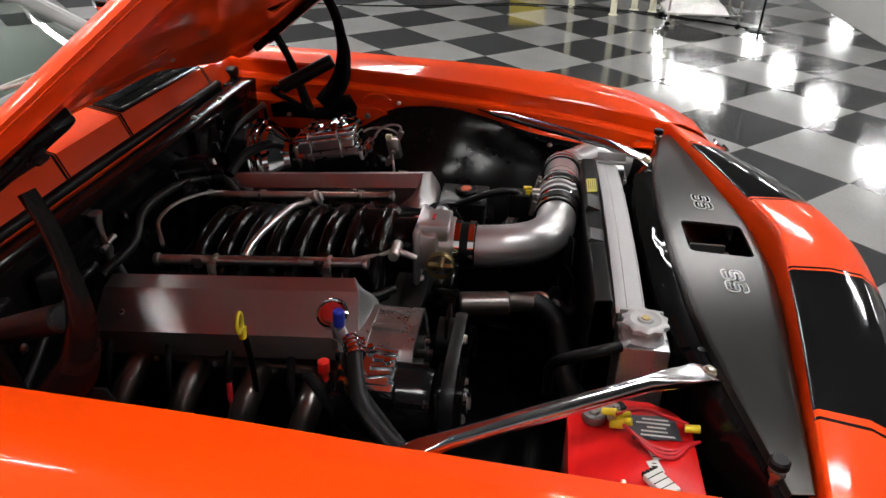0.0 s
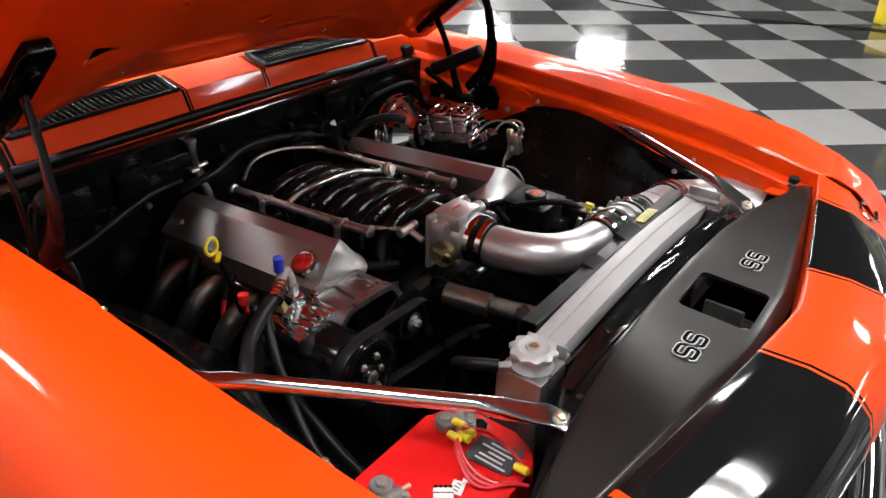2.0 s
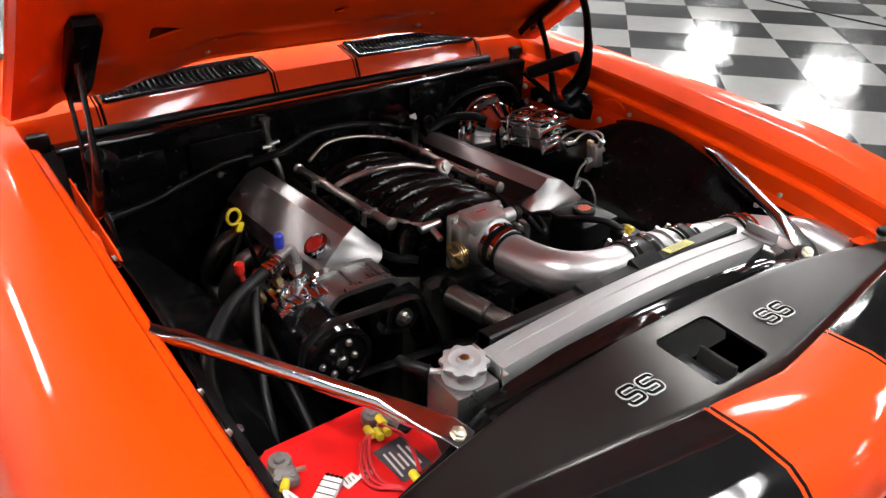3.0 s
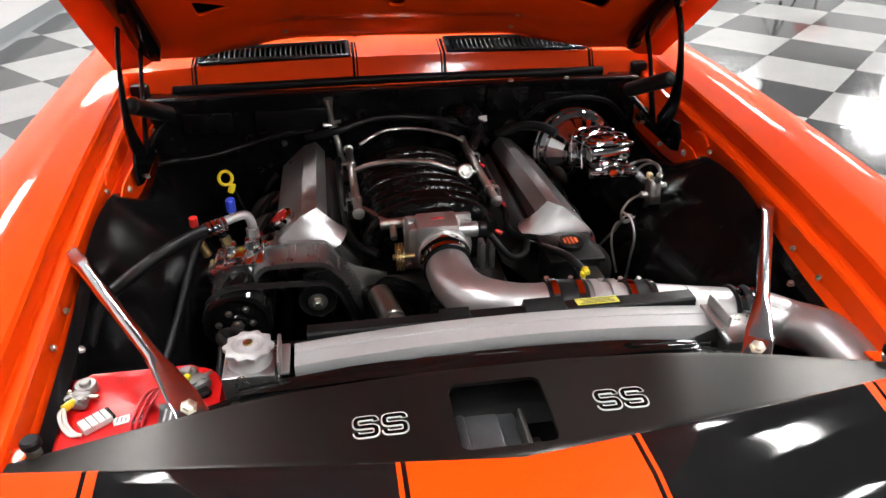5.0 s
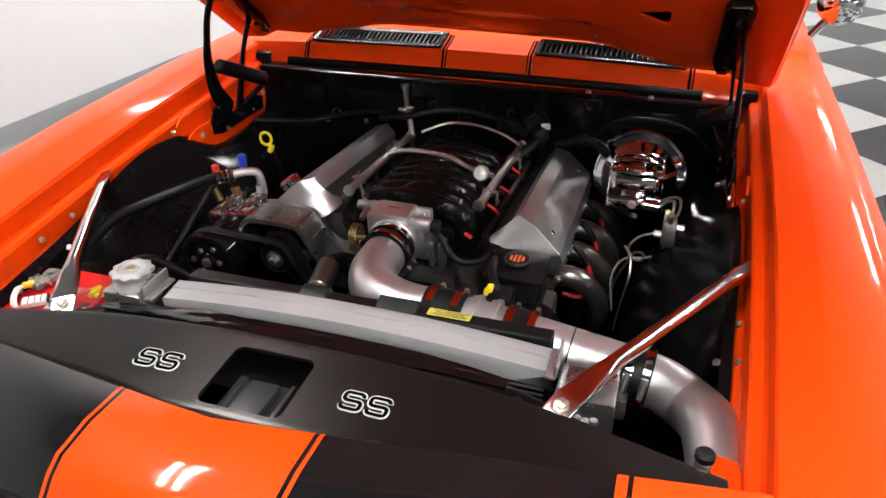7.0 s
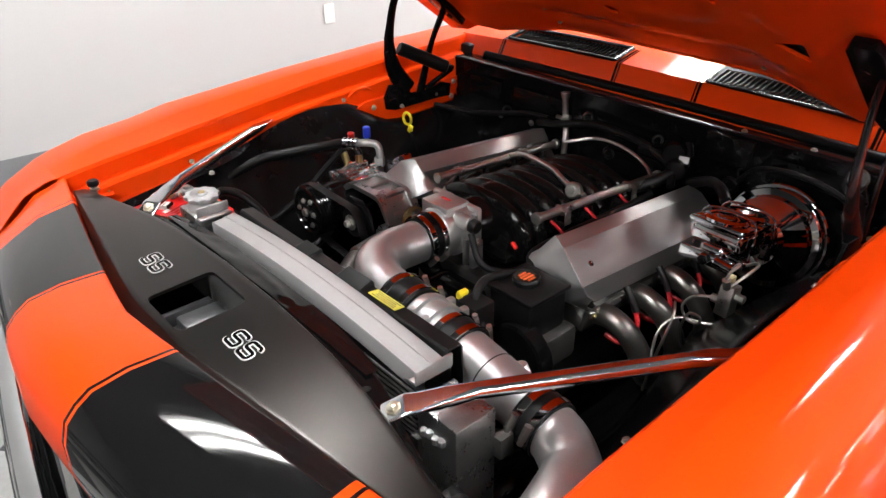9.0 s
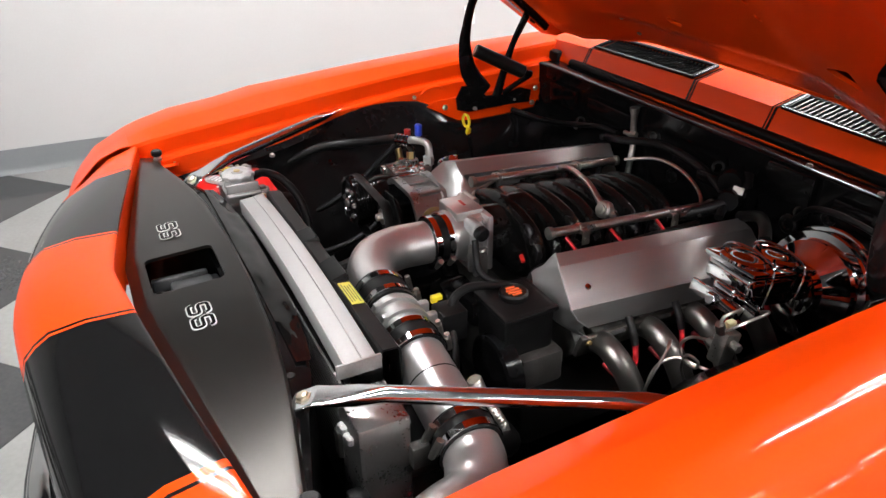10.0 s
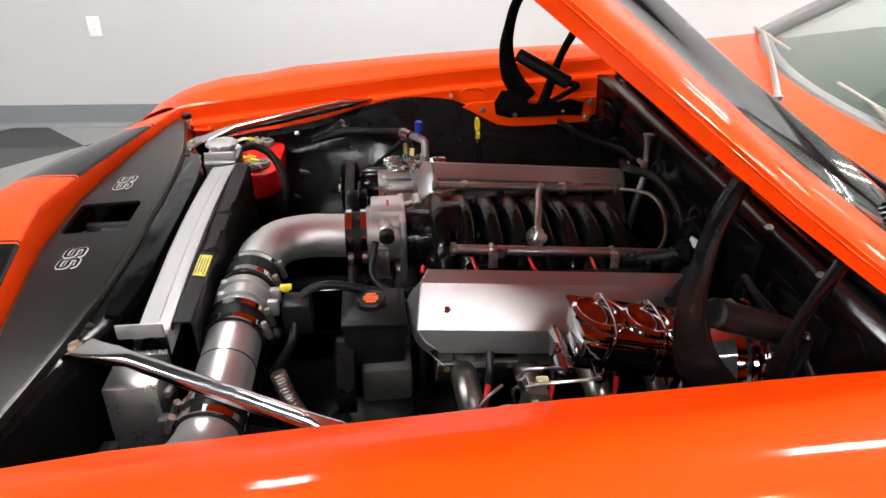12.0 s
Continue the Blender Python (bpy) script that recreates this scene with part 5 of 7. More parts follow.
# Intake: eight arched runners over a dark plenum.
bm = bmesh.new()
box(bm, (-0.005, 0.835, 0.765), (0.22, 0.45, 0.08), 0.02)
lathe(bm, [(0.055, 0), (0.06, 0.01), (0.058, 0.06), (0.075, 0.09), (0.075, 0.12)], (0.005, 0.56, 0.805), (0, 1, -0.03), 24)
intake = part("intake_manifold", bm, INTAKE, engine, "glossy black composite intake manifold")
for k in range(8):
    y = 0.640 + 0.0528 * k
    z = 0.868 - 0.034 * k / 7
    lean = 0.003 * (1 if k % 2 else -1)
    bm = bmesh.new()
    sweep(bm, [(-0.132, y + lean, z - 0.115), (-0.126, y + lean, z - 0.072), (-0.102, y + lean * 0.6, z - 0.040), (-0.055, y, z - 0.023), (-0.003, y, z - 0.018), (0.050, y, z - 0.023), (0.096, y - lean * 0.6, z - 0.040), (0.120, y - lean, z - 0.072), (0.126, y - lean, z - 0.115)], 0.0205, 16, 5, flat=1.2)
    part("runner", bm, INTAKE, intake)


def fuel_rail(a, b, s):
    a, b = Vector(a), Vector(b)
    d = b - a
    bm = bmesh.new()
    rod(bm, a, b, 0.0095, 14, 0.002)
    for e, w in ((a, -1), (b, 1)):
        lathe(bm, [(0.0095, 0), (0.013, 0.002), (0.013, 0.010), (0.007, 0.012), (0, 0.012)], e, d * w, 14)
    rail = part("fuel_rail", bm, STEEL, engine, "steel fuel rail")
    for t in (0.12, 0.36, 0.62, 0.88):
        q = a + d * t
        bm = bmesh.new()
        rod(bm, q - Vector((0, 0, 0.006)), q + Vector((-s * 0.010, 0, -0.05)), 0.0075, 10)
        box(bm, q + Vector((s * 0.012, 0.0, -0.028)), (0.022, 0.018, 0.014), 0.003)
        part("injector", bm, BLACK_PLASTIC, rail)
    for t in (0.16, 0.72):
        q = a + d * t
        bm = bmesh.new()
        box(bm, q + Vector((s * 0.010, 0, 0.004)), (0.024, 0.014, 0.003), 0.001)
        box(bm, q + Vector((s * 0.022, 0, -0.012)), (0.003, 0.018, 0.03), 0.001)
        lathe(bm, [(0.006, 0), (0.006, 0.004), (0, 0.004)], q + Vector((s * 0.0235, 0, -0.018)), (s, 0, 0.2), 8)
        box(bm, q, (0.025, 0.012, 0.023), 0.006)
        part("clip", bm, STEEL, rail)
    for t in (0.20, 0.80):
        q = a + d * t
        m = axes(q + Vector((s * 0.011, 0, 0)), (0, 1, 0), (s * 0.25, 0, 1))
        outline = [(-0.007, -0.012), (0.007, -0.012), (0.012, 0.004), (0.009, 0.013), (-0.009, 0.013), (-0.012, 0.004)]
        bm = bmesh.new()
        sheet_round(bm, [m @ Vector((x, y, 0)) for x, y in outline], [m @ Vector((0.0042 * math.cos(k), 0.003 + 0.0042 * math.sin(k), 0)) for k in np.arange(12) * math.pi / 6], [m @ Vector((0.0042 * math.cos(k), 0.003 + 0.0042 * math.sin(k), 0.002)) for k in np.arange(12) * math.pi / 6])
        part("tab", thicken(bm, 0.002), CAST_ALU, rail)
    return rail


fuel_rail((-0.157, 0.652, 0.847), (-0.161, 1.062, 0.819), -1)
fuel_rail((0.145, 0.662, 0.848), (0.147, 1.085, 0.817), 1)
bm = bmesh.new()
sweep(bm, [(-0.155, 0.888, 0.838), (-0.115, 0.882, 0.853), (-0.055, 0.862, 0.866), (0.02, 0.846, 0.866), (0.075, 0.834, 0.850), (0.135, 0.824, 0.842)], 0.0068, 10, 6)
part("fuel_crossover", bm, STEEL, engine, "bent steel fuel crossover tube")
bm = bmesh.new()
lathe(bm, [(0, -0.024), (0.010, -0.024), (0.010, -0.012), (0.019, -0.010), (0.0195, 0.004), (0.016, 0.008), (0.010, 0.008), (0.010, 0.013), (0.005, 0.014), (0, 0.014)], (0.106, 0.82, 0.848), (0.1, -1, 0.45), 22)
part("pressure_regulator", bm, STEEL, engine)
for a in (((-0.13, 1.07, 0.832), (-0.06, 1.11, 0.850), (0.03, 1.11, 0.850), (0.12, 1.08, 0.835), (0.175, 1.03, 0.815)),
          ((-0.155, 0.70, 0.838), (-0.13, 0.66, 0.842), (-0.11, 0.625, 0.842), (-0.085, 0.605, 0.841))):
    bm = bmesh.new()
    sweep(bm, list(a), 0.0042, 8, 6)
    part("fuel_line", bm, STEEL, engine)
bm = bmesh.new()
rod(bm, (-0.115, 0.602, 0.840), (-0.062, 0.602, 0.842), 0.011, 12, 0.002)
rod(bm, (-0.09, 0.602, 0.842), (-0.09, 0.56, 0.828), 0.007, 10)
part("purge_valve", bm, STEEL, engine)

# Throttle body.
throttle = thing("throttle_body", (0.0, 0.52, 0.76), "aluminium throttle body on the intake mouth", "throttle body")
bm = bmesh.new()
box(bm, (-0.005, 0.535, 0.862), (0.082, 0.065, 0.036), 0.005)
box(bm, (-0.002, 0.545, 0.835), (0.125, 0.04, 0.06), 0.008)
box(bm, (0.0, 0.565, 0.812), (0.14, 0.014, 0.125), 0.006)
lathe(bm, [(0.050, 0), (0.054, 0.003), (0.054, 0.03), (0.062, 0.034), (0.062, 0.07), (0.03, 0.075), (0, 0.075)], (0.004, 0.492, 0.818), (0, 1, 0), 28)
for x, z in ((-0.058, 0.862), (0.062, 0.862), (-0.06, 0.765), (0.064, 0.765)):
    bolt(bm, (x, 0.556, z), (0, -1, 0), 0.006, 0.007)
part("body", bm, MACHINED, throttle)
bm = bmesh.new()
lathe(bm, [(0.010, 0), (0.010, 0.002), (0.005, 0.003), (0.004, 0.001), (0, 0.001)], (-0.006, 0.502, 0.864), (0, -1, 0), 16)
part("screw", bm, STEEL, throttle)
bm = bmesh.new()
prism(bm, [(-0.013, -0.003), (0.013, -0.003), (0.013, 0.003), (-0.013, 0.003)], axes((-0.005, 0.537, 0.8802), (1, 0, 0), (0, 1, 0)), 0.001)
part("red_mark", bm, RED_CAP, throttle, "small flat red mark")
bm = bmesh.new()
rod(bm, (0.03, 0.532, 0.852), (0.078, 0.532, 0.852), 0.016, 16, 0.002)
part("motor", bm, RAW_ALU, throttle)
bm = bmesh.new()
rod(bm, (0.078, 0.532, 0.852), (0.096, 0.532, 0.850), 0.0155, 14, 0.003)
part("plug", bm, BLACK_PLASTIC, throttle)
bm = bmesh.new()
for dx in (-0.006, 0.0, 0.006):
    lathe(bm, [(0.0255, -0.0012), (0.0285, -0.0012), (0.0285, 0.0012), (0.0255, 0.0012), (0.0255, -0.0012)], (-0.084 + dx, 0.512, 0.812), (-1, 0, 0), 26)
rod(bm, (-0.055, 0.512, 0.812), (-0.098, 0.512, 0.812), 0.006, 10)
box(bm, (-0.084, 0.512, 0.812), (0.014, 0.050, 0.004))
part("cable_wheel", bm, BRASS, throttle, "gold zinc cable wheel")
for x in (0.085, 0.105):
    bm = bmesh.new()
    box(bm, (x, 0.52, 0.80), (0.012, 0.03, 0.06), 0.003)
    part("spring_plate", bm, CAST_ALU, throttle)

# Air intake pipe with its couplers and clamps.
pipe = thing("air_intake_pipe", (0.3, 0.27, 0.74), "satin silver air intake pipe with black couplers", "pipe")
R = 0.0445


def run(name, pts, r, material, label="", seg=26, steps=6):
    bm = bmesh.new()
    sweep(bm, pts, r, seg, steps)
    return part(name, bm, material, pipe, label)


run("elbow", [(0.004, 0.4572, 0.8144), (0.005, 0.4262, 0.8164), (0.01, 0.3765, 0.8205), (0.034, 0.3249, 0.8233), (0.082, 0.2948, 0.8227), (0.13, 0.286, 0.82), (0.165, 0.283, 0.822)], R, SATIN_PIPE, "bent satin silver pipe", steps=8)
run("coupler", [(0.004, 0.4492, 0.8144), (0.004, 0.5012, 0.8144)], R + 0.0045, RUBBER, "black rubber coupler")
run("coupler", [(0.15, 0.2835, 0.8212), (0.222, 0.2795, 0.8185)], R + 0.0045, RUBBER, "black rubber coupler")
run("sensor_housing", [(0.205, 0.28, 0.819), (0.335, 0.2735, 0.808)], R, RAW_ALU, "ribbed aluminium sensor housing")
run("coupler", [(0.292, 0.2755, 0.812), (0.345, 0.273, 0.8075)], R + 0.0045, RUBBER, "black rubber coupler")
run("straight", [(0.32, 0.274, 0.8095), (0.52, 0.2645, 0.7834)], R, SATIN_PIPE, "straight satin silver pipe")
run("coupler", [(0.492, 0.2656, 0.7861), (0.54, 0.2629, 0.7807)], R + 0.0045, RUBBER, "black rubber coupler")
run("elbow", [(0.52, 0.264, 0.7829), (0.56, 0.2574, 0.7779), (0.605, 0.2292, 0.7714), (0.632, 0.175, 0.785), (0.645, 0.115, 0.776), (0.65, 0.055, 0.765)], R, SATIN_PIPE, "bent satin silver pipe", steps=8)
run("end_cuff", [(0.648, 0.075, 0.768), (0.651, 0.015, 0.758)], R + 0.005, RUBBER)


def clamp(c, axis, r, screw):
    c, axis = Vector(c), Vector(axis).normalized()
    bm = bmesh.new()
    lathe(bm, [(r, -0.0065), (r + 0.0018, -0.006), (r + 0.0018, 0.006), (r, 0.0065)], c, axis, 30)
    ob = part("clamp", bm, CHROME, pipe, "steel band clamp")
    out = (Vector(screw) - axis * Vector(screw).dot(axis)).normalized()
    q = c + out * (r + 0.006)
    side = axis.cross(out)
    bm = bmesh.new()
    rod(bm, q - side * 0.014, q + side * 0.012, 0.006, 8)
    rod(bm, q + side * 0.012, q + side * 0.020, 0.005, 6)
    part("screw", bm, STEEL, ob)


d0, d1, d2 = (0, 1, 0), (1, -0.05, -0.03), (1, -0.045, -0.135)
for y in (0.458, 0.487):
    clamp((0.004, y, 0.818), d0, R + 0.005, (1, 0, -0.9))
clamp((0.163, 0.283, 0.8207), d1, R + 0.005, (0, 1, 0.2))
clamp((0.208, 0.28, 0.819), d1, R + 0.005, (0, 1, 0.2))
clamp((0.303, 0.275, 0.811), d1, R + 0.005, (0, 1, 0.2))
clamp((0.336, 0.2735, 0.8085), d2, R + 0.005, (0, 1, 0.2))
clamp((0.502, 0.2651, 0.7852), d2, R + 0.005, (0, -1, 0.4))
clamp((0.53, 0.2635, 0.7821), d2, R + 0.005, (0, -1, 0.4))
for x, z in ((0.238, 0.8162), (0.272, 0.8135)):
    bm = bmesh.new()
    lathe(bm, [(R, -0.008), (R + 0.006, -0.007), (R + 0.006, 0.007), (R, 0.008)], (x, 0.2775, z), d1, 30)
    box(bm, (x, 0.2775 + R + 0.008, z + 0.008), (0.015, 0.022, 0.03), 0.005)
    box(bm, (x, 0.2775 - R * 0.6, z + R * 0.75), (0.015, 0.022, 0.02), 0.005)
    part("flange", bm, RAW_ALU, pipe)
bm = bmesh.new()
lathe(bm, [(R, -0.0015), (R + 0.001, -0.001), (R + 0.001, 0.001), (R, 0.0015)], (0.406, 0.27, 0.7976), d2, 30)
part("tie_band", bm, RUBBER, pipe)

# ---- front accessories ----
comp = thing("ac_compressor", (-0.40, 0.54, 0.62), "air conditioning compressor with black pulley and chrome manifold", "compressor")
bm = bmesh.new()
lathe(bm, [(0, -0.10), (0.055, -0.10), (0.062, -0.09), (0.062, 0.04), (0.055, 0.06), (0, 0.06)], (-0.403, 0.54, 0.735), (0, -1, 0), 26)
for a in np.arange(5) * 2 * math.pi / 5:
    rod(bm, (-0.403 + 0.058 * math.cos(a), 0.64, 0.735 + 0.058 * math.sin(a)), (-0.403 + 0.058 * math.cos(a), 0.49, 0.735 + 0.058 * math.sin(a)), 0.008, 8)
part("body", bm, BLACK_GLOSS, comp)
bm = bmesh.new()
box(bm, (-0.405, 0.585, 0.792), (0.10, 0.085, 0.03), 0.008)
box(bm, (-0.428, 0.612, 0.806), (0.028, 0.035, 0.025), 0.006)
box(bm, (-0.383, 0.630, 0.806), (0.030, 0.032, 0.025), 0.006)
box(bm, (-0.45, 0.56, 0.785), (0.03, 0.05, 0.035), 0.007)
block = part("manifold_block", bm, POLISHED, comp, "polished fitting block")
for k in range(4):
    bm = bmesh.new()
    box(bm, (-0.435 + 0.021 * k, 0.562, 0.808), (0.007, 0.040, 0.008), 0.002, Matrix.Rotation(radians(18 - 9 * k), 3, "Z"))
    part("rib", bm, POLISHED, block)
for x, y in ((-0.44, 0.59), (-0.37, 0.59), (-0.405, 0.555), (-0.355, 0.61)):
    bm = bmesh.new()
    bolt(bm, (x, y, 0.808), (0, 0, 1), 0.007, 0.009)
    part("bolt", bm, CHROME, block)
bm = bmesh.new()
prof = [(0, 0.012), (0.018, 0.012), (0.020, 0.006), (0.040, 0.005), (0.052, 0.004), (0.054, 0.008), (0.062, 0.008)]
for k in range(5):
    prof += [(0.0655, 0.006 - 0.008 * k), (0.0615, 0.002 - 0.008 * k)]
prof += [(0.066, -0.034), (0.06, -0.038), (0, -0.038)]
lathe(bm, prof, (-0.404, 0.435, 0.742), (0, -1, 0), 40)
pul = part("pulley", bm, PULLEY_BLACK, comp, "black grooved pulley")
for n in range(6):
    a = n * math.pi / 3
    r = 0.036 if n % 2 else 0.028
    bm = bmesh.new()
    bolt(bm, (-0.404 + r * math.cos(a), 0.430, 0.742 + r * math.sin(a)), (0, -1, 0), 0.0055, 0.006)
    part("bolt", bm, STEEL, pul)
bm = bmesh.new()
bolt(bm, (-0.404, 0.425, 0.742), (0, -1, 0), 0.010, 0.008)
part("bolt", bm, STEEL, pul)

# Cast bracket, idler and belt.
bracket = thing("accessory_bracket", (-0.26, 0.53, 0.7), "cast aluminium accessory bracket at the engine front", "bracket")
arch = [(-0.372, 0.786), (-0.350, 0.804), (-0.300, 0.806), (-0.245, 0.804), (-0.222, 0.790), (-0.190, 0.735), (-0.168, 0.690), (-0.172, 0.655)]
for y in (0.531, 0.612):
    bm = bmesh.new()
    line = spline([(x, y, z) for x, z in arch], 3)
    rows = []
    for n, p in enumerate(line):
        way = (line[min(n + 1, len(line) - 1)] - line[max(n - 1, 0)]).normalized()
        up = Vector((-way.z, 0, way.x)) * 0.0055
        side = Vector((0, 0.010, 0))
        rows.append([p + up + side, p + up - side, p - up - side, p - up + side, p + up + side])
    loft(bm, rows)
    bmesh.ops.remove_doubles(bm, verts=bm.verts, dist=1e-6)
    bmesh.ops.holes_fill(bm, edges=[e for e in bm.edges if e.is_boundary])
    part("rail", bm, CAST_ALU, bracket)
bm = bmesh.new()
line = spline([(x, 0, z - 0.002) for x, z in arch], 3)
loft(bm, [[p + Vector((0, y, 0)) for y in (0.535, 0.572, 0.610)] for p in line])
part("web", thicken(bm, 0.004), CAST_ALU, bracket)
for x, z, t in ((-0.362, 0.796, -38), (-0.300, 0.805, 0), (-0.240, 0.802, 10), (-0.205, 0.762, 59)):
    bm = bmesh.new()
    box(bm, (x, 0.572, z), (0.016, 0.064, 0.010), 0.0025, Matrix.Rotation(radians(t), 3, "Y"))
    part("cross_bar", bm, CAST_ALU, bracket)
for x, z in ((-0.225, 0.725), (-0.19, 0.675), (-0.25, 0.69)):
    bm = bmesh.new()
    lathe(bm, [(0.013, 0), (0.013, 0.02), (0.007, 0.021), (0.007, 0.03), (0, 0.03)], (x, 0.54, z), (0, -1, 0), 14)
    part("boss", bm, CAST_ALU, bracket)
bm = bmesh.new()
prism(bm, [(-0.340, 0.790), (-0.245, 0.792), (-0.175, 0.735), (-0.105, 0.715), (-0.105, 0.60), (-0.225, 0.60), (-0.245, 0.70), (-0.290, 0.755)], axes((0, 0.618, 0), (1, 0, 0), (0, 0, 1)), 0.006, 0.002)
part("back_plate", bm, BLOCK_GREY, bracket)
bm = bmesh.new()
lathe(bm, [(0, 0.008), (0.012, 0.008), (0.014, 0.0), (0.03, 0.0), (0.037, 0.004), (0.038, -0.03), (0, -0.03)], (-0.252, 0.462, 0.760), (0, -1, 0), 30)
idl = part("idler_pulley", bm, BLACK_PLASTIC, bracket)
bm = bmesh.new()
lathe(bm, [(0.006, 0), (0.019, 0), (0.019, 0.003), (0.006, 0.003)], (-0.252, 0.455, 0.760), (0, -1, 0), 20)
bolt(bm, (-0.252, 0.453, 0.760), (0, -1, 0), 0.009, 0.014)
part("bolt", bm, STEEL, idl)
bm = bmesh.new()
prism(bm, [(-0.275, 0.815), (-0.225, 0.818), (-0.20, 0.79), (-0.15, 0.66), (-0.17, 0.64), (-0.205, 0.66), (-0.235, 0.73), (-0.285, 0.775)], axes((0, 0.478, 0), (1, 0, 0), (0, 0, 1)), 0.006, 0.002)
part("arm", bm, BLACK_SATIN, bracket)
belt = thing("drive_belt", (-0.25, 0.45, 0.6), "black ribbed drive belt over the pulleys", "belt")
bm = bmesh.new()
line = [(-0.471, 0.742), (-0.455, 0.785), (-0.41, 0.809), (-0.34, 0.808), (-0.275, 0.806), (-0.232, 0.802), (-0.208, 0.775), (-0.18, 0.70), (-0.14, 0.60), (-0.10, 0.50), (-0.02, 0.44), (0.05, 0.46), (0.08, 0.52), (0.02, 0.60), (-0.10, 0.64), (-0.25, 0.66), (-0.38, 0.675), (-0.44, 0.69), (-0.471, 0.742)]
sweep(bm, [(x, 0.452, z) for x, z in line], 0.011, 6, 4, flat=0.22, up=(0, 0, 1))
part("band", bm, RUBBER, belt)
crank = thing("crank_pulley", (0, 0.45, 0.42), "black crank pulley at the engine front", "pulley")
bm = bmesh.new()
lathe(bm, [(0, 0.01), (0.02, 0.01), (0.03, 0), (0.085, 0.005), (0.092, 0), (0.092, -0.04), (0, -0.04)], (0, 0.45, 0.50), (0, -1, 0), 32)
part("wheel", bm, BLACK_SATIN, crank)
pump = thing("water_pump", (-0.02, 0.50, 0.58), "cast water pump with hose necks", "water pump")
bm = bmesh.new()
lathe(bm, [(0, 0.03), (0.05, 0.03), (0.055, 0.02), (0.055, -0.05), (0, -0.05)], (0, 0.51, 0.65), (0, -1, 0), 24)
sweep(bm, [(-0.03, 0.53, 0.68), (-0.07, 0.52, 0.72), (-0.11, 0.50, 0.75), (-0.13, 0.465, 0.757)], 0.022, 16, 5)
box(bm, (0.06, 0.52, 0.68), (0.12, 0.05, 0.06), 0.015)
part("housing", bm, BLACK_SATIN, pump)
bm = bmesh.new()
rod(bm, (-0.132, 0.468, 0.757), (-0.112, 0.372, 0.757), 0.024, 20, 0.003)
part("neck", bm, HEADER, pump, "smooth dark metal hose neck")

# Power steering pump with its reservoir.
steer = thing("steering_pump", (0.27, 0.49, 0.62), "black power steering reservoir and pump", "steering pump")
bm = bmesh.new()
box(bm, (0.268, 0.502, 0.765), (0.105, 0.105, 0.10), 0.012)
part("reservoir", bm, BLACK_PLASTIC, steer)
bm = bmesh.new()
box(bm, (0.30, 0.52, 0.69), (0.085, 0.09, 0.07), 0.01)
part("pump_body", bm, CAST, steer)
bm = bmesh.new()
box(bm, (0.268, 0.502, 0.806), (0.115, 0.112, 0.010), 0.003)
part("lid", bm, BLACK_PLASTIC, steer)
bm = bmesh.new()
lathe(bm, [(0.026, 0), (0.027, 0.012), (0.024, 0.016), (0.022, 0.014), (0, 0.014)], (0.266, 0.498, 0.812), (0, 0, 1), 24)
pcap = part("cap", bm, BLACK_PLASTIC, steer)
bm = bmesh.new()
for k, dx in enumerate((-0.012, -0.004, 0.004, 0.012)):
    box(bm, (0.266 + dx, 0.498, 0.8268), (0.0045, 0.026 - 0.008 * (k in (0, 3)), 0.0014))
part("print", bm, mat("orange_print", (0.55, 0.09, 0.02), 0.5), pcap, "orange printed marks")
bm = bmesh.new()
lathe(bm, [(0, 0.006), (0.02, 0.006), (0.03, 0), (0.064, 0.004), (0.070, 0), (0.070, -0.03), (0, -0.03)], (0.30, 0.435, 0.69), (0, -1, 0), 32)
part("pulley", bm, BLACK_SATIN, steer)

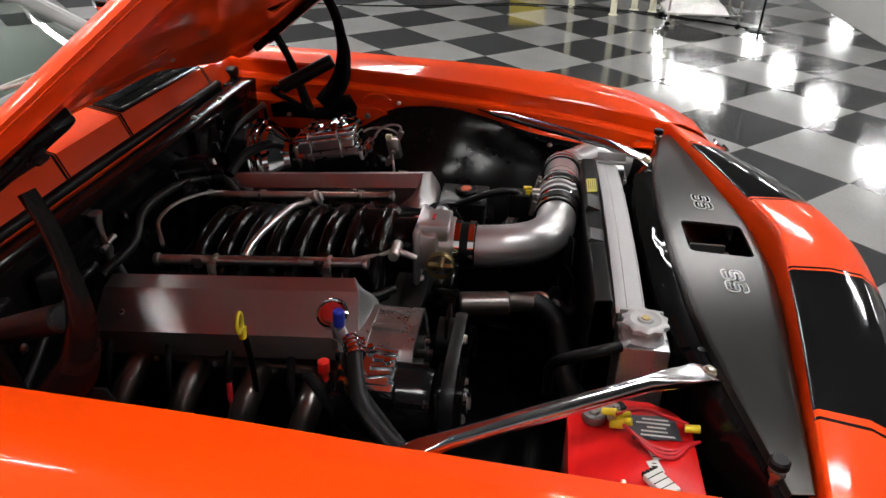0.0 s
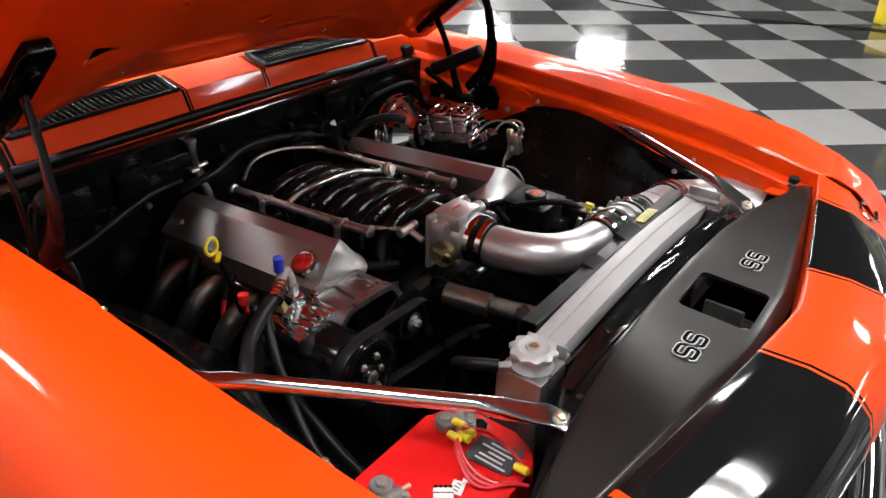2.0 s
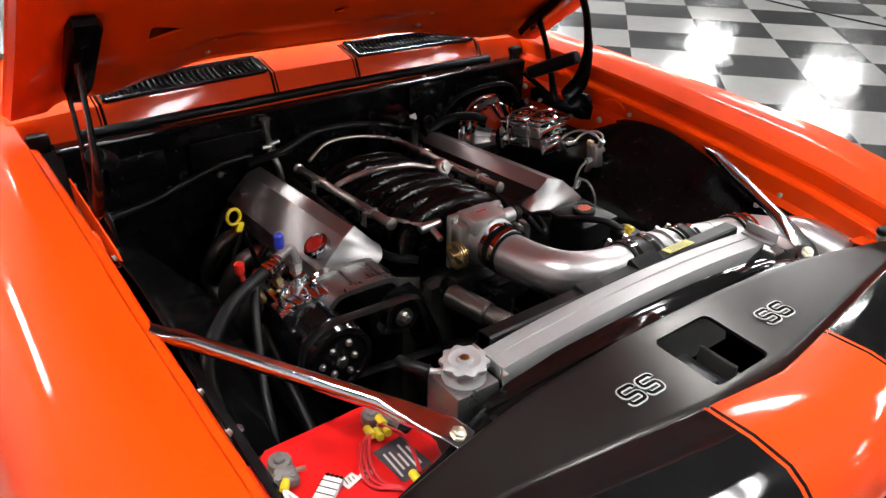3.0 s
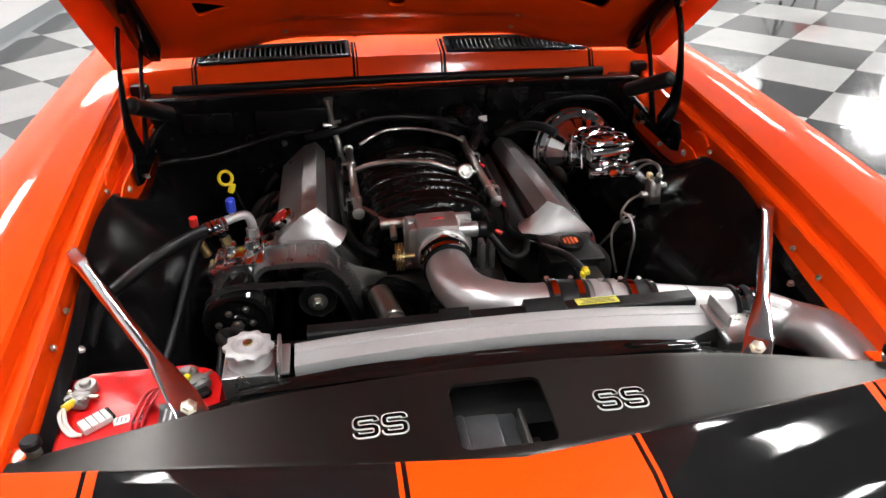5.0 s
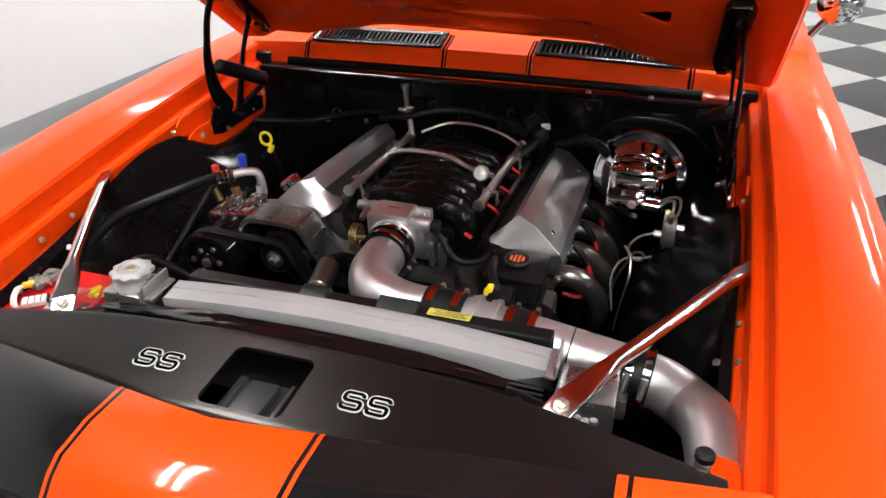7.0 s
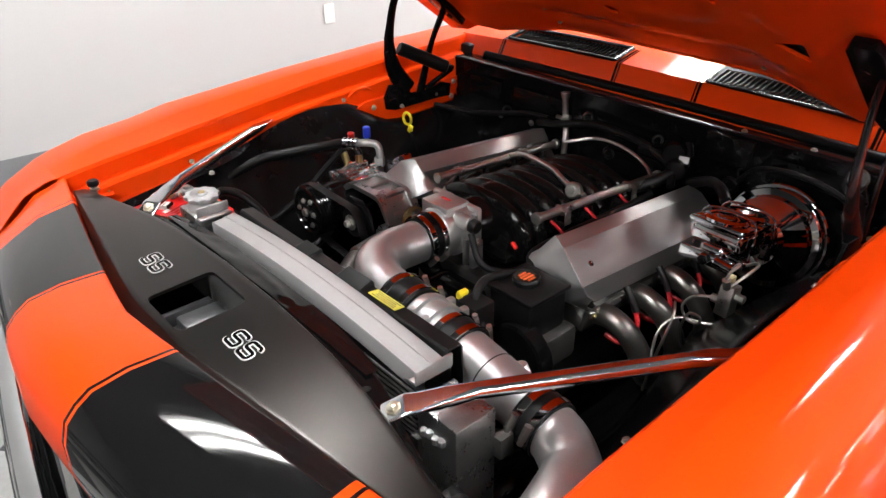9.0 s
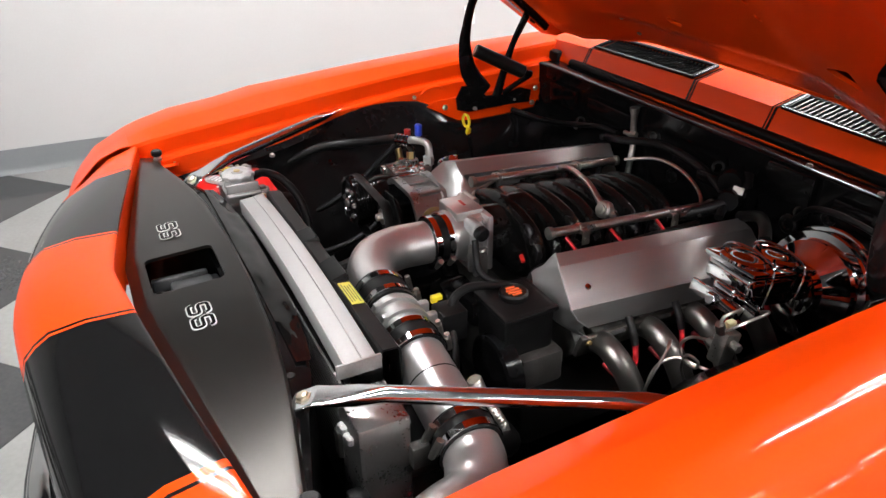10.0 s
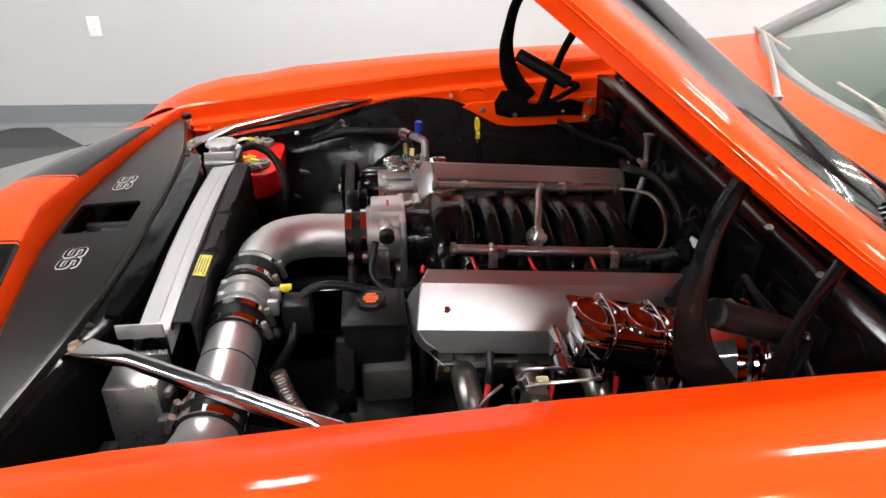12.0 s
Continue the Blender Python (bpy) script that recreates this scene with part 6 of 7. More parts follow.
# ---- exhaust headers and plug wires ----
for s in (-1, 1):
    y0 = 0.655 if s > 0 else 0.695
    hd = thing("exhaust_header", (s * 0.40, y0 + 0.17, 0.45), "grey coated exhaust header with bent tubes", "exhaust header", "exhaust headers")
    for k in range(4):
        y = y0 + 0.112 * k
        bm = bmesh.new()
        sweep(bm, [(s * 0.315, y, 0.700), (s * 0.355, y, 0.705), (s * 0.395, y + 0.006, 0.682), (s * 0.418, y + 0.02, 0.635), (s * 0.415, y + 0.05, 0.57), (s * 0.39, y0 + 0.10 + 0.06 * k + 0.05, 0.49), (s * 0.36, y0 + 0.30 + 0.02 * k, 0.42)], 0.0235, 14, 5)
        part("tube", bm, HEADER, hd)
    bm = bmesh.new()
    box(bm, (s * 0.322, y0 + 0.168, 0.700), (0.012, 0.43, 0.055), 0.004, Matrix.Rotation(radians(s * 20), 3, "Y"))
    part("flange", bm, HEADER, hd)
    for k in range(8):
        bm = bmesh.new()
        bolt(bm, (s * 0.330, y0 - 0.03 + 0.056 * k, 0.712 - 0.018 * (k % 2)), (s * 0.94, 0, 0.34), 0.0055, 0.009)
        part("flange_bolt", bm, BRASS if k % 3 == 0 else STEEL, hd)
    for k in range(4):
        y = y0 + 0.112 * k + 0.042
        # Left leads but one are coloured black to stand in for the shade there.
        wire = thing("plug_wire", (s * 0.37, y, 0.70), "red spark plug wire with a black boot" if s > 0 or k == 1 else "spark plug wire coloured black for the shade, with a black boot", "wire", "spark plug wires")
        bm = bmesh.new()
        sweep(bm, [(s * 0.352, y, 0.760), (s * 0.372, y - 0.003, 0.740), (s * 0.386, y - 0.006, 0.718)], 0.0075, 10, 4)
        part("boot", bm, RUBBER, wire)
        bm = bmesh.new()
        sweep(bm, [(s * 0.385, y - 0.006, 0.722), (s * 0.398, y - 0.012, 0.690), (s * 0.400, y - 0.022, 0.660), (s * 0.372, y - 0.03, 0.648), (s * 0.34, y - 0.035, 0.655)], 0.0052, 10, 5)
        part("lead", bm, RED_WIRE if s > 0 or k == 1 else RUBBER, wire)

# ---- brakes ----
brake = thing("brake_booster", (0.462, 1.05, 0.72), "chrome brake booster with master cylinder", "brake booster")
AX = Vector((0, -0.978, 0.208)).normalized()
AX_UP = Vector((0, 0.208, 0.978)).normalized()
BC = Vector((0.460, 1.066, 0.780))
bm = bmesh.new()
lathe(bm, [(0, -0.075), (0.095, -0.075), (0.107, -0.06), (0.109, -0.02), (0.115, -0.017), (0.1165, -0.010), (0.1165, -0.002), (0.114, 0.002), (0.104, 0.003), (0.103, 0.010), (0.108, 0.013), (0.109, 0.019), (0.107, 0.024), (0.094, 0.026), (0.090, 0.040), (0.078, 0.050), (0.055, 0.070), (0.050, 0.085), (0.030, 0.088), (0, 0.088)], BC, AX, 48)
part("shell", bm, CHROME, brake, "polished chrome shell", 22)
tilt = Matrix.Rotation(-math.atan2(0.208, 0.978), 3, "X")
MC = BC + AX * 0.206 + Vector((0, 0, 0.012))
bm = bmesh.new()
box(bm, MC + Vector((0, 0.022, -0.014)), (0.056, 0.180, 0.042), 0.012, tilt, 3)
box(bm, MC + AX * 0.078 + Vector((0, 0, -0.016)), (0.112, 0.012, 0.026), 0.004, tilt)
box(bm, MC + Vector((0, 0.02, 0.022)), (0.104, 0.160, 0.040), 0.010, tilt, 3)
box(bm, MC + AX * -0.10, (0.10, 0.018, 0.07), 0.008, tilt)
for dx in (-0.04, 0.04):
    rod(bm, MC + AX * -0.115 + Vector((dx, 0, 0)), MC + AX * -0.085 + Vector((dx, 0, 0)), 0.011, 6)
rod(bm, MC + AX * 0.080 + Vector((0, 0, -0.016)), MC + AX * 0.094 + Vector((0, 0, -0.016)), 0.012, 6, 0.002)
for k in (0.03, 0.085):
    rod(bm, MC + AX * k + Vector((0.02, 0, -0.012)), MC + AX * k + Vector((0.060, 0, -0.018)), 0.011, 12, 0.003)
mc = part("master_cylinder", bm, CHROME, brake, "polished chrome master cylinder")
bm = bmesh.new()
box(bm, MC + Vector((0, 0.02, 0.047)), (0.112, 0.168, 0.012), 0.005, tilt)
for k in (-0.058, 0.022):
    lathe(bm, [(0.044, 0), (0.044, 0.006), (0.038, 0.010), (0.031, 0.008), (0.018, 0.013), (0, 0.014)], MC + AX * k + Vector((0, 0, 0.056)), AX_UP, 28)
part("lid", bm, CHROME, mc, "chrome reservoir lid")
for k in (-0.055, 0.025):
    q = MC + AX * k
    bm = bmesh.new()
    up = AX_UP
    sweep(bm, [q + Vector((-0.057, 0, 0.0)) - up * 0.012, q + Vector((-0.058, 0, 0)) + up * 0.045, q + Vector((-0.046, 0, 0)) + up * 0.068, q + Vector((0, 0, 0)) + up * 0.075, q + Vector((0.046, 0, 0)) + up * 0.068, q + Vector((0.058, 0, 0)) + up * 0.045, q + Vector((0.057, 0, 0)) - up * 0.012], 0.0024, 8, 5)
    part("bail_wire", bm, CHROME, mc)
valve = thing("proportioning_valve", (0.545, 0.725, 0.78), "brass and steel brake valve block with lines", "valve")
bm = bmesh.new()
box(bm, (0.545, 0.728, 0.808), (0.028, 0.034, 0.06), 0.005, tilt)
rod(bm, (0.545, 0.716, 0.838), (0.545, 0.708, 0.858), 0.008, 6)
rod(bm, (0.545, 0.74, 0.778), (0.545, 0.748, 0.755), 0.009, 10)
rod(bm, (0.545, 0.728, 0.82), (0.575, 0.728, 0.82), 0.008, 6)
rod(bm, (0.545, 0.728, 0.80), (0.515, 0.728, 0.80), 0.008, 6)
part("block", bm, STEEL, valve)
bm = bmesh.new()
box(bm, (0.538, 0.742, 0.842), (0.012, 0.018, 0.014), 0.003)
part("switch", bm, mat("cream_plastic", (0.62, 0.56, 0.32), 0.5), valve)
for pts in ([MC + AX * 0.03 + Vector((0.056, 0, -0.018)), (0.540, 0.825, 0.842), (0.558, 0.795, 0.856), (0.560, 0.745, 0.856), (0.552, 0.716, 0.845)],
            [MC + AX * 0.085 + Vector((0.056, 0, -0.018)), (0.532, 0.770, 0.858), (0.546, 0.745, 0.872), (0.547, 0.715, 0.872), (0.545, 0.708, 0.858)],
            [(0.515, 0.728, 0.80), (0.485, 0.72, 0.79), (0.468, 0.715, 0.765), (0.475, 0.722, 0.735), (0.495, 0.73, 0.728), (0.50, 0.728, 0.745), (0.48, 0.722, 0.748), (0.465, 0.73, 0.71), (0.45, 0.76, 0.66), (0.44, 0.80, 0.60)],
            [(0.545, 0.748, 0.755), (0.53, 0.75, 0.735), (0.50, 0.74, 0.728), (0.46, 0.72, 0.73), (0.44, 0.69, 0.70), (0.45, 0.66, 0.63)],
            [(0.46, 0.70, 0.775), (0.475, 0.675, 0.765), (0.478, 0.65, 0.73), (0.47, 0.64, 0.68), (0.46, 0.63, 0.60)]):
    bm = bmesh.new()
    sweep(bm, pts, 0.0028, 8, 6)
    part("brake_line", bm, STEEL, valve, "bent steel brake line")

# ---- battery ----
battery = thing("battery", (-0.535, 0.20, 0.56), "red car battery with cables on its posts", "battery")
bm = bmesh.new()
prism(bm, rounded_box(-0.668, -0.400, 0.100, 0.284, 0.055, 7), Matrix.Translation((0, 0, 0.700)), 0.0675, 0.009)
case = part("lid", bm, RED_CASE, battery, "bright red battery lid")
bm = bmesh.new()
box(bm, (-0.535, 0.192, 0.612), (0.268, 0.176, 0.15), 0.020, seg=3)
part("case", bm, BLACK_PLASTIC, battery, "dark battery case")
for x, y, turn in ((-0.455, 0.246, 35), (-0.609, 0.240, -15)):
    m = Matrix.Rotation(radians(turn), 3, "Z")
    o = Vector((x, y, 0.768))
    bm = bmesh.new()
    lathe(bm, [(0.010, 0), (0.0085, 0.021), (0.007, 0.0225), (0, 0.0225)], o, (0, 0, 1), 16)
    lathe(bm, [(0.009, 0.002), (0.0165, 0.002), (0.0175, 0.004), (0.0172, 0.014), (0.0155, 0.0165), (0.009, 0.0165)], o, (0, 0, 1), 18)
    box(bm, o + m @ Vector((0.004, -0.021, 0.010)), (0.030, 0.016, 0.013), 0.004, m)
    box(bm, o + m @ Vector((0.004, -0.036, 0.009)), (0.034, 0.018, 0.016), 0.006, m)
    clamp_body = part("terminal_clamp", bm, LEAD, battery, "grey lead terminal clamp")
    bm = bmesh.new()
    rod(bm, o + m @ Vector((-0.026, -0.021, 0.011)), o + m @ Vector((0.032, -0.021, 0.011)), 0.0035, 10)
    bolt(bm, o + m @ Vector((-0.014, -0.021, 0.011)), m @ Vector((-1, 0, 0)), 0.006, 0.007)
    part("bolt", bm, ZINC, clamp_body)
    for dx in (-0.007, 0.013):
        bm = bmesh.new()
        bolt(bm, o + m @ Vector((dx, -0.036, 0.0165)), (0, 0, 1), 0.0055, 0.005)
        part("screw", bm, LEAD, clamp_body)
bm = bmesh.new()
lathe(bm, [(0.012, 0), (0.012, 0.006), (0.009, 0.009), (0, 0.009)], (-0.425, 0.205, 0.769), (0, 0, 1), 8)
part("vent_cap", bm, BLACK_PLASTIC, battery)
bm = bmesh.new()
prism(bm, [(-0.026, -0.036), (0.026, -0.036), (0.026, 0.036), (-0.026, 0.036)], axes((-0.460, 0.156, 0.7692), (1, 0.1, 0), (-0.1, 1, 0)), 0.001)
lab = part("label", bm, LABEL_DARK, battery, "dark printed battery label")
bm = bmesh.new()
for k in range(5):
    box(bm, (-0.478 + 0.0088 * k, 0.152 + 0.004 * (k % 2), 0.7705), (0.003, 0.050 - 0.011 * (k % 3), 0.0006))
part("print_bars", bm, LABEL_WHITE, lab)
plug = Matrix.Rotation(radians(38), 3, "Z")
bm = bmesh.new()
box(bm, (-0.577, 0.160, 0.775), (0.044, 0.027, 0.011), 0.002, plug)
connector = part("connector", bm, LABEL_WHITE, battery, "white plug connector with black contacts")
for k in range(4):
    bm = bmesh.new()
    box(bm, Vector((-0.577, 0.160, 0.7806)) + plug @ Vector((-0.010 + 0.011 * k, 0, 0)), (0.0012, 0.027, 0.0012), 0, plug)
    box(bm, Vector((-0.577, 0.160, 0.7765)) + plug @ Vector((0.023, -0.010 + 0.0066 * k, 0)), (0.007, 0.004, 0.008), 0.001, plug)
    part("contact", bm, BLACK_PLASTIC, connector)
for x, y, w, h in ((-0.541, 0.163, 0.012, 0.009), (-0.517, 0.160, 0.009, 0.007)):
    bm = bmesh.new()
    prism(bm, [(-w, -h), (w, -h), (w, h), (-w, h)], axes((x, y, 0.7693), (1, 0.3, 0), (-0.3, 1, 0)), 0.001)
    tag = part("white_label", bm, LABEL_WHITE, battery)
    bm = bmesh.new()
    for k in range(3):
        box(bm, (x - w * 0.5 + k * w * 0.5, y + 0.1 * h, 0.7705), (0.0016, h * (1.3 - 0.3 * k), 0.0006))
    part("print_bars", bm, LABEL_DARK, tag)
for n in range(3):
    bm = bmesh.new()
    o = 0.009 * n
    sweep(bm, [(-0.468, 0.214 - 0.2 * o, 0.784), (-0.488 - o * 0.8, 0.200 - o * 0.3, 0.788 + 0.003 * n), (-0.505 - o, 0.165 - o * 0.3, 0.776), (-0.506 - o * 0.8, 0.132, 0.772), (-0.490 - o * 0.3, 0.110, 0.772), (-0.475, 0.090, 0.765)], 0.0027, 8, 6)
    part("red_lead", bm, RED_WIRE, battery)
bm = bmesh.new()
sweep(bm, [(-0.462, 0.214, 0.790), (-0.445, 0.175, 0.790), (-0.452, 0.135, 0.786), (-0.462, 0.108, 0.784)], 0.003, 8, 6)
part("red_lead", bm, RED_WIRE, battery)
for x, y in ((-0.478, 0.216), (-0.470, 0.205), (-0.456, 0.206), (-0.471, 0.107), (-0.452, 0.226)):
    bm = bmesh.new()
    rod(bm, (x, y + 0.008, 0.784), (x - 0.003, y - 0.014, 0.788), 0.0062, 10, 0.001)
    part("crimp_sleeve", bm, YELLOW, battery)
bm = bmesh.new()
rod(bm, (-0.617, 0.203, 0.781), (-0.628, 0.186, 0.783), 0.0065, 10, 0.001)
part("crimp_sleeve", bm, YELLOW, battery)
for o in (0, 0.007):
    bm = bmesh.new()
    sweep(bm, [(-0.626, 0.188 - o * 0.3, 0.783), (-0.629 + o, 0.172, 0.785), (-0.621 + o, 0.152, 0.780), (-0.609 + o * 1.3, 0.138, 0.775), (-0.598 + o, 0.136, 0.773)], 0.0031, 8, 6)
    part("white_lead", bm, WHITE_WIRE, battery)
battery.location += Vector((-0.006, -0.020, 0.017))

# ---- support bars ----
for s in (-1, 1):
    bar = thing("support_bar", (s * 0.42, 0.062, 0.87), "chrome support bar bolted to the core support", "support bar", "support bars")
    a, b = Vector((s * 0.424, 0.063, 0.873)), Vector((s * 0.696, 0.512, 0.881))
    d = (b - a)
    L = d.length
    d.normalize()
    side = Vector((d.y, -d.x, 0)).normalized()
    up = side.cross(d) * (1 if side.cross(d).z > 0 else -1)
    bm = bmesh.new()
    # Flattened ends grow into the round middle.
    stations = [(-0.023, 0.0195, 0.0022), (-0.020, 0.0215, 0.0025), (0.013, 0.0215, 0.0025), (0.017, 0.0215, 0.0025), (0.034, 0.0205, 0.0035), (0.075, 0.0165, 0.009), (0.115, 0.0128, 0.0128), (0.30, 0.0128, 0.0128), (L - 0.10, 0.0128, 0.0128), (L - 0.065, 0.0140, 0.008), (L - 0.035, 0.0125, 0.003), (L + 0.006, 0.010, 0.0025)]
    rows = []
    for t, w, h in stations:
        lift = 0.007 * min(1, max(0, (t - 0.05) / 0.06))
        lift -= 0.44 * max(0, 0.015 - t)
        q = a + d * t + up * lift
        flatness = 1.0 if h > 0.012 else 0.35
        rows.append([q + side * w * math.copysign(abs(math.cos(x)) ** flatness, math.cos(x)) + up * h * math.copysign(abs(math.sin(x)) ** flatness, math.sin(x)) for x in np.linspace(0, 2 * math.pi, 25)])
    loft(bm, rows)
    bmesh.ops.remove_doubles(bm, verts=bm.verts, dist=1e-5)
    bmesh.ops.holes_fill(bm, edges=[e for e in bm.edges if e.is_boundary])
    part("tube", bm, CHROME_BAR, bar, "", 60)
    bm = bmesh.new()
    bolt(bm, a - up * 0.0045, (-d.x * 0.42, -d.y * 0.42, 1), 0.009, 0.008)
    part("bolt", bm, ZINC, bar, "pale zinc bolt")
    bm = bmesh.new()
    box(bm, b + Vector((s * 0.010, 0.006, -0.006)), (0.006, 0.040, 0.034), 0.002)
    bolt(bm, b + Vector((s * 0.006, 0.010, -0.004)), (-s, 0, 0), 0.006, 0.007)
    part("fender_clip", bm, CAST, bar)

# ---- hood hinges ----
for s in (-1, 1):
    bm = bmesh.new()
    prism(bm, [(0.865, 0.845), (0.90, 0.835), (1.06, 0.838), (1.115, 0.834), (1.12, 0.872), (1.08, 0.885), (1.02, 0.868), (0.96, 0.872), (0.93, 0.91), (0.88, 0.915), (0.86, 0.88)], axes((s * 0.655 + 0.004, 0, 0), (0, 1, 0), (0, 0, 1)), 0.008, 0.002)
    hinge = part("hood_hinge", bm, BLACK_SATIN, car, "black hood hinge with its spring")
    for y, z in ((0.884, 0.864), (1.085, 0.858)):
        bm = bmesh.new()
        bolt(bm, (s * 0.650, y, z), (-s, 0, 0), 0.011, 0.010)
        part("bolt", bm, BLACK_GLOSS, hinge)
    bm = bmesh.new()
    sweep(bm, [(s * 0.652, 0.955, 0.885), (s * 0.650, 0.905, 0.955), (s * 0.646, 0.888, 1.03), (s * 0.642, 0.893, 1.09), (s * 0.638, 0.905, 1.145), (s * 0.634, 0.925, 1.188)], [0.030, 0.027, 0.020, 0.015, 0.014, 0.014], 10, 5, flat=0.35, up=(s, 0, 0))
    part("main_arm", bm, BLACK_SATIN, hinge)
    bm = bmesh.new()
    sweep(bm, [(s * 0.650, 1.00, 0.865), (s * 0.645, 1.020, 0.94), (s * 0.640, 1.045, 1.02), (s * 0.635, 1.085, 1.098)], [0.017, 0.013, 0.011, 0.013], 10, 5, flat=0.4, up=(s, 0, 0))
    part("link_arm", bm, BLACK_SATIN, hinge)
    bm = bmesh.new()
    rod(bm, (s * 0.640, 0.918, 1.018), (s * 0.592, 1.058, 0.945), 0.0195, 16, 0.004)
    part("spring", bm, BLACK_PLASTIC, hinge, "black covered spring")
    bm = bmesh.new()
    sweep(bm, [(s * 0.592, 1.058, 0.945), (s * 0.60, 1.085, 0.935), (s * 0.63, 1.05, 0.90), (s * 0.648, 1.02, 0.875)], 0.008, 8, 4)
    part("spring_hook", bm, BLACK_SATIN, hinge)
    # Channel bolted to the hood.
    bm = bmesh.new()
    m = axes(hood_place(s * 0.615, 0.26, 0.052), hood_m.to_3x3() @ Vector((0, -1, 0)), hood_m.to_3x3() @ Vector((1, 0, 0)))
    prism(bm, [(-0.17, -0.012), (-0.10, -0.028), (0.15, -0.030), (0.17, -0.02), (0.17, 0.02), (0.15, 0.030), (-0.10, 0.028), (-0.17, 0.012)], m, 0.022, 0.004)
    part("hood_channel", bm, BLACK_SATIN, hinge)
    for u in (0.14, 0.37):
        bm = bmesh.new()
        bolt(bm, hood_place(s * 0.615, u, 0.050), hood_m.to_3x3() @ Vector((0, 0, -1)), 0.009, 0.012)
        part("bolt", bm, BLACK_GLOSS, hinge)

# ---- tubes, hoses, sticks ----
def hose(name, pts, r, material, label, category, steps=7, seg=12, ribs=0.0):
    t = thing(name, pts[0], label, category)
    bm = bmesh.new()
    sweep(bm, pts, r, seg, steps, ribs=ribs)
    part("line", bm, material, t)
    return t


ac = hose("ac_hose", [(-0.458, 0.595, 0.864), (-0.497, 0.583, 0.852), (-0.544, 0.562, 0.836), (-0.600, 0.505, 0.820), (-0.632, 0.443, 0.812), (-0.645, 0.37, 0.79), (-0.645, 0.28, 0.75), (-0.63, 0.15, 0.70)], 0.0125, RUBBER, "thick black rubber hose from the compressor", "hose")
bm = bmesh.new()
for k in range(4):
    lathe(bm, [(0.0135, 0), (0.0155, 0.001), (0.0155, 0.007), (0.0135, 0.008)], Vector((-0.463, 0.590, 0.863)) + Vector((0.4, 0.2, 0.03)).normalized() * 0.0095 * k * 1.15, (0.4, 0.25, 0.03), 18)
part("crimp", bm, CHROME, ac, "crimped silver ferrule")
bm = bmesh.new()
sweep(bm, [(-0.435, 0.612, 0.865), (-0.415, 0.625, 0.868), (-0.390, 0.640, 0.866), (-0.380, 0.642, 0.845), (-0.380, 0.640, 0.810)], 0.0095, 14, 6)
rod(bm, (-0.380, 0.640, 0.812), (-0.380, 0.640, 0.835), 0.0135, 6)
rod(bm, (-0.414, 0.628, 0.862), (-0.414, 0.628, 0.885), 0.006, 10)
part("metal_tube", bm, RAW_ALU, ac, "bent aluminium tube")
bm = bmesh.new()
lathe(bm, [(0.0085, 0), (0.0095, 0.002), (0.0095, 0.026), (0.007, 0.029), (0, 0.029)], (-0.414, 0.629, 0.882), (0, 0, 1), 14)
part("blue_cap", bm, BLUE, ac, "blue service cap")
ac2 = hose("ac_hose", [(-0.425, 0.617, 0.812), (-0.445, 0.615, 0.845), (-0.475, 0.60, 0.845), (-0.50, 0.56, 0.80), (-0.53, 0.48, 0.72), (-0.56, 0.38, 0.66), (-0.60, 0.28, 0.64)], 0.0078, RUBBER, "second black hose behind the compressor", "hose")
bm = bmesh.new()
rod(bm, (-0.49, 0.632, 0.835), (-0.492, 0.633, 0.852), 0.005, 10)
lathe(bm, [(0.008, 0), (0.009, 0.002), (0.009, 0.020), (0, 0.022)], (-0.493, 0.633, 0.852), (0, 0, 1), 14)
part("red_cap", bm, RED_CAP, ac2, "red service cap")
bm = bmesh.new()
rod(bm, (-0.428, 0.612, 0.81), (-0.435, 0.614, 0.832), 0.011, 6)
rod(bm, (-0.47, 0.60, 0.80), (-0.48, 0.598, 0.83), 0.009, 10)
part("brass_fitting", bm, BRASS, ac2)

hose("heater_hose", [(-0.380, 0.19, 0.868), (-0.396, 0.222, 0.866), (-0.385, 0.262, 0.842), (-0.345, 0.29, 0.79), (-0.30, 0.29, 0.70)], 0.0095, RUBBER, "black overflow hose from the filler neck", "hose")
hose("radiator_hose", [(-0.085, 0.325, 0.748), (-0.10, 0.285, 0.73), (-0.16, 0.262, 0.70), (-0.25, 0.25, 0.68), (-0.34, 0.20, 0.67)], 0.021, RUBBER, "thick black upper radiator hose", "hose")
hose("spring_hose", [(-0.112, 0.374, 0.757), (-0.102, 0.352, 0.755), (-0.085, 0.325, 0.748), (-0.06, 0.305, 0.735)], 0.017, STEEL, "coiled wire hose guard", "hose", steps=16, ribs=0.16)
hose("spring_hose", [(0.395, 0.345, 0.775), (0.405, 0.360, 0.73), (0.415, 0.385, 0.68), (0.42, 0.40, 0.62)], 0.012, STEEL, "coiled wire hose guard", "hose", steps=16, ribs=0.16)
hose("lower_hose", [(0.452, 0.255, 0.705), (0.46, 0.33, 0.69), (0.42, 0.40, 0.64), (0.30, 0.43, 0.58)], 0.022, RUBBER, "black lower radiator hose", "hose")
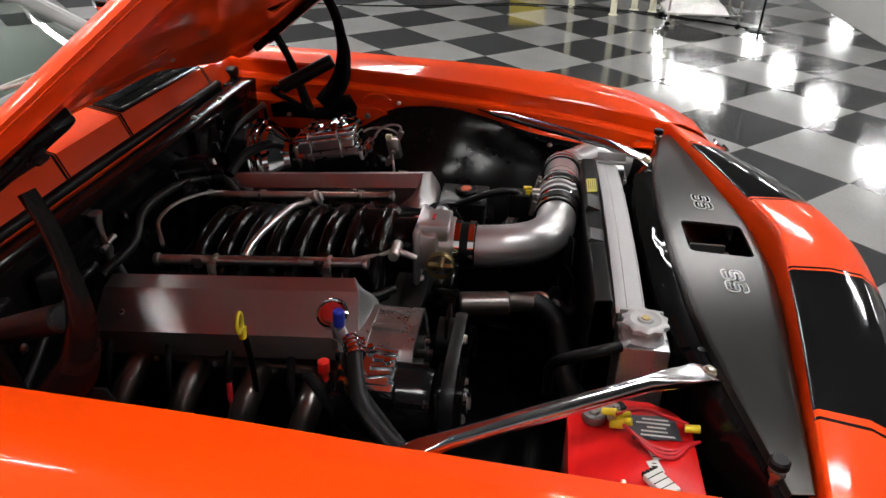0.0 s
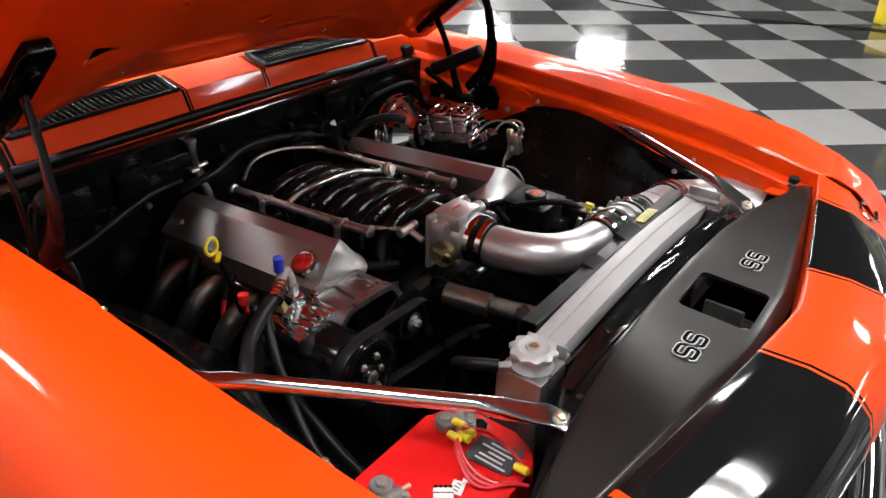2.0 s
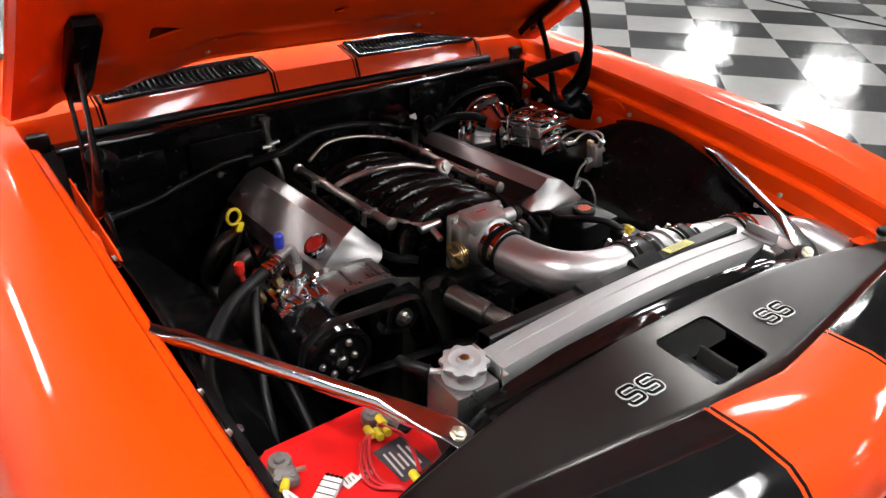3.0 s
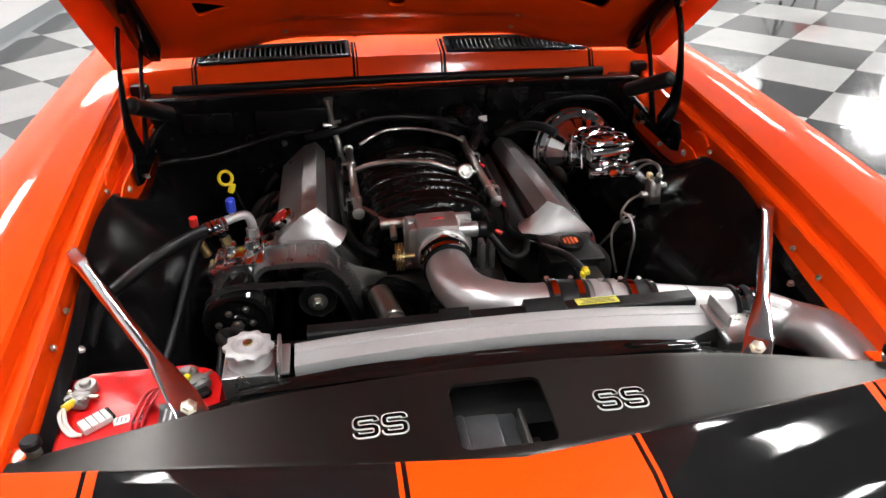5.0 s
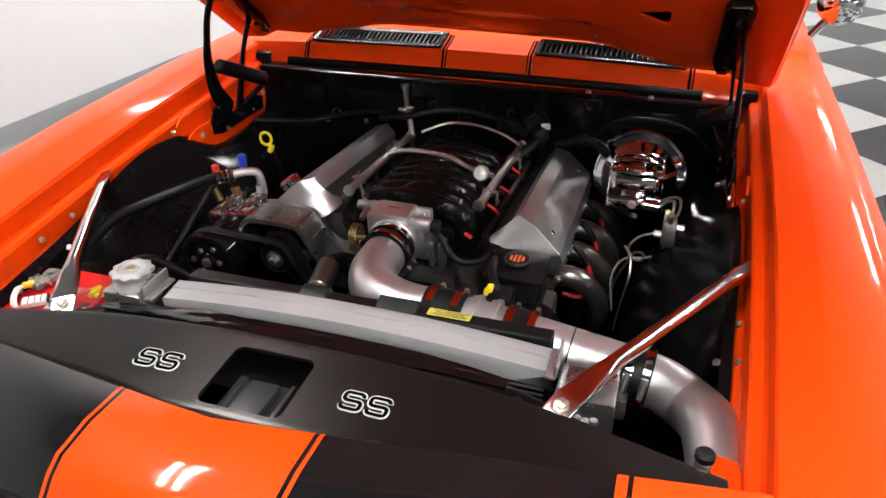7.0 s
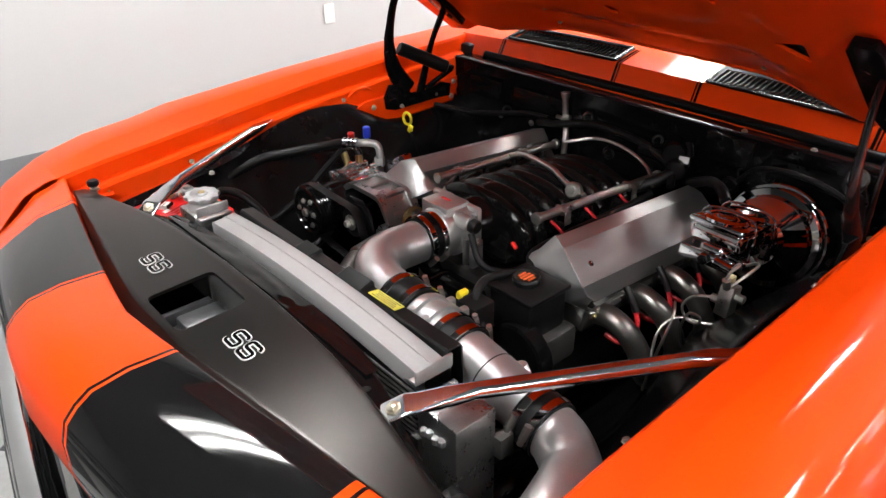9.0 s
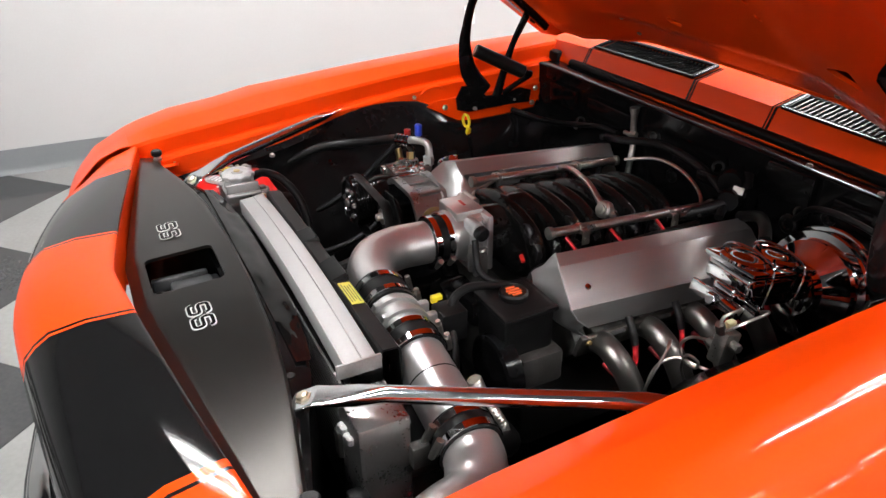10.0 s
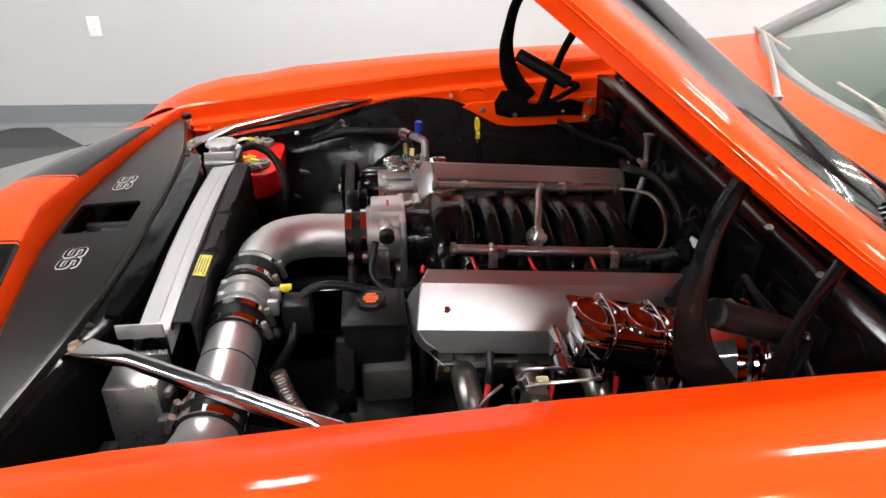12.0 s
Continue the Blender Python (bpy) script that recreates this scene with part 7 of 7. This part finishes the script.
for pts, r in (([(-0.64, 1.05, 0.82), (-0.52, 1.10, 0.812), (-0.42, 1.13, 0.826), (-0.33, 1.14, 0.845), (-0.25, 1.14, 0.85)], 0.008),
               ([(-0.27, 1.12, 0.84), (-0.18, 1.10, 0.862), (-0.08, 1.13, 0.878), (0.05, 1.13, 0.872), (0.17, 1.10, 0.85), (0.21, 1.05, 0.82)], 0.010),
               ([(0.13, 1.00, 0.80), (0.18, 1.06, 0.83), (0.20, 1.12, 0.86), (0.18, 1.15, 0.89)], 0.014),
               ([(-0.19, 1.05, 0.80), (-0.19, 0.90, 0.80), (-0.185, 0.75, 0.79), (-0.17, 0.65, 0.775), (-0.12, 0.60, 0.77)], 0.009),
               ([(0.18, 1.02, 0.80), (0.178, 0.85, 0.80), (0.175, 0.70, 0.80), (0.17, 0.62, 0.79), (0.22, 0.56, 0.80)], 0.008),
               ([(0.24, 1.08, 0.83), (0.30, 1.06, 0.86), (0.35, 1.02, 0.87), (0.38, 0.99, 0.86)], 0.012),
               ([(0.33, 1.13, 0.85), (0.38, 1.11, 0.90), (0.47, 1.08, 0.925), (0.56, 1.10, 0.90), (0.62, 1.12, 0.84)], 0.006),
               ([(-0.60, 0.30, 0.70), (-0.61, 0.45, 0.69), (-0.59, 0.62, 0.66), (-0.55, 0.8, 0.62)], 0.019),
               ([(-0.57, 0.28, 0.64), (-0.58, 0.45, 0.62), (-0.56, 0.62, 0.60), (-0.52, 0.8, 0.56)], 0.021),
               ([(-0.44, 0.68, 0.80), (-0.46, 0.60, 0.70), (-0.46, 0.50, 0.62), (-0.47, 0.38, 0.58), (-0.48, 0.27, 0.60)], 0.009),
               ([(0.10, 0.51, 0.848), (0.14, 0.50, 0.80), (0.18, 0.53, 0.785), (0.20, 0.58, 0.79)], 0.007),
               ([(0.215, 0.53, 0.80), (0.235, 0.42, 0.838), (0.262, 0.37, 0.82), (0.30, 0.36, 0.77), (0.36, 0.33, 0.745)], 0.008),
               ([(0.60, 0.10, 0.70), (0.665, 0.13, 0.80), (0.675, 0.08, 0.80), (0.672, 0.03, 0.77)], 0.009)):
    hose("wire_loom", pts, r, RUBBER, "black wiring loom in ribbed sleeve", "wire loom")
for pts in ([(0.155, 0.69, 0.835), (0.175, 0.70, 0.815), (0.178, 0.72, 0.79)], [(0.158, 0.80, 0.83), (0.176, 0.81, 0.812), (0.18, 0.83, 0.79)], [(0.16, 0.92, 0.825), (0.178, 0.93, 0.805), (0.182, 0.95, 0.785)],
            [(0.50, 0.125, 0.70), (0.515, 0.15, 0.69), (0.53, 0.20, 0.66), (0.55, 0.26, 0.62)]):
    hose("red_wire", pts, 0.0035, RED_WIRE, "thin red wire between engine parts", "wire")
conn = thing("connector", (0.248, 0.35, 0.84), "yellow electrical connector on a wire", "connector")
bm = bmesh.new()
box(bm, (0.248, 0.352, 0.846), (0.011, 0.020, 0.009), 0.002)
box(bm, (0.242, 0.350, 0.839), (0.008, 0.012, 0.012), 0.002)
part("body", bm, YELLOW, conn)
bm = bmesh.new()
box(bm, (0.262, 0.37, 0.800), (0.05, 0.05, 0.06), 0.006)
part("relay_box", bm, BLACK_PLASTIC, conn)
red_tag = thing("red_plug", (0.135, 0.60, 0.80), "small red plastic plug", "plug")
bm = bmesh.new()
rod(bm, (0.130, 0.60, 0.806), (0.146, 0.596, 0.800), 0.0045, 10, 0.001)
part("body", bm, RED_CAP, red_tag)

stick = thing("oil_dipstick", (-0.42, 0.80, 0.70), "yellow oil dipstick ring on a black tube", "dipstick")
bm = bmesh.new()
c = Vector((-0.440, 0.782, 0.888))
sweep(bm, [c + Vector((0.014 * math.cos(a), 0.006 * math.cos(a) * 0.3, 0.0165 * math.sin(a))) for a in np.linspace(-math.pi / 2, 1.5 * math.pi, 17)], 0.0036, 8, 2)
box(bm, (-0.430, 0.783, 0.862), (0.014, 0.010, 0.022), 0.003, Matrix.Rotation(radians(20), 3, "Y"))
part("ring", bm, YELLOW, stick, "yellow plastic ring")
bm = bmesh.new()
sweep(bm, [(-0.426, 0.783, 0.855), (-0.410, 0.785, 0.80), (-0.395, 0.79, 0.74), (-0.37, 0.80, 0.66)], 0.005, 10, 5)
part("tube", bm, BLACK_SATIN, stick)
trans = thing("transmission_dipstick", (-0.19, 1.15, 0.80), "bare steel transmission filler tube", "dipstick")
bm = bmesh.new()
lathe(bm, [(0.008, -0.06), (0.009, -0.02), (0.0125, -0.004), (0.0135, 0.0), (0.0135, 0.003), (0.010, 0.004), (0, 0.002)], (-0.204, 1.150, 0.931), (-0.06, 0, 1), 18)
sweep(bm, [(-0.201, 1.150, 0.885), (-0.193, 1.148, 0.84), (-0.183, 1.135, 0.79), (-0.18, 1.12, 0.70)], 0.0085, 12, 4)
rod(bm, (-0.197, 1.148, 0.862), (-0.194, 1.148, 0.846), 0.012, 8)
part("tube", bm, STEEL, trans)
bm = bmesh.new()
rod(bm, (-0.20, 1.143, 0.868), (-0.175, 1.14, 0.872), 0.006, 8)
rod(bm, (-0.20, 1.143, 0.862), (-0.222, 1.14, 0.864), 0.006, 8)
part("lever", bm, STEEL, trans)

# ---- floor tiles, last ----
turn = pose(0, 0, 0, 0, 0, 45 + TILE_TURN)
cells = []
for i in range(-40, 52):
    for j in range(-40, 52):
        q = Vector((*TILE_O, 0)) + turn @ Vector(((i + 0.5) * TILE, (j + 0.5) * TILE, 0))
        if -4.1 < q.x < 25.3 and -10.3 < q.y < 14.3 and q.x > -3.72 - 0.35 + (q.y + 10) * 0.0617:
            cells.append(((q - Vector((2.0, 1.5, 0))).length, i, j, q))
cells.sort(key=lambda c: c[0])
rest = [bmesh.new(), bmesh.new()]
for n, (_, i, j, q) in enumerate(cells):
    kind = (i + j + 1) % 2
    m = Matrix.Translation(q) @ turn
    if n < 290:
        ob = new("tile", tile_meshes[kind])
        ob.parent = floor_slab
        ob.matrix_basis = m
    else:
        h = TILE / 2 - 0.0008
        top = [rest[kind].verts.new(m @ Vector((x, y, 0))) for x, y in ((-h, -h), (h, -h), (h, h), (-h, h))]
        low = [rest[kind].verts.new(m @ Vector((x, y, -0.006))) for x, y in ((-h, -h), (h, -h), (h, h), (-h, h))]
        rest[kind].faces.new(top)
        for e in range(4):
            rest[kind].faces.new((top[e], top[(e + 1) % 4], low[(e + 1) % 4], low[e]))
for k, bm in enumerate(rest):
    tagged(part("far_tiles", bm, (TILE_DARK, TILE_LIGHT)[k], floor_slab), kind="stuff")
